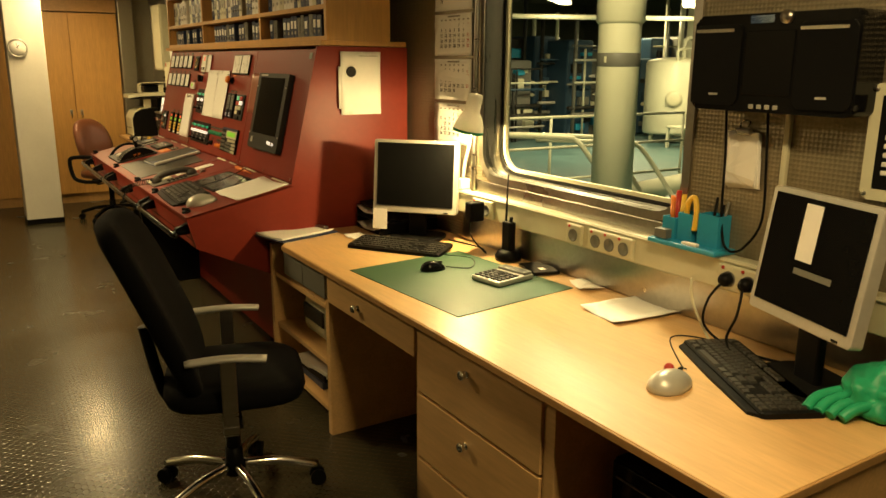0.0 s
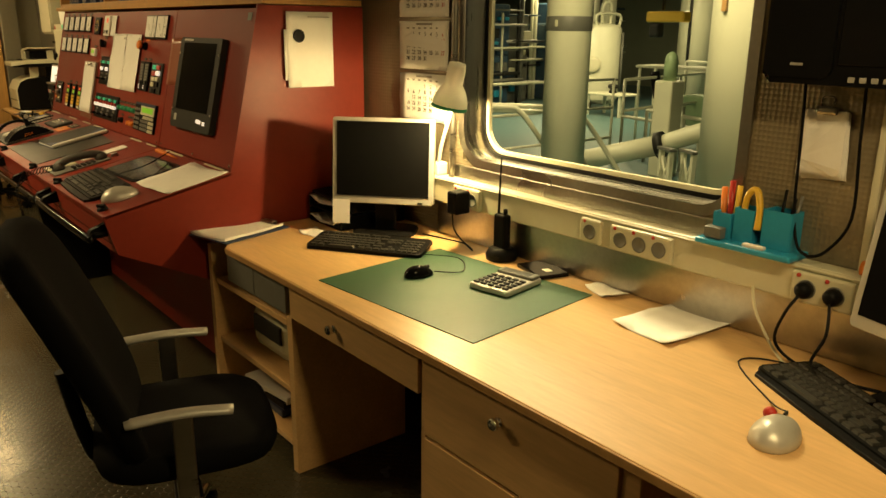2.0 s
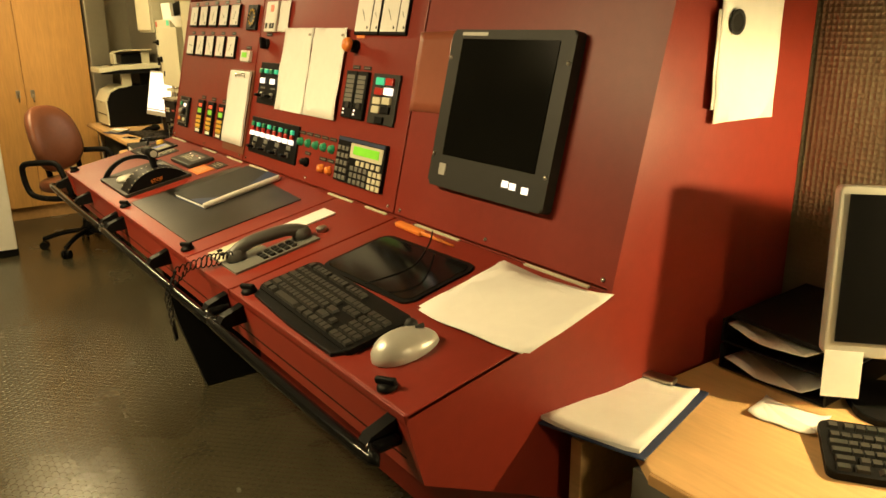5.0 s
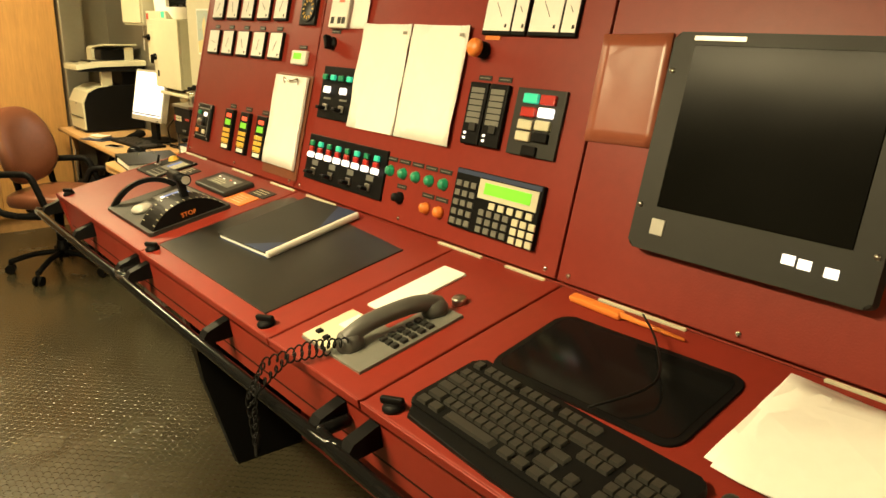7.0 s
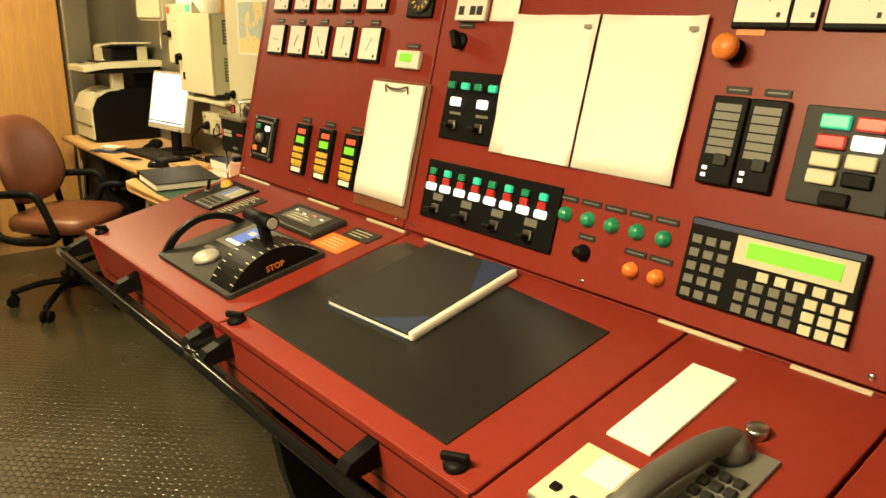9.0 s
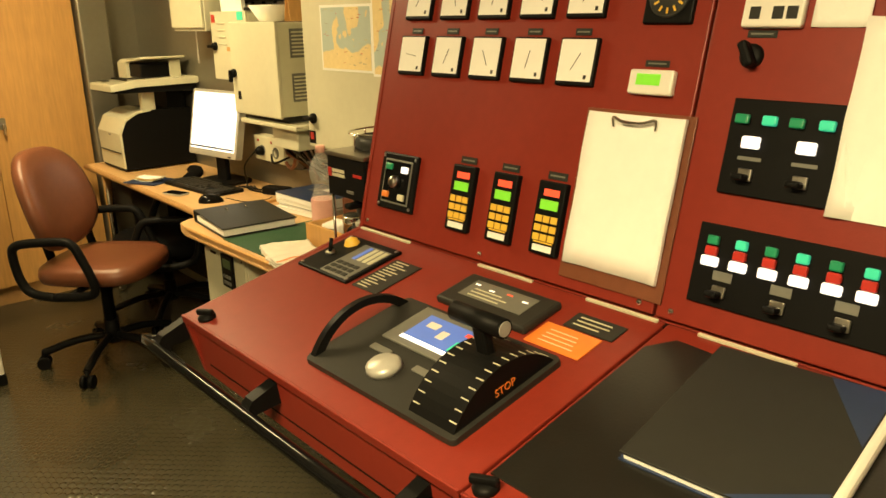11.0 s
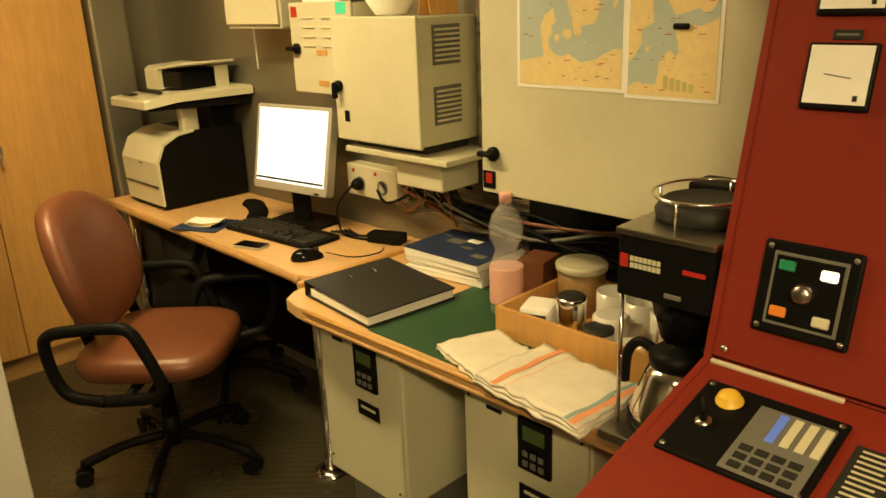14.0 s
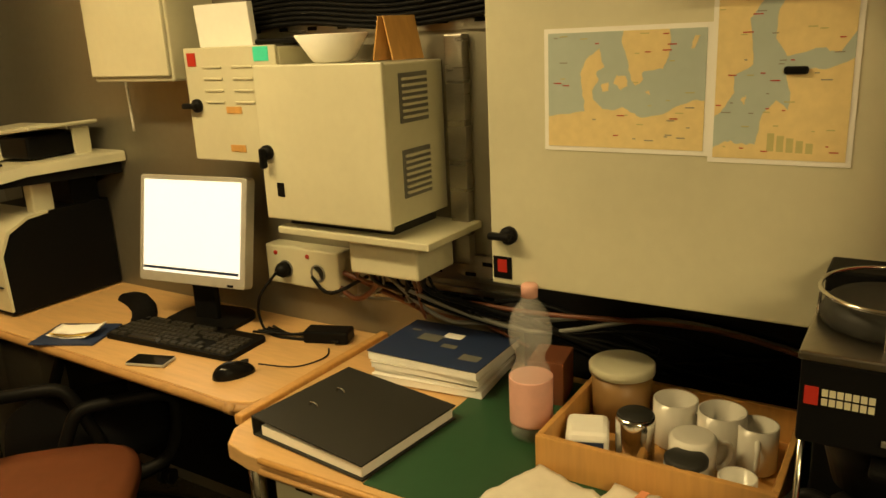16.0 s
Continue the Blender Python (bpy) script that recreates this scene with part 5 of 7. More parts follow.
part("bulldog_clip", B((0, 0.08, 0.016), (0.05, 0.02, 0.02), 0.006), STEEL, np_)
t = bmesh.new()
tube(t, [(-0.012, 0.085, 0.02), (-0.014, 0.11, 0.012), (0.014, 0.11, 0.012), (0.012, 0.085, 0.02)], 0.003)
part("clip_loop", t, CHROME, np_)
ip = thing("wall_intercom", on_wall(1.77, 1.37), "cream wall panel with a black strip of white keys", "intercom")
t = bmesh.new()
plate(t, rounded(0.15, 0.29, 0.02), 0.0, 0.03, None, 0.005)
part("case", t, CREAM, ip)
part("key_field", B((0.005, 0, 0.031), (0.1, 0.23, 0.003), 0.001), BLACK, ip)
shared_parts("key", B((0, 0, 0.034), (0.07, 0.012, 0.006), 0.002), WHITE, ip, [at(0.01, 0.08 - 0.022 * k) for k in range(8)])
shared_parts("screw", lathe(bmesh.new(), [(0.006, 0.029), (0.005, 0.033), (0, 0.033)], 10), STEEL, ip, [at(sx * 0.062, sy * 0.13) for sx in (-1, 1) for sy in (-1, 1)])
gl = thing("rubber_gloves", pose(-0.17, 1.64, 0.75), "crumpled green rubber gloves on the desk", "gloves")
GLOVE = material("green_rubber", (0.01, 0.33, 0.16), 0.5, bump=0.4, bump_scale=120)
t = bmesh.new()
bmesh.ops.create_icosphere(t, subdivisions=4, radius=1)
for v in t.verts:
    q = noise.noise(v.co * 2.2) * 0.3 + noise.noise(v.co * 5) * 0.14
    v.co = Vector((v.co.x * 0.1, v.co.y * 0.085, max(v.co.z, -0.5) * 0.075 + 0.038)) * (1 + q)
    v.co.z = max(v.co.z, 0.001)
for f in t.faces:
    f.smooth = True
part("glove", t, GLOVE, gl)
for k in range(4):
    t = bmesh.new()
    tube(t, [(-0.06, -0.02 + 0.03 * k, 0.04), (-0.12, 0.0 + 0.03 * k, 0.03), (-0.15 - 0.008 * k, 0.01 + 0.025 * k, 0.012)], 0.013, 8)
    part("finger", t, GLOVE, gl)

cal = thing("wall_calendar", on_wall(3.81, 1.55), "three-month wall calendar printed with dark numerals", "calendar")
for j in range(4):
    z0 = 0.33 - 0.2 * j
    p = part("month_sheet", sheet(bmesh.new(), 0.31, 0.185, 0.007, 0.003, seed=80 + j, m=at(0, z0, 0.003)), PAPER, cal)
    first, last = ((1, 28), (4, 31), (1, 31), (3, 30))[j]
    day = 1
    for r in range(6):
        for c in range(7):
            if (r == 0 and c < first) or day > last:
                continue
            words("numeral", str(day), 0.022, LAMPRED if c == 6 else INK if c == 5 else BLACK, p, at(-0.105 + 0.037 * c, z0 + 0.042 - 0.023 * r, 0.0128))
            day += 1
        part("week_number", B((-0.14, z0 + 0.042 - 0.023 * r, 0.0128), (0.01, 0.009, 0.0008)), INK, p)
    shared_parts("day_heading", B((0, 0, 0), (0.014, 0.006, 0.0008)), INK, p, [at(-0.105 + 0.037 * c, z0 + 0.066, 0.0128) for c in range(7)])
    part("heading", B((0, z0 + 0.081, 0.0128), (0.1, 0.007, 0.0008)), INK, p)
t = bmesh.new()
tube(t, [(-0.02, 3.62, 0.99), (-0.025, 3.61, 1.4), (-0.02, 3.6, 2.3)], 0.012)
solid("wall_conduit", t, STEEL, "steel conduit running up the wall", "conduit")

# ---- beyond the window: the engine hall ----
HALLG = material("hall_grey_green", (0.2, 0.22, 0.15), 0.5)
HALLW = material("hall_cream_paint", (0.66, 0.66, 0.5), 0.4, grain=0.03, big=0.06)
HALLB = material("machinery_blue", (0.03, 0.07, 0.12), 0.45, grain=0.1)
HALLV = material("pale_green_enamel", (0.3, 0.42, 0.24), 0.4)
DECKB = material("blue_green_deck", (0.08, 0.16, 0.17), 0.4, big=0.15)
HX, HY, HTOP = 18.0, 23.0, 3.6
solid("ground", span(0.14, HX, -2, HY, -0.2, -0.1), DECKB, "blue-green painted deck of the engine hall", "deck", kind="structure")
solid("backdrop_wall", span(HX, HX + 0.1, -2, HY, -0.1, HTOP), HALLG, "far wall of the engine hall", "wall", kind="structure")
solid("hall_wall", span(0.14, HX + 0.1, -2.1, -2, -0.1, HTOP), HALLG, "end wall of the engine hall", "wall", kind="structure")
solid("hall_wall_2", span(0.14, HX + 0.1, HY, HY + 0.1, -0.1, HTOP), HALLG, "end wall of the engine hall", "wall", kind="structure")
solid("hall_ceiling", span(0.14, HX + 0.1, -2, HY, HTOP, HTOP + 0.1), HALLG, "dark deckhead of the engine hall", "ceiling", kind="structure")


hc = thing("steel_pillar", pose(2.56, 5.38, -0.1), "cream painted round steel pillar with a grey band", "pillar")
part("shaft", rod(bmesh.new(), (0, 0, 0), (0, 0, 3.7), 0.168, seg=40), HALLW, hc)
part("band", lathe(bmesh.new(), [(0.169, 1.635), (0.172, 1.64), (0.172, 1.735), (0.169, 1.74)], 40), GREY, hc, "grey painted band")
part("collar", lathe(bmesh.new(), [(0.168, 1.96), (0.19, 1.98), (0.19, 2.3), (0.168, 2.32)], 40), HALLW, hc)
part("clamp", B((-0.172, -0.03, 1.69), (0.012, 0.02, 0.05), 0.003), CREAM, hc)
wp = thing("ventilation_trunk", pose(2.36, 3.7, -0.1), "wide cream painted round ventilation trunk", "duct")
part("shaft", rod(bmesh.new(), (0, 0, 0), (0, 0, 3.7), 0.31, seg=48), HALLW, wp)
part("seam", lathe(bmesh.new(), [(0.311, 2.05), (0.316, 2.055), (0.316, 2.075), (0.311, 2.08)], 48), HALLW, wp)
part("inspection_plate", B((-0.3, 0.1, 1.8), (0.03, 0.03, 0.1), 0.004), EDGE, wp)


def railing(points, heights, posts, label, r=0.022):
    """Tubular rails at several heights along a line of corners, with posts."""
    g = thing("guard_rail", pose(0, 0, 0), label, "railing", "guard rails")
    for (x0, y0), (x1, y1) in zip(points, points[1:]):
        for z in heights:
            part("rail", rod(bmesh.new(), (x0, y0, z), (x1, y1, z), r, seg=10), HALLW, g)
        for k in range(posts + 1):
            f = k / posts
            part("post", rod(bmesh.new(), (x0 + f * (x1 - x0), y0 + f * (y1 - y0), -0.1), (x0 + f * (x1 - x0), y0 + f * (y1 - y0), heights[-1]), r, seg=10), HALLW, g)
    return g


railing([(12.1, 9.07), (6.95, 8.25)], (0.45, 0.88), 3, "white tubular guard rail along the walkway")
railing([(6.95, 8.25), (6.1, 5.2)], (0.38,), 2, "low white guard rail round a hatch")
railing([(8.7, 7.9), (6.38, 7.42), (5.9, 6.0)], (0.56,), 2, "white guard rail beside the pumps")
railing([(3.0, 8.1), (6.4, 8.0)], (0.15, 0.55, 0.92), 3, "white guard rail in front of the engines", 0.018)
railing([(8.9, 5.2), (8.9, 8.6)], (0.55, 1.08), 3, "white guard rail at the far walkway", 0.02)
for x0, y0, z0 in ((2.98, 6.3, 0.87), (3.75, 6.25, 0.79), (3.35, 6.3, 0.86)):
    t = bmesh.new()
    tube(t, [(x0 - 0.7, y0 + 0.75, z0), (x0 - 0.12, y0 + 0.12, z0), (x0, y0, z0 - 0.03), (x0 + 0.09, y0 - 0.12, z0 - 0.2), (x0 + 0.25, y0 - 0.3, z0 - 0.55), (x0 + 0.42, y0 - 0.5, -0.1)], 0.024)
    solid("stair_handrail", t, HALLW, "bent white stair handrail", "handrail", "stair handrails")
tk = thing("white_tank", pose(11.2, 12.5, -0.1), "white cylindrical service tank with fittings", "tank")
part("shell", lathe(bmesh.new(), [(0.58, 0.2), (0.6, 0.25), (0.6, 1.68), (0.55, 1.74), (0.2, 1.8), (0, 1.8)], 40), HALLW, tk)
part("top_frame", tube(bmesh.new(), [(-0.35, -0.4, 1.7), (-0.35, -0.4, 1.95), (0.35, -0.4, 1.95), (0.35, -0.4, 1.7)], 0.03), HALLW, tk)
part("loop_pipe", tube(bmesh.new(), [(-0.15, -0.35, 1.75), (-0.15, -0.35, 2.1), (0.0, -0.35, 2.2), (0.12, -0.35, 2.1), (0.12, -0.35, 1.75)], 0.04), HALLW, tk)
part("gauge_glass", rod(bmesh.new(), (0.32, -0.55, 0.4), (0.32, -0.55, 1.6), 0.025), GREY, tk)
part("hatch", lathe(bmesh.new(), [(0.17, 0), (0.17, 0.03), (0.1, 0.05), (0, 0.05)], 20, Matrix.Translation((-0.44, -0.42, 0.95)) @ pose(0, 0, 0, 90, 0, -45)), CREAM, tk)
for k in range(3):
    a = radians(40 + 120 * k)
    part("foot", rod(bmesh.new(), (0.45 * math.cos(a), 0.45 * math.sin(a), 0), (0.45 * math.cos(a), 0.45 * math.sin(a), 0.25), 0.05), HALLW, tk)
tb = thing("valve_bench", pose(10.5, 11.3, -0.1), "white steel bench with a small valve on it", "bench")
part("top", B((0, 0, 0.42), (0.6, 0.9, 0.04), 0.01), HALLW, tb)
for sx in (-1, 1):
    for sy in (-1, 1):
        part("leg", B((sx * 0.26, sy * 0.4, 0.2), (0.05, 0.05, 0.4)), HALLW, tb)
vb = thing("pump_valve", pose(10.5, 11.3, 0.34), "small dark valve with a hand wheel", "valve")
part("body", lathe(bmesh.new(), [(0.08, 0), (0.06, 0.08), (0.1, 0.1), (0.1, 0.16), (0.03, 0.18), (0, 0.24)], 16), DARKGREY, vb)
part("hand_wheel", tube(bmesh.new(), [(0.09 * math.cos(a), 0.09 * math.sin(a), 0.26) for a in (math.pi * k / 6 for k in range(13))], 0.014), DARKGREY, vb)
# a large sloping pipe with a dark flange, trestles and pale green separators
pp = thing("sloping_pipe", pose(0, 0, 0), "thick cream pipe sloping across the deck with a dark flange", "pipe")
part("barrel", rod(bmesh.new(), (4.75, 7.35, 0.04), (5.15, 6.3, 0.36), 0.11, seg=28), HALLW, pp)
part("flange", rod(bmesh.new(), (5.13, 6.35, 0.345), (5.16, 6.27, 0.37), 0.14, seg=28), DARKGREY, pp, "dark bolted flange")
part("elbow", tube(bmesh.new(), [(5.16, 6.27, 0.37), (5.3, 5.98, 0.5), (5.5, 5.7, 0.58), (5.75, 5.4, 0.5), (5.9, 5.2, 0.2), (5.9, 5.2, -0.1)], 0.1, 16), HALLW, pp)
for k, (x, y) in enumerate(((4.75, 5.95), (4.8, 5.72))):
    tr_ = thing("pipe_trestle", pose(x, y, -0.1, 0, 0, -25), "white steel trestle with crossed braces", "trestle", "trestles")
    for sx in (-0.09, 0.09):
        part("leg", B((0, sx, 0.24), (0.045, 0.045, 0.48)), HALLW, tr_)
    for a, b in (((0, -0.09, 0.02), (0, 0.09, 0.44)), ((0, 0.09, 0.02), (0, -0.09, 0.44))):
        part("brace", rod(bmesh.new(), a, b, 0.014, seg=8), HALLW, tr_)
    part("cap", B((0, 0, 0.49), (0.08, 0.26, 0.03), 0.004), GREY, tr_)
for k, (x, y, h) in enumerate(((4.95, 5.42, 0.5), (5.1, 5.15, 0.62), (5.4, 5.4, 0.55))):
    sp_ = thing("oil_separator", pose(x, y, -0.1), "pale green oil separator with steel bolts", "separator", "separators")
    part("bowl", lathe(bmesh.new(), [(0.14, 0), (0.15, 0.04), (0.15, h * 0.6), (0.11, h * 0.72), (0.11, h * 0.85), (0.06, h), (0, h)], 24), HALLV, sp_)
    part("clamp_ring", lathe(bmesh.new(), [(0.152, h * 0.55), (0.165, h * 0.57), (0.165, h * 0.62), (0.152, h * 0.64)], 24), STEEL, sp_)
    for q in range(5):
        a = radians(72 * q + 20)
        part("bolt", rod(bmesh.new(), (0.13 * math.cos(a), 0.13 * math.sin(a), h * 0.62), (0.13 * math.cos(a), 0.13 * math.sin(a), h * 0.75), 0.016, seg=8), CHROME, sp_)
    part("gauge_pipe", tube(bmesh.new(), [(0, 0, h), (0, 0.02, h + 0.12), (0.05, 0.12, h + 0.15), (0.05, 0.2, h + 0.1)], 0.014), HALLW, sp_)
gb = thing("gas_bottle", pose(5.72, 6.66, -0.1), "pale green gas bottle on a white stand", "bottle")
part("stand", B((0, 0, 0.55), (0.24, 0.24, 1.1), 0.02), HALLW, gb)
part("bottle", lathe(bmesh.new(), [(0.075, 1.1), (0.078, 1.3), (0.06, 1.38), (0.03, 1.41), (0, 1.42)], 24), HALLV, gb)
wt = thing("tool_table", pose(8.2, 8.1, -0.1), "white work table with dark gear hanging below", "table")
part("top", B((0, 0, 1.12), (0.5, 1.5, 0.04), 0.005), HALLW, wt)
for sx in (-0.2, 0.2):
    for sy in (-0.7, 0.7):
        part("leg", rod(bmesh.new(), (sx, sy, 0), (sx, sy, 1.1), 0.022, seg=8), HALLW, wt)
part("hanging_hose", tube(bmesh.new(), [(-0.3, 0.35, 1.05), (-0.32, 0.25, 0.7), (-0.3, 0.1, 0.55), (-0.3, 0.0, 0.75), (-0.3, 0.1, 1.05)], 0.07), BLACK, wt, "dark coiled hose")
part("bin", B((-0.1, -0.35, 0.5), (0.35, 0.4, 0.5), 0.03), HALLV, wt)
ho = thing("chain_hoist", pose(8.6, 8.9, HTOP), "yellow chain hoist hanging from the deckhead", "hoist")
part("chain", rod(bmesh.new(), (0, 0, -1.75), (0, 0, 0), 0.025, seg=8), DARKGREY, ho)
part("beam", B((0, -0.1, -1.85), (0.2, 0.7, 0.16), 0.03), YELLOW, ho)
part("hook_block", B((0, 0.1, -2.05), (0.16, 0.2, 0.22), 0.04), DARKGREY, ho)
for x, y, r in ((13.0, 11.2, 0.35), (14.2, 10.2, 0.4), (12.4, 13.2, 0.25)):
    ci = thing("hall_column", pose(x, y, -0.1), "cream painted column in the engine hall", "column", "hall columns")
    part("shaft", rod(bmesh.new(), (0, 0, 0), (0, 0, 3.7), r, seg=28), HALLW, ci)
    part("foot_ring", lathe(bmesh.new(), [(r, 0), (r + 0.06, 0.01), (r + 0.06, 0.1), (r, 0.12)], 28), HALLW, ci)
    part("cable_run", rod(bmesh.new(), (-r - 0.02, -0.1, 0.3), (-r - 0.02, -0.1, 3.6), 0.03, seg=8), DARKGREY, ci)
rnd = random.Random(11)
for k in range(12):
    x, y = 6.6 + 0.62 * k + rnd.uniform(-0.3, 0.3), 15.6 - 0.05 * k + rnd.uniform(-0.8, 0.6)
    en = thing("engine_block", pose(x, y, -0.1), "dark blue engine machinery block with pipework", "engine", "engine machinery")
    h = rnd.uniform(1.7, 2.45)
    part("housing", B((0, 0, h / 2), (0.75, 1.0, h), 0.05), (DARKGREY, HALLB, HALLB, GREY)[k % 4], en)
    for q in range(9):
        part("cover", B((rnd.uniform(-0.3, 0.3), -0.53, rnd.uniform(0.2, h - 0.15)), (rnd.uniform(0.1, 0.3), 0.14, rnd.uniform(0.06, 0.22)), 0.02), rnd.choice((GREY, HALLB, DARKGREY, CREAM, BLUE)), en)
    for q in range(5):
        z = rnd.uniform(0.3, h)
        part("pipe", rod(bmesh.new(), (-0.5, -0.64 - 0.06 * q, z), (0.5, -0.64 - 0.06 * q, z), rnd.uniform(0.015, 0.05), seg=10), rnd.choice((GREY, CREAM, DARKGREY, SILVER, HALLB)), en)
    for q in range(2):
        x_ = rnd.uniform(-0.35, 0.35)
        part("riser", rod(bmesh.new(), (x_, -0.7, 0), (x_, -0.7, rnd.uniform(1.2, 3.4)), rnd.uniform(0.02, 0.05), seg=10), rnd.choice((GREY, HALLW, DARKGREY)), en)
    part("platform_rail", rod(bmesh.new(), (-0.5, -0.9, 1.25), (0.5, -0.9, 1.25), 0.02, seg=8), HALLW, en)
ohp = thing("overhead_pipe", pose(0, 0, 0), "white overhead pipe below the deckhead", "pipe")
part("pipe", rod(bmesh.new(), (5.4, 13.3, 2.4), (11.5, 10.6, 2.4), 0.045, seg=14), HALLW, ohp)
for f in (0.15, 0.5, 0.85):
    part("hanger", rod(bmesh.new(), (5.4 + 6.1 * f, 13.3 - 2.7 * f, 2.4), (5.4 + 6.1 * f, 13.3 - 2.7 * f, HTOP), 0.02, seg=8), HALLW, ohp)
# the light at (0.9, 3.9) is an unseen addition that brightens trunk and pillar
for x, y, z, power in ((9.3, 10.6, 2.62, 140), (7.0, 11.4, 2.62, 140), (3.6, 6.9, 3.1, 120), (0.9, 3.9, 3.0, 150), (12.5, 15.0, 3.0, 120), (11.0, 9.6, 3.1, 120)):
    hl = thing("hall_light", pose(x, y, z, 0, 0, -50), "lit fluorescent light hanging in the engine hall", "light", "engine hall lights")
    part("housing", B((0, 0, 0.05), (0.22, 1.3, 0.06), 0.01), WHITE, hl)
    part("diffuser", B((0, 0, 0.0), (0.2, 1.26, 0.05), 0.015), TUBE, hl)
    part("hanger", rod(bmesh.new(), (0, 0, 0.08), (0, 0, HTOP - z), 0.012, seg=8), GREY, hl)
    lamp("hall_light_glow", "AREA", pose(x, y, z - 0.04, 0, 0, -50), power, (1.0, 0.84, 0.44), size=0.2, size_y=1.25)
fl = thing("flood_light", pose(5.35, 7.5, -0.1), "lit flood light lying on the deck", "light")
part("housing", B((0.05, 0.04, 0.08), (0.14, 0.34, 0.16), 0.02), BLACK, fl)
part("lens", B((-0.04, -0.03, 0.09), (0.12, 0.3, 0.12), 0.03), TUBE, fl)

# ---- ceiling lights of the control room ----
for lx, ly in CEILING_LAMPS:
    cl_ = thing("ceiling_light", pose(lx, ly, CEIL_Z), "long white fluorescent ceiling light, lit", "light", "ceiling lights")
    part("housing", B((0, 0, -0.03), (0.2, 1.25, 0.06), 0.01), WHITE, cl_)
    part("tube", rod(bmesh.new(), (0, -0.58, -0.068), (0, 0.58, -0.068), 0.013), TUBE, cl_)

# ---- far end: column, cupboard, walls ----
t = bmesh.new()
box(t, (-1.37, 9.22, CEIL_Z / 2), (0.32, 0.34, CEIL_Z), 0.008)
col = thing("column_1", pose(0, 0, 0), "white painted square column", "column", kind="structure")
part("shaft", t, WHITE, col)
part("base_strip", span(-1.534, -1.206, 9.046, 9.394, 0.0, 0.05), BLACK, col)
wc = thing("wall_clock", Matrix.Translation((-1.44, 9.05, 1.66)) @ pose(0, 0, 0, 90, 0, 0), "small round white wall clock on the column", "clock")
part("rim", lathe(bmesh.new(), [(0.085, 0), (0.085, 0.03), (0.075, 0.035), (0.072, 0.028), (0, 0.028)], 30), SILVER, wc)
part("dial", lathe(bmesh.new(), [(0.07, 0.028), (0.07, 0.0295), (0, 0.0295)], 30), PAPER, wc)
part("hour_hand", B((0.012, 0.01, 0.031), (0.035, 0.006, 0.001), 0, pose(0, 0, 0, 0, 0, 40)), BLACK, wc)
part("minute_hand", B((0.02, 0, 0.031), (0.055, 0.004, 0.001), 0, pose(0, 0, 0, 0, 0, 100)), BLACK, wc)
cu = thing("wardrobe", pose(0, 10.12, 0), "tall oak veneer wardrobe with three locked doors", "wardrobe")
part("plinth", span(-2.35, -0.38, 0.03, 0.13, 0, 0.1), EDGE, cu)
part("carcass", span(-2.35, -0.38, 0.022, 0.13, 0.1, 2.05), WOODY, cu)
DW = 0.492
for k in range(4):
    x1 = -0.38 - DW * k
    d = part("door", span(x1 - DW + 0.003, x1 - 0.003, 0.0, 0.02, 0.105, 2.045, 0.002), WOODY, cu)
    hx = x1 - (0.44 if k % 2 == 0 else 0.05)
    part("lock_plate", B((hx, -0.004, 1.0), (0.03, 0.006, 0.06), 0.002), STEEL, d)
    part("key_handle", B((hx, -0.018, 0.97), (0.012, 0.024, 0.06), 0.004), CHROME, d)
solid("trim", span(-2.35, -0.38, 10.1, 10.25, 2.06, CEIL_Z), EDGE, "dark panel above the wardrobe", "trim", kind="structure")
t = bmesh.new()
box(t, (-0.29, 10.16, CEIL_Z / 2), (0.16, 0.16, CEIL_Z), 0.012)
solid("wall_pilaster", t, STEELW, "rounded steel wall post beside the wardrobe", "post", kind="structure")

# ---- second work place ----
d2 = thing("side_desk", pose(0, 0, 0), "beech desk with rounded corner and steel leg", "desk")
t = bmesh.new()
plate(t, [(0, 8.44), (-0.42, 8.44), (-0.47, 8.46), (-0.495, 8.52), (-0.49, 8.62), (-0.465, 10.0), (0, 10.0)][::-1], 0.72, 0.75, None, 0.004)
part("tabletop", t, WOOD, d2)
t = bmesh.new()
tube(t, [(-0.424, 8.437, 0.735), (-0.474, 8.457, 0.735), (-0.499, 8.52, 0.735), (-0.494, 8.62, 0.735), (-0.469, 10.0, 0.735)], 0.013)
part("edge_band", t, EDGE, d2)
part("leg", rod(bmesh.new(), (-0.42, 8.53, 0.02), (-0.42, 8.53, 0.72), 0.022), CHROME, d2)
part("leg", rod(bmesh.new(), (-0.4, 9.9, 0.02), (-0.4, 9.9, 0.72), 0.022), CHROME, d2)
part("leg_foot", lathe(bmesh.new(), [(0.06, 0), (0.06, 0.008), (0.03, 0.02), (0, 0.02)], 20, pose(-0.42, 8.53, 0)), CHROME, d2)
part("modesty_panel", span(-0.06, -0.04, 8.5, 9.95, 0.1, 0.72), BLACK, d2)
d3 = thing("coffee_counter", pose(0, 0, 0), "beech counter with a rounded corner and grooved edge", "counter")
t = bmesh.new()
plate(t, [(0, 7.13), (-0.63, 7.13), (-0.645, 8.3), (-0.63, 8.37), (-0.58, 8.405), (-0.5, 8.41), (0, 8.41)][::-1], 0.715, 0.75, None, 0.004)
part("tabletop", t, WOOD, d3)
part("front_rail", tube(bmesh.new(), [(-0.634, 7.14, 0.748), (-0.648, 8.26, 0.748)], 0.007), WOODY, d3)
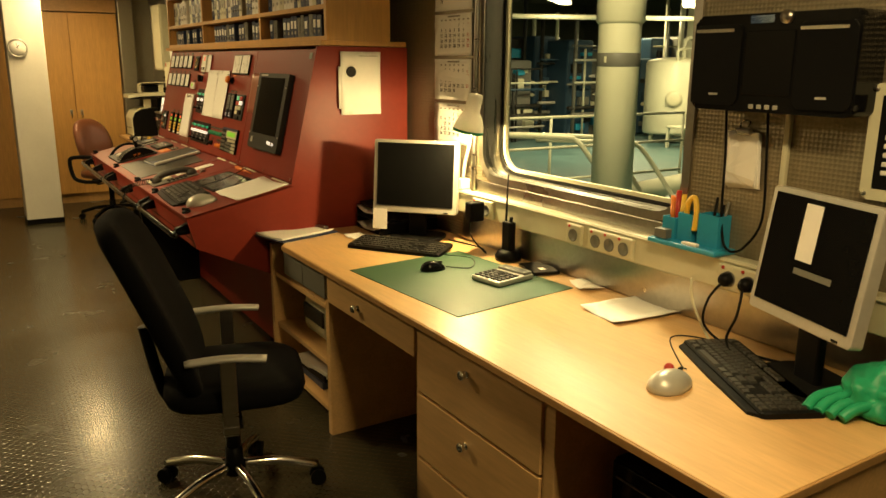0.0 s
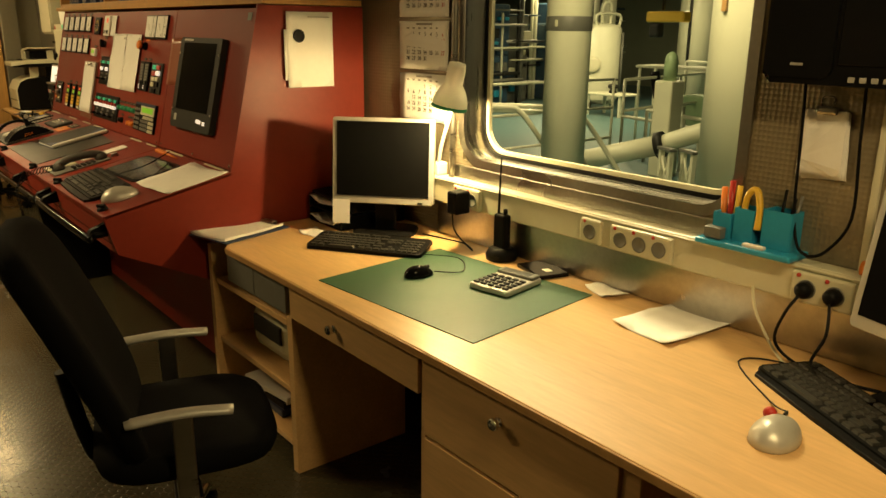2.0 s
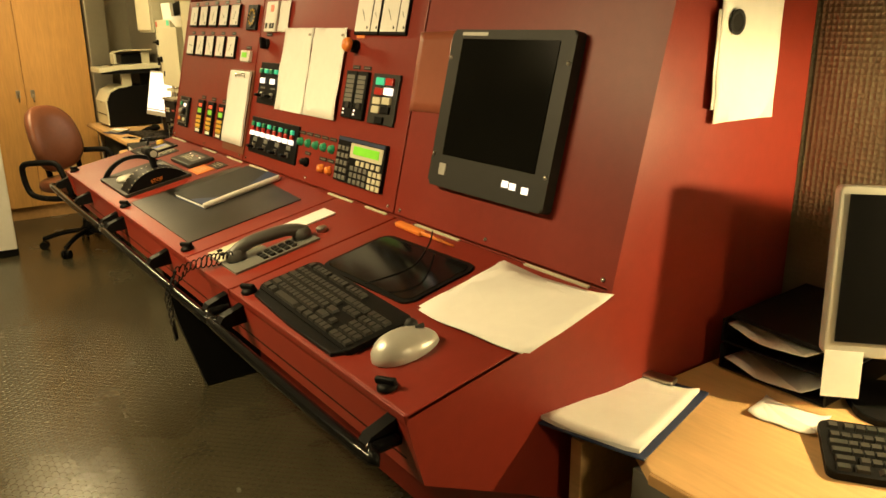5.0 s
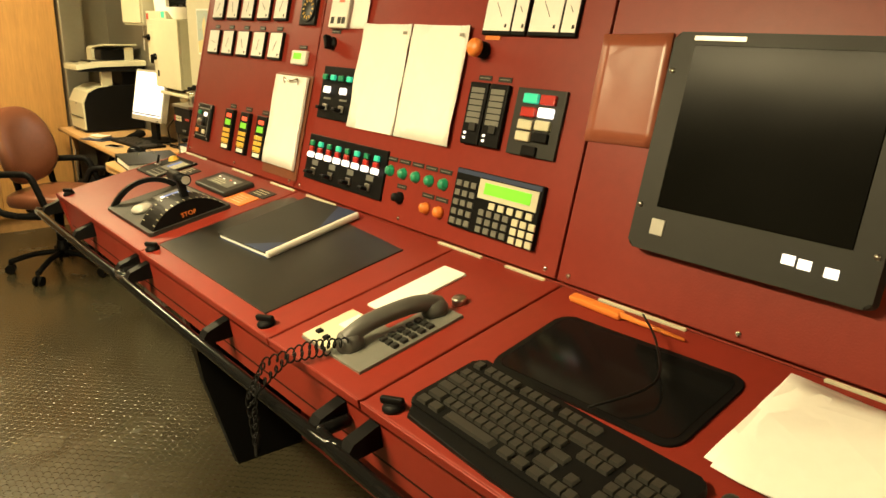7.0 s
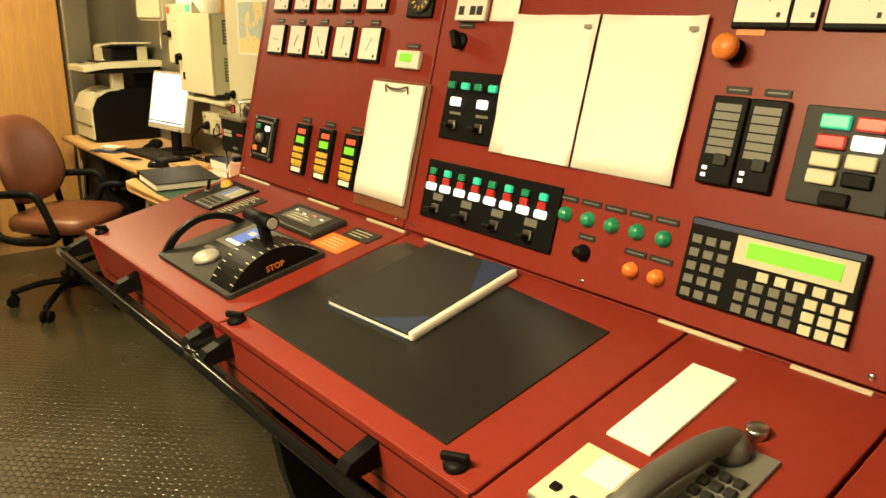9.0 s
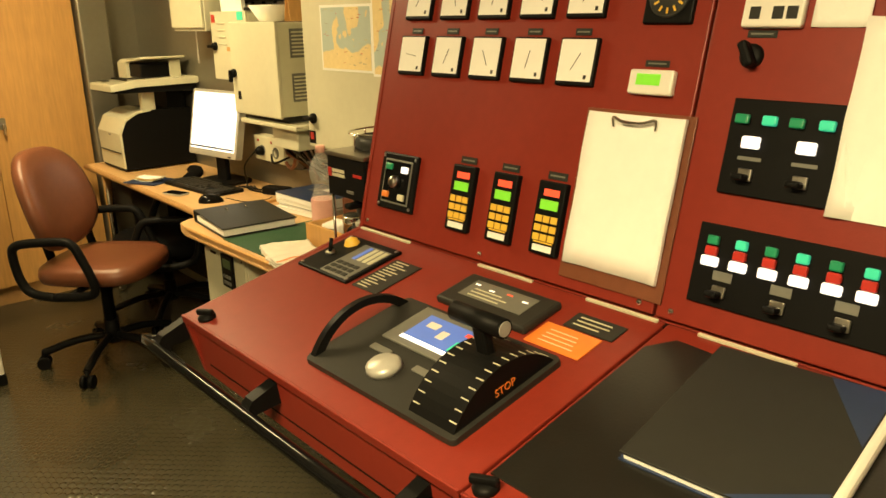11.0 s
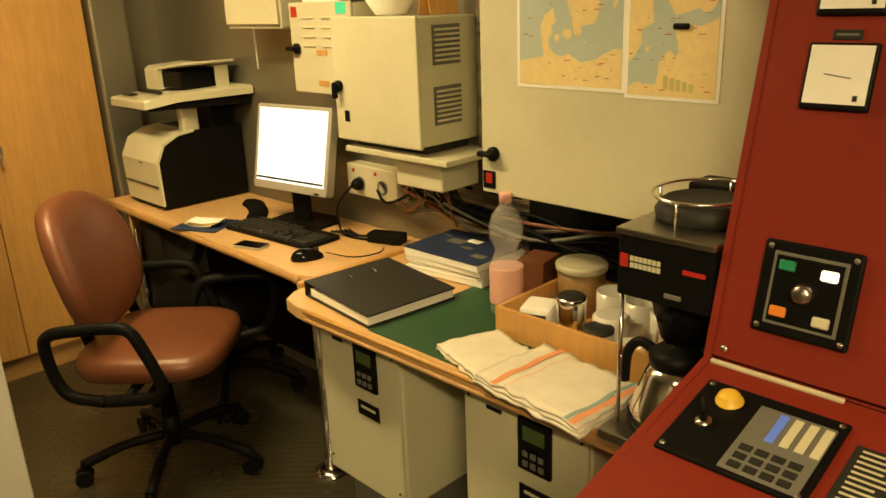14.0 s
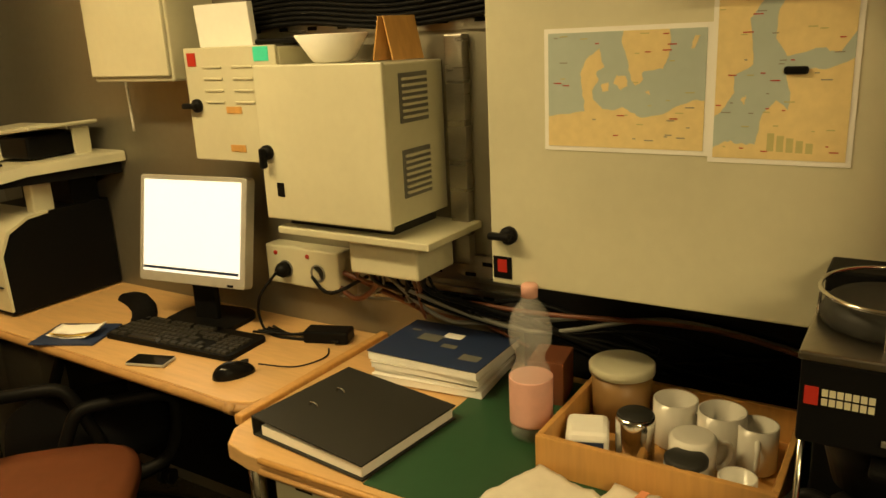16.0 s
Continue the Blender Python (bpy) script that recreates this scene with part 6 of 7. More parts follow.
part("front_rail", tube(bmesh.new(), [(-0.638, 7.14, 0.725), (-0.652, 8.26, 0.725)], 0.006), EDGE, d3)
part("joint_rail", span(-0.55, 0, 8.41, 8.436, 0.735, 0.762, 0.005), WOODY, d3)
part("end_support", span(-0.5, -0.02, 7.13, 7.15, 0, 0.715), WOOD, d3)


def drive_cabinet(y0, y1):
    c = thing("drive_cabinet", pose(-0.57, (y0 + y1) / 2, 0.0), "pale steel drive cabinet with a small keypad", "cabinet", "drive cabinets")
    w = y1 - y0
    part("body", B((0.24, 0, 0.455), (0.46, w, 0.51), 0.006), CREAM, c)
    part("front_cover", B((0.004, 0, 0.455), (0.012, w - 0.01, 0.5), 0.003), CREAM, c)
    part("stand", B((0.25, 0, 0.1), (0.4, w - 0.08, 0.2), 0.004), GREY, c)
    K = facing(-0.003, 0.6, 90, -0.04)
    p = part("keypad", B((0, 0, 0.004), (0.09, 0.13, 0.01), 0.002, K), BLACK, c)
    part("display", B((0, 0.03, 0.0095), (0.06, 0.035, 0.001), 0, K), material("dim_green_display", (0.06, 0.1, 0.03), 0.3), p)
    for i in range(3):
        for j in range(2):
            part("key", B((-0.022 + 0.022 * i, -0.02 - 0.025 * j, 0.011), (0.014, 0.014, 0.004), 0.001, K), GREY, p)
    part("badge", B((0, -0.13, 0.003), (0.09, 0.045, 0.002), 0, K), BLACK, c)
    part("badge_print", B((0, -0.125, 0.0045), (0.06, 0.008, 0.001), 0, K), CREAM, c)
    part("vent_slot", B((-0.12, 0.05, 0.002), (0.045, 0.01, 0.002), 0, K), BLACK, c)
    for y, z in ((-w / 2 + 0.02, 0.25), (w / 2 - 0.02, 0.25), (w / 2 - 0.02, 0.66), (-w / 2 + 0.02, 0.66)):
        part("screw", lathe(bmesh.new(), [(0.004, 0), (0.003, 0.003), (0, 0.003)], 8, facing(-0.003, z, 90, y)), DARKGREY, c)


drive_cabinet(7.97, 8.31)
drive_cabinet(7.38, 7.74)

# cabinets on the wall
def cam_lock(parent, m):
    k = part("cam_lock", lathe(bmesh.new(), [(0.018, 0), (0.018, 0.01), (0.012, 0.016), (0, 0.016)], 16, m), BLACK, parent)
    part("lock_wing", B((-0.012, 0, 0.02), (0.05, 0.014, 0.018), 0.005, m), BLACK, k)


bc = thing("switch_cabinet", pose(0, 0, 0), "large pale green-grey electrical cabinet with taped maps", "cabinet")
part("body", span(-0.285, 0, 7.0, 7.9, 1.075, 2.2, 0.006), CREAM, bc)
part("door", span(-0.3, -0.287, 6.99, 7.91, 1.065, 2.2, 0.004), CREAM, bc)
cam_lock(bc, on_wall(7.868, 1.168, -0.3))
part("warning_label", B((0, 0, 0.001), (0.04, 0.045, 0.002), 0, on_wall(7.885, 1.1, -0.3)), BLACK, bc)
part("label_flash", B((0, 0.004, 0.0025), (0.02, 0.026, 0.001), 0, on_wall(7.885, 1.1, -0.3)), LAMPRED, bc)


SEA = material("printed_sea_blue", (0.43, 0.51, 0.47), 0.7, grain=0.03)
LAND = material("printed_land_yellow", (0.76, 0.61, 0.3), 0.7, grain=0.06, scale=60)
RELIEF = material("printed_land_green", (0.5, 0.46, 0.2), 0.7, grain=0.08, scale=60)


def land(outline, w, h, seed):
    """A printed land mass: a coast roughened between the given corners, in fractions of the sheet."""
    pts = []
    for (x0, y0), (x1, y1) in zip(outline, outline[1:] + outline[:1]):
        rim = any(abs(a - e) < 0.001 and abs(b - e) < 0.001 for a, b in ((x0, x1), (y0, y1)) for e in (0, 1))
        for k in range(1 if rim else 4):
            f = k / 4
            q = Vector((x0 + f * (x1 - x0), y0 + f * (y1 - y0), seed))
            d = 0 if k == 0 else 0.014
            pts.append(((min(max(q.x + d * noise.noise(q * 23), 0), 1) - 0.5) * w, (min(max(q.y + d * noise.noise(q * 31), 0), 1) - 0.5) * h))
    return plate(bmesh.new(), pts, 0.0026, 0.0029)


STRAITS = ([(0, 0), (1, 0), (1, 0.42), (0.93, 0.42), (0.84, 0.37), (0.75, 0.3), (0.62, 0.27), (0.56, 0.31), (0.5, 0.36), (0.43, 0.33), (0.37, 0.34), (0.31, 0.42), (0.3, 0.5), (0.34, 0.58), (0.33, 0.66), (0.38, 0.7), (0.36, 0.78), (0.35, 0.86), (0.26, 0.77), (0.22, 0.65), (0.235, 0.5), (0.25, 0.32), (0.12, 0.29), (0, 0.27)],
           [(0.5, 1), (0.49, 0.9), (0.53, 0.75), (0.55, 0.6), (0.58, 0.54), (0.62, 0.58), (0.63, 0.66), (0.75, 0.68), (0.78, 0.78), (0.79, 0.9), (0.78, 1)],
           [(0.44, 0.56), (0.46, 0.63), (0.52, 0.62), (0.53, 0.54), (0.49, 0.5)], [(0.36, 0.55), (0.41, 0.57), (0.41, 0.5), (0.37, 0.49)], [(0.64, 0.49), (0.67, 0.5), (0.67, 0.46)], [(0.91, 0.84), (0.93, 0.94), (0.96, 0.94), (0.93, 0.84)])
GULF = ([(0, 1), (0.5, 1), (0.45, 0.72), (0.34, 0.63), (0.24, 0.56), (0.27, 0.46), (0.28, 0.38), (0.14, 0.34), (0.15, 0.27), (0.06, 0.2), (0, 0.17)],
        [(0.62, 1), (0.57, 0.7), (0.45, 0.59), (0.44, 0.48), (0.53, 0.41), (0.8, 0.44), (0.9, 0.42), (1, 0.5), (1, 1)],
        [(0.53, 0.34), (0.7, 0.36), (0.82, 0.36), (1, 0.4), (1, 0), (0, 0), (0, 0.04), (0.1, 0.07), (0.2, 0.06), (0.33, 0.06), (0.37, 0.18), (0.47, 0.24), (0.56, 0.2), (0.57, 0.27)],
        [(0.2, 0.24), (0.24, 0.26), (0.24, 0.22)])
for k, (y, z, w, h, lands) in enumerate(((7.645, 1.445, 0.29, 0.212, STRAITS), (7.395, 1.53, 0.21, 0.4, GULF))):
    mpo = thing("sea_map", on_wall(y, z, -0.3), "printed sea chart with yellow land and blue water, taped up", "map", "sea charts")
    part("sheet", B((0, 0, 0.001), (w, h, 0.0016)), PAPER, mpo)
    part("map_print", B((0, 0, 0.0022), (w - 0.016, h - 0.016, 0.0008)), SEA, mpo)
    for q, outline in enumerate(lands):
        part("land_print", land(outline, w - 0.016, h - 0.016, q + 10 * k), LAND, mpo)
    rr = random.Random(k)
    for q in range(60 if k else 34):
        lx, ly = rr.uniform(-0.45, 0.42) * w, rr.uniform(-0.45, 0.44) * h
        part("place_name", B((lx, ly, 0.0032), (rr.uniform(0.004, 0.016), 0.0018, 0.0004)), rr.choice((INK, INK, RELIEF, RELIEF, LAMPRED)), mpo)
    if k:
        for q in range(5):
            part("legend_column", B((-0.01 + 0.014 * q, -0.165 - 0.002 * q, 0.0032), (0.01, 0.028 - 0.003 * q, 0.0004)), RELIEF, mpo)
        part("magnet", B((0.02, -0.055, 0.006), (0.035, 0.012, 0.008), 0.004), BLACK, mpo)

mc = thing("control_cabinet", pose(0, 0, 0), "pale steel control cabinet with side vents on the wall", "cabinet")
part("body", span(-0.235, 0, 8.195, 8.565, 1.135, 1.495, 0.005), CREAM, mc)
part("door", span(-0.25, -0.237, 8.19, 8.57, 1.13, 1.5, 0.004), CREAM, mc)
cam_lock(mc, on_wall(8.545, 1.295, -0.25) @ pose(0, 0, 0, 0, 0, 90))
part("warning_label", B((0, 0, 0.001), (0.022, 0.034, 0.002), 0, on_wall(8.515, 1.205, -0.25)), BLACK, mc)
for z in (1.235, 1.405):
    for k in range(7):
        part("vent_slat", B((-0.13, 8.187, z + 0.055 - 0.014 * k), (0.1, 0.006, 0.006), 0.001, None), CREAM, mc)
    part("vent_backing", B((-0.13, 8.193, z + 0.013), (0.11, 0.004, 0.11)), GREY, mc)
part("mounting_bar", span(-0.03, 0, 8.12, 8.17, 1.0, 1.55, 0.003), STEEL, mc)
part("underplate", span(-0.24, -0.0, 8.1, 8.55, 1.09, 1.108, 0.003), CREAM, mc)
part("gland_box", span(-0.2, -0.04, 8.16, 8.36, 1.0, 1.09, 0.006), CREAM, mc)
part("spacer", span(-0.2, -0.02, 8.22, 8.54, 1.108, 1.132), DARKGREY, mc)
sc2 = thing("relay_cabinet", pose(0, 0, 0), "small pale cabinet with louvres and a black lock", "cabinet")
part("body", span(-0.155, 0, 8.572, 8.9, 1.255, 1.54, 0.005), CREAM, sc2)
part("door", span(-0.166, -0.157, 8.572, 8.905, 1.25, 1.545, 0.003), CREAM, sc2)
cam_lock(sc2, on_wall(8.87, 1.395, -0.166))
for y in (8.8, 8.69):
    for k in range(4):
        part("louvre", B((0, 0, 0.002), (0.07, 0.006, 0.005), 0.002, on_wall(y, 1.495 - 0.03 * k, -0.166)), CREAM, sc2)
for z in (1.385, 1.285):
    part("name_plate", B((0, 0, 0.001), (0.055, 0.018, 0.002), 0, on_wall(8.735, z, -0.166)), WOODY, sc2)
part("warning_label", B((0, 0, 0.001), (0.032, 0.034, 0.002), 0, on_wall(8.875, 1.515, -0.166)), LAMPRED, sc2)
part("green_label", B((0, 0, 0.001), (0.05, 0.035, 0.002), 0, on_wall(8.62, 1.525, -0.166)), LEDG, sc2)
ub = thing("junction_cabinet", pose(0, 0, 0), "pale green-grey junction cabinet high on the wall", "cabinet")
part("body", span(-0.17, 0, 8.95, 9.3, 1.46, 2.1, 0.006), CREAM, ub)
part("door", span(-0.182, -0.171, 8.955, 9.295, 1.475, 2.09, 0.003), CREAM, ub)
solid("brochure", B((0, 0, 0.055), (0.02, 0.2, 0.11), 0.002), PAPER, "upright pale brochure on the relay cabinet", "brochure", m=pose(-0.1, 8.8, 1.545, 0, -4, 0))
t = bmesh.new()
lathe(t, [(0.045, 0.0), (0.05, 0.004), (0.088, 0.062), (0.086, 0.064), (0.046, 0.008), (0, 0.006)], 44)
for v in t.verts:
    a = math.atan2(v.co.y, v.co.x)
    k = 1 + 0.045 * math.sin(a * 22) * min(1, v.co.z / 0.03)
    v.co.x, v.co.y = v.co.x * k, v.co.y * k
    v.co.z += 0.004 * math.sin(a * 22) * (v.co.z > 0.05)
solid("coffee_filter", t, PAPER, "stack of white paper coffee filters on the cabinet", "filter", m=pose(-0.13, 8.42, 1.5))
t = bmesh.new()
box(t, (0, 0, 0), (0.004, 0.1, 0.1), 0.001, pose(-0.02, 0, 0.048, 0, 14, 0))
box(t, (0, 0, 0), (0.004, 0.1, 0.1), 0.001, pose(0.02, 0, 0.048, 0, -14, 0))
solid("tent_card", t, WOODY, "folded table tent card on the cabinet", "card", m=pose(-0.1, 8.25, 1.5, 0, 0, 80))
solid("black_tray", B((0, 0, 0.008), (0.09, 0.16, 0.014), 0.005), BLACK, "flat black torch lying on the relay cabinet", "torch", m=pose(-0.06, 8.62, 1.545))
ct = thing("cable_tray", pose(0, 0, 0), "perforated steel cable tray along the wall", "cable tray")
for z0, y0, y1 in ((1.56, 7.95, 8.9), (0.86, 7.2, 8.5), (0.95, 7.2, 8.4)):
    part("strip", span(-0.012, -0.002, y0, y1, z0, z0 + 0.07), STEEL, ct)
    slots = [pose(-0.0125, y0 + 0.03 + 0.05 * k, z0 + 0.02 + 0.03 * (k % 2)) for k in range(int((y1 - y0) / 0.05) - 1)]
    shared_parts("slot", B((0, 0, 0), (0.002, 0.03, 0.01)), BLACK, ct, slots)
rnd = random.Random(21)
for k in range(16):
    y = 8.18 + 0.013 * k
    e = rnd.uniform(7.5, 8.6)
    cable([(-0.1 - rnd.uniform(0, 0.07), y, 1.0), (-0.1, y + rnd.uniform(-0.02, 0.02), 0.94), (-0.06, (y + e) / 2, rnd.uniform(0.85, 0.93)), (-0.04, e, rnd.uniform(0.8, 0.95)), (-0.03, e - 0.3, rnd.uniform(0.8, 0.92))], "bundled cable below the control cabinet", rnd.choice((0.004, 0.006, 0.008)), rnd.choice((BLACK, BLACK, GREY, LEATHER)))
for k in range(7):
    z = 1.575 + 0.012 * k
    cable([(-0.03, 8.9, z), (-0.05, 8.6, z + 0.02), (-0.03, 8.3, z), (-0.05, 7.95, z + 0.03)], "black cable on the upper tray", 0.006)
cable([(-0.02, 9.33, 2.2), (-0.02, 9.36, 1.8), (-0.04, 9.34, 1.5), (-0.05, 9.32, 1.3)], "thin white cable down the wall", 0.004, WHITE)
so = thing("double_socket", on_wall(8.655, 0.935), "cream wall box with sockets", "socket")
part("box", B((0, 0, 0.03), (0.27, 0.115, 0.06), 0.006), CREAM, so)
for x in (-0.06, 0.06):
    part("socket", lathe(bmesh.new(), [(0.026, 0.059), (0.026, 0.063), (0.022, 0.063), (0.02, 0.06), (0, 0.06)], 18, at(x, -0.01)), GREY, so)
    part("indicator", lathe(bmesh.new(), [(0.007, 0.059), (0.006, 0.063), (0, 0.063)], 10, at(x - 0.035, 0.035)), LAMPRED, so)
part("plug", lathe(bmesh.new(), [(0.022, 0.06), (0.022, 0.08), (0.012, 0.095), (0, 0.095)], 14, at(-0.06, -0.01)), BLACK, so)
cable([(-0.1, 8.715, 0.925), (-0.14, 8.75, 0.86), (-0.12, 8.78, 0.78), (-0.15, 8.7, 0.755), (-0.12, 8.55, 0.756)], "black mains cable on the side desk", 0.004)
cable([(-0.08, 8.6, 0.92), (-0.12, 8.5, 0.9), (-0.06, 8.4, 0.95), (-0.05, 8.3, 0.98)], "black cable looping from the socket", 0.005)
for k in range(5):
    cable([(-0.1 - 0.02 * k, 8.75, 0.757 + 0.003 * k), (-0.13, 8.65, 0.76), (-0.08 - 0.01 * k, 8.58, 0.765), (-0.12, 8.49, 0.76)], "tangled black cable on the side desk", 0.004)
solid("power_brick", B((0, 0, 0.018), (0.06, 0.13, 0.035), 0.006), BLACK, "black power brick among the cables", "adapter", m=pose(-0.1, 8.54, 0.75, 0, 0, 20))

# things on the side desk
pm, TP = monitor(on_table(-0.2, 8.965, spin=8), SCREENW, "silver monitor with a lit white screen on the side desk", 0.39, 0.315, 0.135, tilt=12)
part("taskbar", B((0, 0.042, 0.003), (0.35, 0.008, 0.001), 0, TP), NAVY, pm)
keyboard(on_table(-0.275, 8.925, spin=5), "black and silver keyboard on the side desk", 0.47, 0.16)
mouse(on_table(-0.385, 8.61, spin=-30), "black wired mouse on the side desk", GLOSSBLACK, 0.06, 0.11)
cable([(-0.33, 8.58, 0.765), (-0.28, 8.5, 0.753), (-0.2, 8.47, 0.753), (-0.15, 8.5, 0.753)], "thin black mouse cable", 0.002)
mp_ = thing("mobile_phone", on_table(-0.43, 8.875, spin=18), "black mobile phone lying on the side desk", "phone")
part("body", B((0, 0, 0.005), (0.115, 0.06, 0.009), 0.004), SILVER, mp_)
part("glass", B((0, 0, 0.0098), (0.11, 0.056, 0.001)), GLOSSBLACK, mp_)
bkt = thing("notebook", on_table(-0.4, 9.25, spin=25), "blue folder with yellow slips on top", "notebook")
part("folder", B((0, 0, 0.004), (0.2, 0.16, 0.006), 0.002), NAVY, bkt)
for k in range(3):
    part("slip", sheet(bmesh.new(), 0.13, 0.07, 0.004, 0.002, seed=90 + k, m=at(0.01 * k, -0.01, 0.008 + 0.007 * k, 6 * k - 5)), YELLOWP if k == 1 else PAPER, bkt)

pr = thing("laser_printer", on_table(-0.2, 9.74), "white and black multifunction laser printer", "printer")
t = bmesh.new()
prof = [(-0.2, 0.01), (0.19, 0.01), (0.19, 0.31), (-0.02, 0.31), (-0.1, 0.305), (-0.17, 0.27), (-0.205, 0.2)]
plate(t, prof, -0.155, 0.165, Matrix(((0, 0, 1, 0), (1, 0, 0, 0), (0, 1, 0, 0), (0, 0, 0, 1))), 0)
part("body", t, BLACK, pr)
t = bmesh.new()
plate(t, [(-0.203, 0.02), (-0.195, 0.02), (-0.197, 0.2), (-0.165, 0.265), (-0.1, 0.298), (-0.03, 0.305), (-0.03, 0.313), (-0.1, 0.308), (-0.172, 0.274), (-0.209, 0.2)][::-1], -0.158, 0.168, Matrix(((0, 0, 1, 0), (1, 0, 0, 0), (0, 1, 0, 0), (0, 0, 0, 1))), 0)
part("front_cover", t, CREAM, pr)
part("paper_slot", B((0, -0.208, 0.1), (0.3, 0.006, 0.004)), DARKGREY, pr)
part("badge", B((0.02, -0.208, 0.19), (0.03, 0.004, 0.006)), GREY, pr)
part("neck", B((0.13, -0.03, 0.36), (0.045, 0.07, 0.11), 0.005), CREAM, pr)
part("rear_neck", B((0, 0.12, 0.36), (0.3, 0.1, 0.11), 0.005), BLACK, pr)
SIDE = Matrix(((0, 0, 1, 0), (1, 0, 0, 0), (0, 1, 0, 0), (0, 0, 0, 1)))
t = bmesh.new()
plate(t, [(-0.14, -0.2), (0.15, -0.2), (0.18, -0.1), (0.27, 0.19), (-0.14, 0.19)], 0.405, 0.445, None, 0.004)
part("scanner_base", t, BLACK, pr)
t = bmesh.new()
plate(t, [(-0.15, -0.22), (0.165, -0.22), (0.175, -0.19), (0.2, -0.09), (0.29, 0.195), (-0.15, 0.195)], 0.435, 0.47, None, 0.008)
for v in t.verts:
    v.co.z += 0.03 * min(max((v.co.y + 0.22) / 0.2, 0), 1) - 0.02
part("scanner_bed", t, CREAM, pr)
part("control_strip", B((-0.06, -0.175, 0.461), (0.08, 0.035, 0.004), 0.001, None), DARKGREY, pr)
part("handle_slot", B((0.0, -0.115, 0.468), (0.2, 0.014, 0.008), 0.002), BLACK, pr)
t = bmesh.new()
plate(t, [(-0.07, 0.47), (0.19, 0.475), (0.19, 0.56), (0.1, 0.572), (-0.05, 0.565), (-0.07, 0.55)], -0.12, 0.0, SIDE, 0)
part("feeder", t, CREAM, pr)
part("feeder_mouth", B((0.08, 0.05, 0.512), (0.16, 0.21, 0.07), 0.008), BLACK, pr)
part("feeder_tray", B((0, 0, 0), (0.22, 0.24, 0.012), 0.005, pose(0.1, 0.05, 0.567, 0, -6, 0)), CREAM, pr)
part("tray_support", B((0.18, 0.12, 0.512), (0.012, 0.06, 0.1), 0.004), CREAM, pr)

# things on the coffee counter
# plain black sheet filling the wall from the counter up to the cabinet
solid("counter_back_sheet", span(-0.022, -0.014, 7.14, 7.98, 0.752, 1.062, 0.001), BLACK, "flat black sheet on the wall between counter and cabinet", "panel")
t = bmesh.new()
plate(t, [(-0.35, 8.02), (-0.62, 8.02), (-0.615, 7.3), (-0.05, 7.3), (-0.05, 8.02)], 0.75, 0.753)
solid("counter_mat", t, BAIZE, "dark green mat lying on the counter", "desk mat")
bd = thing("ring_binder", on_table(-0.457, 8.167, 0.753, spin=-6), "dark grey ring binder lying on the counter", "binder")
part("cover", B((0, 0, 0.038), (0.32, 0.29, 0.004), 0.001, pose(0, 0, 0, 0, 2, 0)), DARKGREY, bd)
part("back_cover", B((0, 0, 0.002), (0.32, 0.29, 0.004), 0.001), DARKGREY, bd)
part("spine", B((-0.158, 0, 0.022), (0.004, 0.29, 0.044), 0.001), DARKGREY, bd)
part("page_block", B((0.01, 0, 0.016), (0.29, 0.28, 0.022), 0.001), PAPER, bd)
shared_parts("ring", tube(bmesh.new(), [(-0.012, 0, 0), (-0.008, 0, 0.008), (0.008, 0, 0.008), (0.012, 0, 0)], 0.002), CHROME, bd, [at(-0.08, 0.04, 0.043), at(-0.08, -0.04, 0.043)])
z = 0.753
for k, (c, h, w, d, s) in enumerate(((PAPER, 0.02, 0.29, 0.22, 6), (GREY, 0.012, 0.28, 0.21, 2), (WHITE, 0.018, 0.29, 0.22, 4), (NAVY, 0.024, 0.3, 0.225, 1))):
    b = thing("magazine", on_table(-0.135, 8.14 , z, s), "stacked catalogue with a dark blue cover" if c is NAVY else "pale catalogue in the stack on the counter", "book", "stack of catalogues")
    part("page_block", B((0, 0, h / 2), (w - 0.004, d - 0.004, h - 0.003)), PAPER, b)
    part("cover", B((0, 0, h - 0.001), (w, d, 0.0022), 0.0005), c, b)
    if c is NAVY:
        for x, y, ww_, hh in ((-0.05, 0.02, 0.06, 0.04), (-0.0, 0.05, 0.05, 0.03), (0.02, -0.01, 0.04, 0.02), (0.1, -0.05, 0.05, 0.03), (-0.11, 0.05, 0.025, 0.008)):
            part("cover_picture", B((x, y, h + 0.0006), (ww_, hh, 0.0005)), GREY if x else PAPER, b)
    z += h
bx = thing("condiment_box", pose(-0.09, -0.055, 0), "open wooden box holding mugs and coffee things", "box")
for x0, x1, y0, y1 in ((-0.345, -0.333, 7.39, 7.81), (-0.04, -0.028, 7.39, 7.81), (-0.333, -0.04, 7.39, 7.402), (-0.333, -0.04, 7.798, 7.81)):
    part("side", span(x0, x1, y0, y1, 0.753, 0.83, 0.002), WOODY, bx)
part("bottom", span(-0.333, -0.04, 7.402, 7.798, 0.753, 0.76), WOODY, bx)


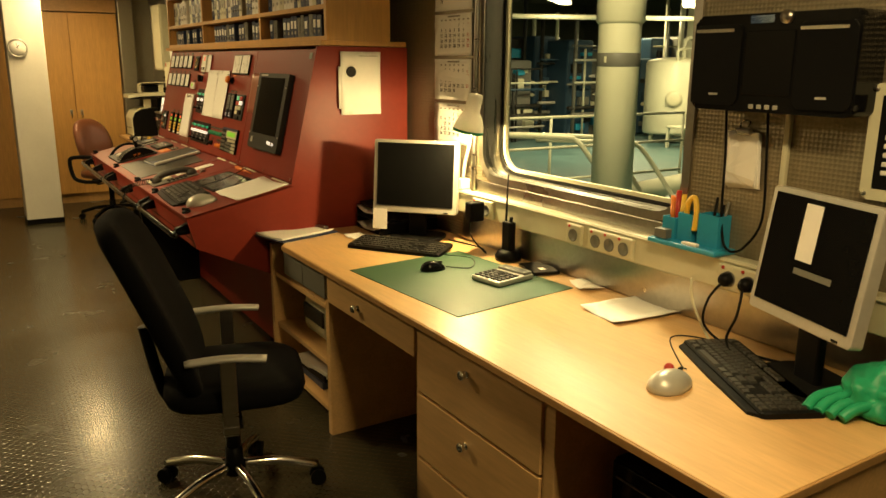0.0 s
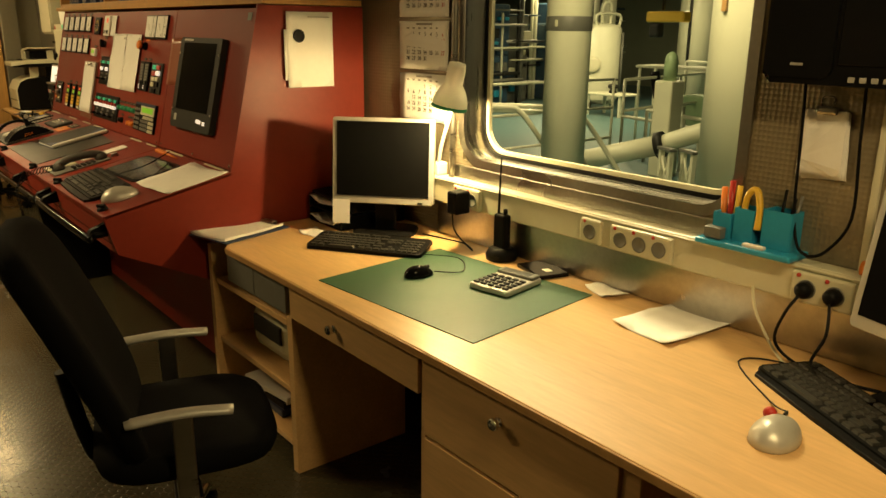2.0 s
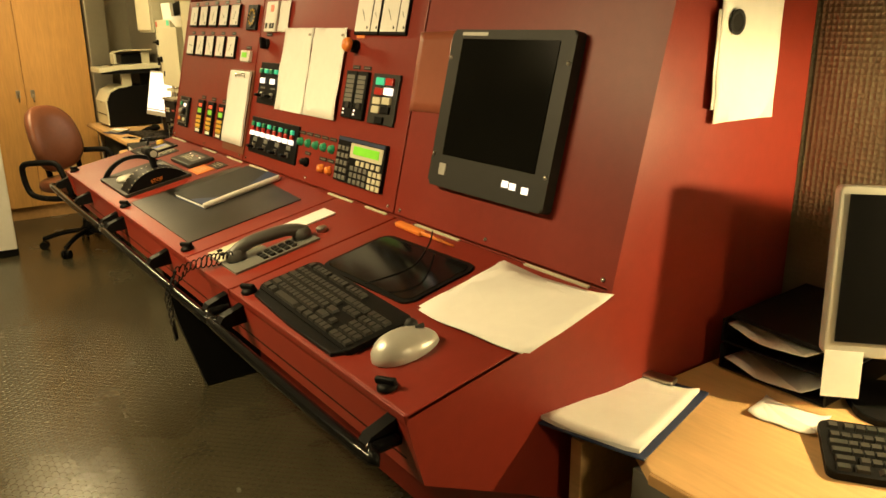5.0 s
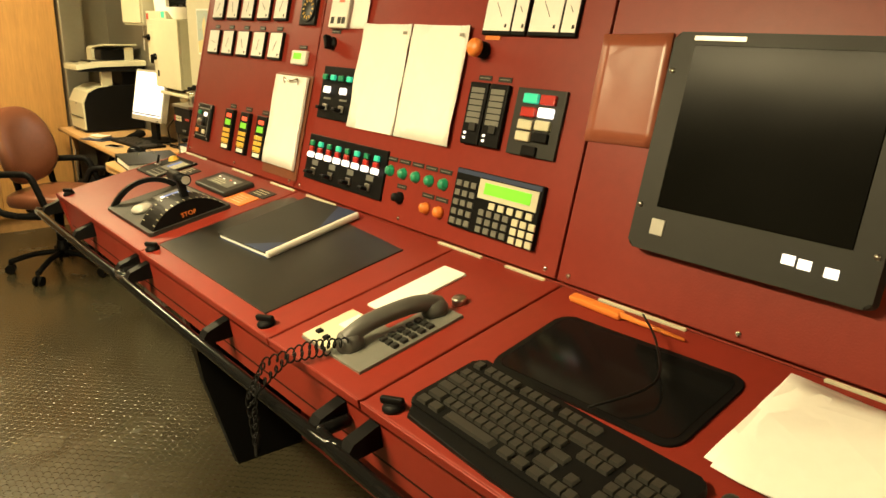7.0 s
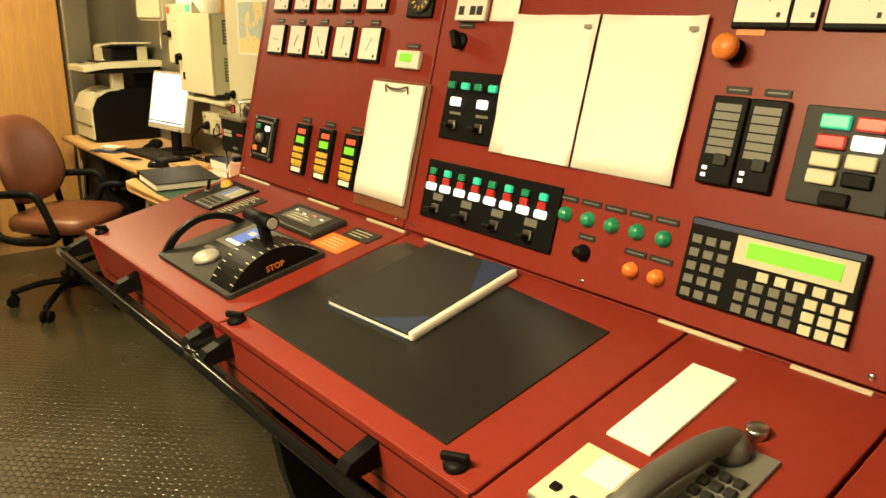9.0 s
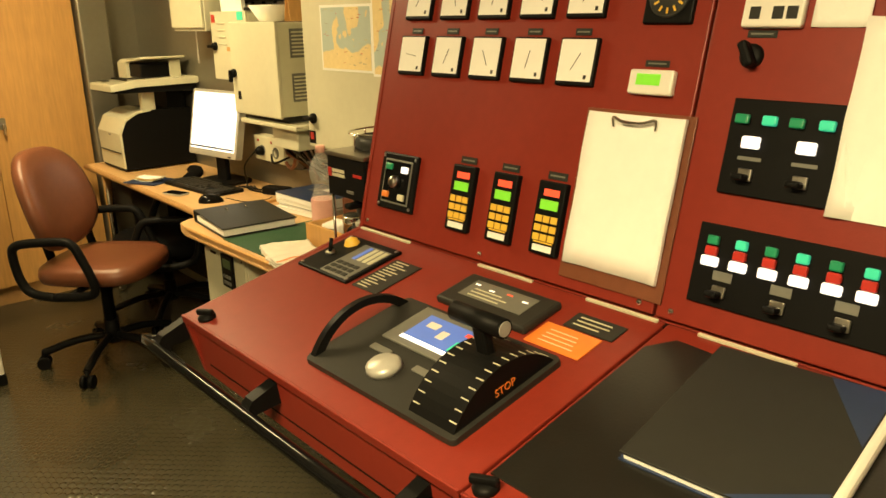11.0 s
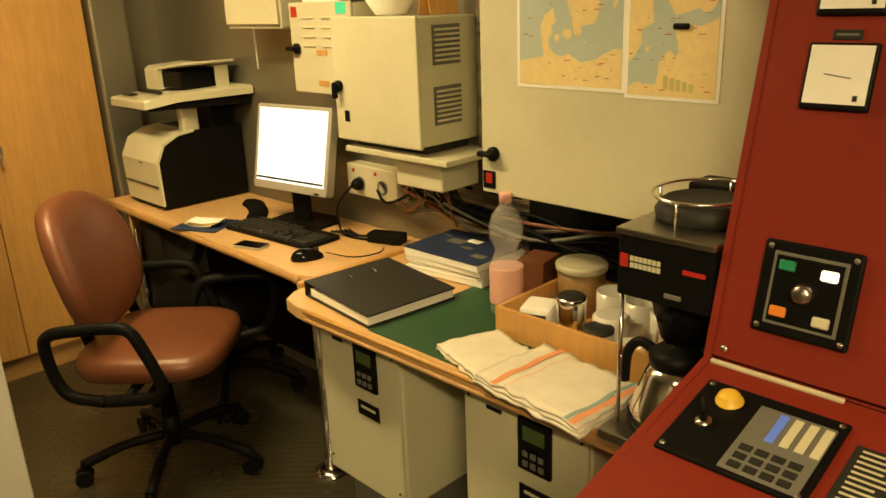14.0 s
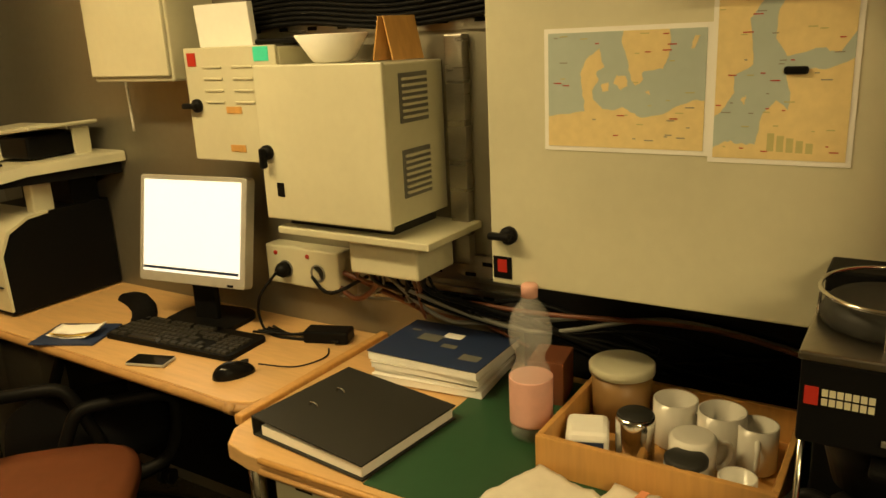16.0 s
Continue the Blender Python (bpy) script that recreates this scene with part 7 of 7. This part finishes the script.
def mug(x, y, z, label, mat, r=0.04, h=0.09, turn=0.0, flip=False, group="mugs"):
    m = thing("mug", pose(x - 0.09, y - 0.035, z, 0, 0, turn), label, "mug", group)
    p = [(r * 0.85, 0), (r, 0.006), (r, h), (r - 0.004, h), (r - 0.004, 0.006), (0, 0.006)]
    t = lathe(bmesh.new(), [(a, h - b) for a, b in p][::-1] if flip else p, 28)
    part("cup", t, mat, m)
    part("handle", tube(bmesh.new(), [(r - 0.002, 0, h * 0.8), (r + 0.022, 0, h * 0.75), (r + 0.026, 0, h * 0.45), (r + 0.012, 0, h * 0.22), (r - 0.002, 0, h * 0.2)], 0.005), mat, m)
    return m


CERAMIC = material("white_ceramic", (0.72, 0.7, 0.63), 0.2, grain=0.01)
mug(-0.135, 7.59, 0.76, "white ceramic mug in the wooden box", CERAMIC, 0.042, 0.095, -100)
mug(-0.15, 7.50, 0.76, "white ceramic mug in the wooden box", CERAMIC, 0.044, 0.098, -120)
mug(-0.16, 7.435, 0.76, "white ceramic mug in the wooden box", CERAMIC, 0.036, 0.09, -170)
mug(-0.24, 7.53, 0.76, "upturned white mug in the wooden box", CERAMIC, 0.042, 0.085, -60, True)
mug(-0.3, 7.44, 0.76, "small steel cup with a handle", CERAMIC, 0.032, 0.06, -130)
jt = thing("milk_jug", pose(-0.345, 7.595, 0.76), "polished steel jug with a dark lid", "jug")
part("body", lathe(bmesh.new(), [(0.035, 0), (0.036, 0.1), (0.034, 0.108), (0, 0.108)], 28), CHROME, jt)
part("lid", lathe(bmesh.new(), [(0.034, 0.108), (0.03, 0.112), (0, 0.113)], 28), DARKGREY, jt)
jt = thing("sugar_jar", pose(-0.39, 7.49, 0.76), "round jar with a dark lid", "jar")
part("body", lathe(bmesh.new(), [(0.036, 0), (0.038, 0.06), (0.036, 0.068), (0, 0.068)], 28), SILVER, jt)
part("lid", lathe(bmesh.new(), [(0.037, 0.06), (0.037, 0.072), (0.03, 0.076), (0, 0.076)], 28), DARKGREY, jt)
jt = thing("coffee_tub", pose(-0.19, 7.675, 0.76), "brown plastic tub with a cream lid", "tub")
part("body", lathe(bmesh.new(), [(0.056, 0), (0.062, 0.12), (0, 0.12)], 32), material("brown_tub", (0.3, 0.17, 0.06), 0.4), jt)
part("lid", lathe(bmesh.new(), [(0.066, 0.115), (0.067, 0.13), (0.062, 0.134), (0.05, 0.131), (0.045, 0.133), (0, 0.134)], 32), CREAM, jt)
pk = thing("sugar_packet", pose(-0.35, 7.685, 0.76, 0, 0, 20), "torn paper packet in the box", "packet")
part("bag", B((0, 0, 0.035), (0.09, 0.08, 0.07), 0.012), PAPER, pk)
part("print", B((-0.046, 0, 0.04), (0.002, 0.06, 0.03)), NAVY, pk)
solid("spare_box", B((0, 0, 0.05), (0.1, 0.08, 0.1), 0.002), LEATHER, "small brown carton behind the bottle", "carton", m=pose(-0.13, 7.86, 0.753, 0, 0, 10))
bt = thing("water_bottle", pose(-0.315, 7.82, 0.753), "half-full clear plastic bottle with a pink cap", "bottle")
part("bottle", lathe(bmesh.new(), [(0.036, 0), (0.043, 0.012), (0.042, 0.03), (0.043, 0.13), (0.038, 0.15), (0.028, 0.17), (0.03, 0.185), (0.042, 0.205), (0.044, 0.24), (0.035, 0.27), (0.016, 0.295), (0.014, 0.305)], 32), CLEAR, bt)
part("label", lathe(bmesh.new(), [(0.0438, 0.035), (0.0442, 0.04), (0.0442, 0.13), (0.0438, 0.133)], 32), PINK, bt, "pale pink label")
part("cap", lathe(bmesh.new(), [(0.016, 0.3), (0.0165, 0.322), (0.015, 0.325), (0, 0.325)], 20), PINK, bt, "pink cap")


def towel(name, m, w, d, layers, stripes, label):
    tw = thing(name, m, label, "towel")
    for k in range(layers):
        t = bmesh.new()
        nx, ny = 22, 14
        g = [[t.verts.new((w * (i / nx - 0.5) * (1 - 0.02 * k) + 0.008 * noise.noise(Vector((j * 0.5, k, 0))), d * (j / ny - 0.5) * (1 - 0.02 * k) + 0.008 * noise.noise(Vector((i * 0.4, k, 5))), 0.006 + 0.009 * k + 0.006 * noise.noise(Vector((i * 0.3, j * 0.35, k * 0.3))) + 0.004)) for j in range(ny + 1)] for i in range(nx + 1)]
        fs = [t.faces.new((g[i][j], g[i + 1][j], g[i + 1][j + 1], g[i][j + 1])) for i in range(nx) for j in range(ny)]
        for f_ in fs:
            f_.smooth = True
        ex = bmesh.ops.extrude_face_region(t, geom=fs)
        for v in ex["geom"]:
            if isinstance(v, bmesh.types.BMVert):
                v.co.z -= 0.0075
        if k == layers - 1 and stripes:
            me_mats = [(-0.32, 0.05, ORANGEC), (-0.2, 0.006, ORANGEC), (0.36, 0.03, TEALC), (0.43, 0.05, ORANGEC)]
            fold = part("fold", t, CLOTH, tw)
            for at_, wd, mm in me_mats:
                i0 = max(0, min(nx - 1, round((at_ + 0.5) * nx)))
                s = bmesh.new()
                top = [[(w * (i0 / nx - 0.5) + q * wd * w, d * (j / ny - 0.5) * 0.99, 0.0125 + 0.009 * k + 0.006 * noise.noise(Vector((i0 * 0.3, j * 0.35, k * 0.3)))) for q in (0, 1)] for j in range(ny + 1)]
                vv = [[s.verts.new(p) for p in r] for r in top]
                for a, b in zip(vv, vv[1:]):
                    s.faces.new((a[0], a[1], b[1], b[0])).smooth = True
                part("stripe", s, mm, fold)
        else:
            part("fold", t, CLOTH, tw)
    return tw


CLOTH = material("cotton_cloth", (0.72, 0.68, 0.58), 0.9, bump=0.4, bump_scale=500)
ORANGEC = material("orange_weave", (0.72, 0.3, 0.14), 0.9)
TEALC = material("blue_grey_weave", (0.25, 0.36, 0.36), 0.9)
towel("tea_towel", on_table(-0.545, 7.68, 0.753, -18), 0.2, 0.17, 2, False, "folded plain white tea towel on the counter")
towel("tea_towel", on_table(-0.565, 7.465, 0.753, -6), 0.3, 0.22, 3, True, "folded white tea towel with orange and grey stripes")

br = thing("coffee_brewer", pose(0, 0, 0), "black filter coffee brewer with a steel top plate", "coffee machine")
part("column", span(-0.38, -0.22, 7.122, 7.3, 0.753, 1.06, 0.004), BLACK, br)
part("head", span(-0.625, -0.22, 7.122, 7.3, 1.035, 1.148, 0.005), BLACK, br)
part("top_plate", span(-0.63, -0.38, 7.12, 7.303, 1.148, 1.16, 0.003), STEEL, br, "steel top plate")
part("rear_housing", span(-0.378, -0.22, 7.12, 7.303, 1.148, 1.19, 0.004), BLACK, br)
part("corner_post", rod(bmesh.new(), (-0.615, 7.293, 0.772), (-0.615, 7.293, 1.036), 0.004, seg=8), CHROME, br, "thin chrome corner post")
part("base", span(-0.66, -0.22, 7.122, 7.31, 0.753, 0.775, 0.004), STEEL, br, "steel hotplate base")
part("hotplate", lathe(bmesh.new(), [(0.08, 0), (0.08, 0.006), (0.073, 0.008), (0, 0.008)], 32, pose(-0.56, 7.21, 0.775)), BLACK, br)
part("filter_basket", lathe(bmesh.new(), [(0.05, -0.09), (0.075, 0.0), (0.075, 0.004), (0, 0.004)], 28, pose(-0.52, 7.21, 1.031)), BLACK, br)
part("basket_handle", B((-0.61, 7.2, 1.015), (0.05, 0.03, 0.016), 0.006), BLACK, br)
W = facing(-0.6255, 1.09, 90, 7.21)
part("logo_field", B((-0.075, 0.012, 0.001), (0.016, 0.024, 0.0012), 0, W), LAMPRED, br)
for k in range(7):
    for row in (0.018, 0.006):
        part("logo_bar", B((-0.06 + 0.0085 * k, row, 0.001), (0.0068, 0.009, 0.0012), 0, W), CREAM, br)
part("print_line", B((0.055, 0.014, 0.001), (0.04, 0.008, 0.0012), 0, W), LAMPRED, br)
part("switch", B((0.02, -0.034, 0.002), (0.03, 0.008, 0.004), 0.001, W), GREY, br)
ringp = [(-0.49 + 0.1 * math.cos(a), 7.212 + 0.086 * math.sin(a), 1.207) for a in (2 * math.pi * k / 16 for k in range(17))]
guard = part("guard_ring", tube(bmesh.new(), ringp, 0.003, 6), CHROME, br, "wire guard ring")
for k in range(0, 16, 4):
    part("wire_leg", rod(bmesh.new(), ringp[k], (ringp[k][0], ringp[k][1], 1.16), 0.0025, seg=6), CHROME, guard)
part("upper_hotplate", lathe(bmesh.new(), [(0.082, 0), (0.085, 0.015), (0.076, 0.03), (0.07, 0.034), (0.064, 0.03), (0, 0.03)], 36, pose(-0.49, 7.212, 1.161)), DARKGREY, br)
pot = thing("coffee_pot", pose(-0.56, 7.21, 0.783), "polished steel coffee pot with a black lid and handle", "coffee pot")
part("body", lathe(bmesh.new(), [(0.07, 0), (0.08, 0.01), (0.078, 0.03), (0.055, 0.1), (0.044, 0.12), (0, 0.12)], 40), CHROME, pot)
part("base_ring", lathe(bmesh.new(), [(0.0805, 0.004), (0.083, 0.008), (0.083, 0.016), (0.0805, 0.02)], 40), BLACK, pot)
part("lid", lathe(bmesh.new(), [(0.046, 0.116), (0.05, 0.137), (0.034, 0.15), (0.014, 0.153), (0.012, 0.158), (0, 0.159)], 28), BLACK, pot)
part("handle", tube(bmesh.new(), [(0.0, 0.04, 0.13), (0.0, 0.075, 0.14), (0.0, 0.1, 0.11), (0.0, 0.105, 0.05)], 0.01, 10), BLACK, pot)
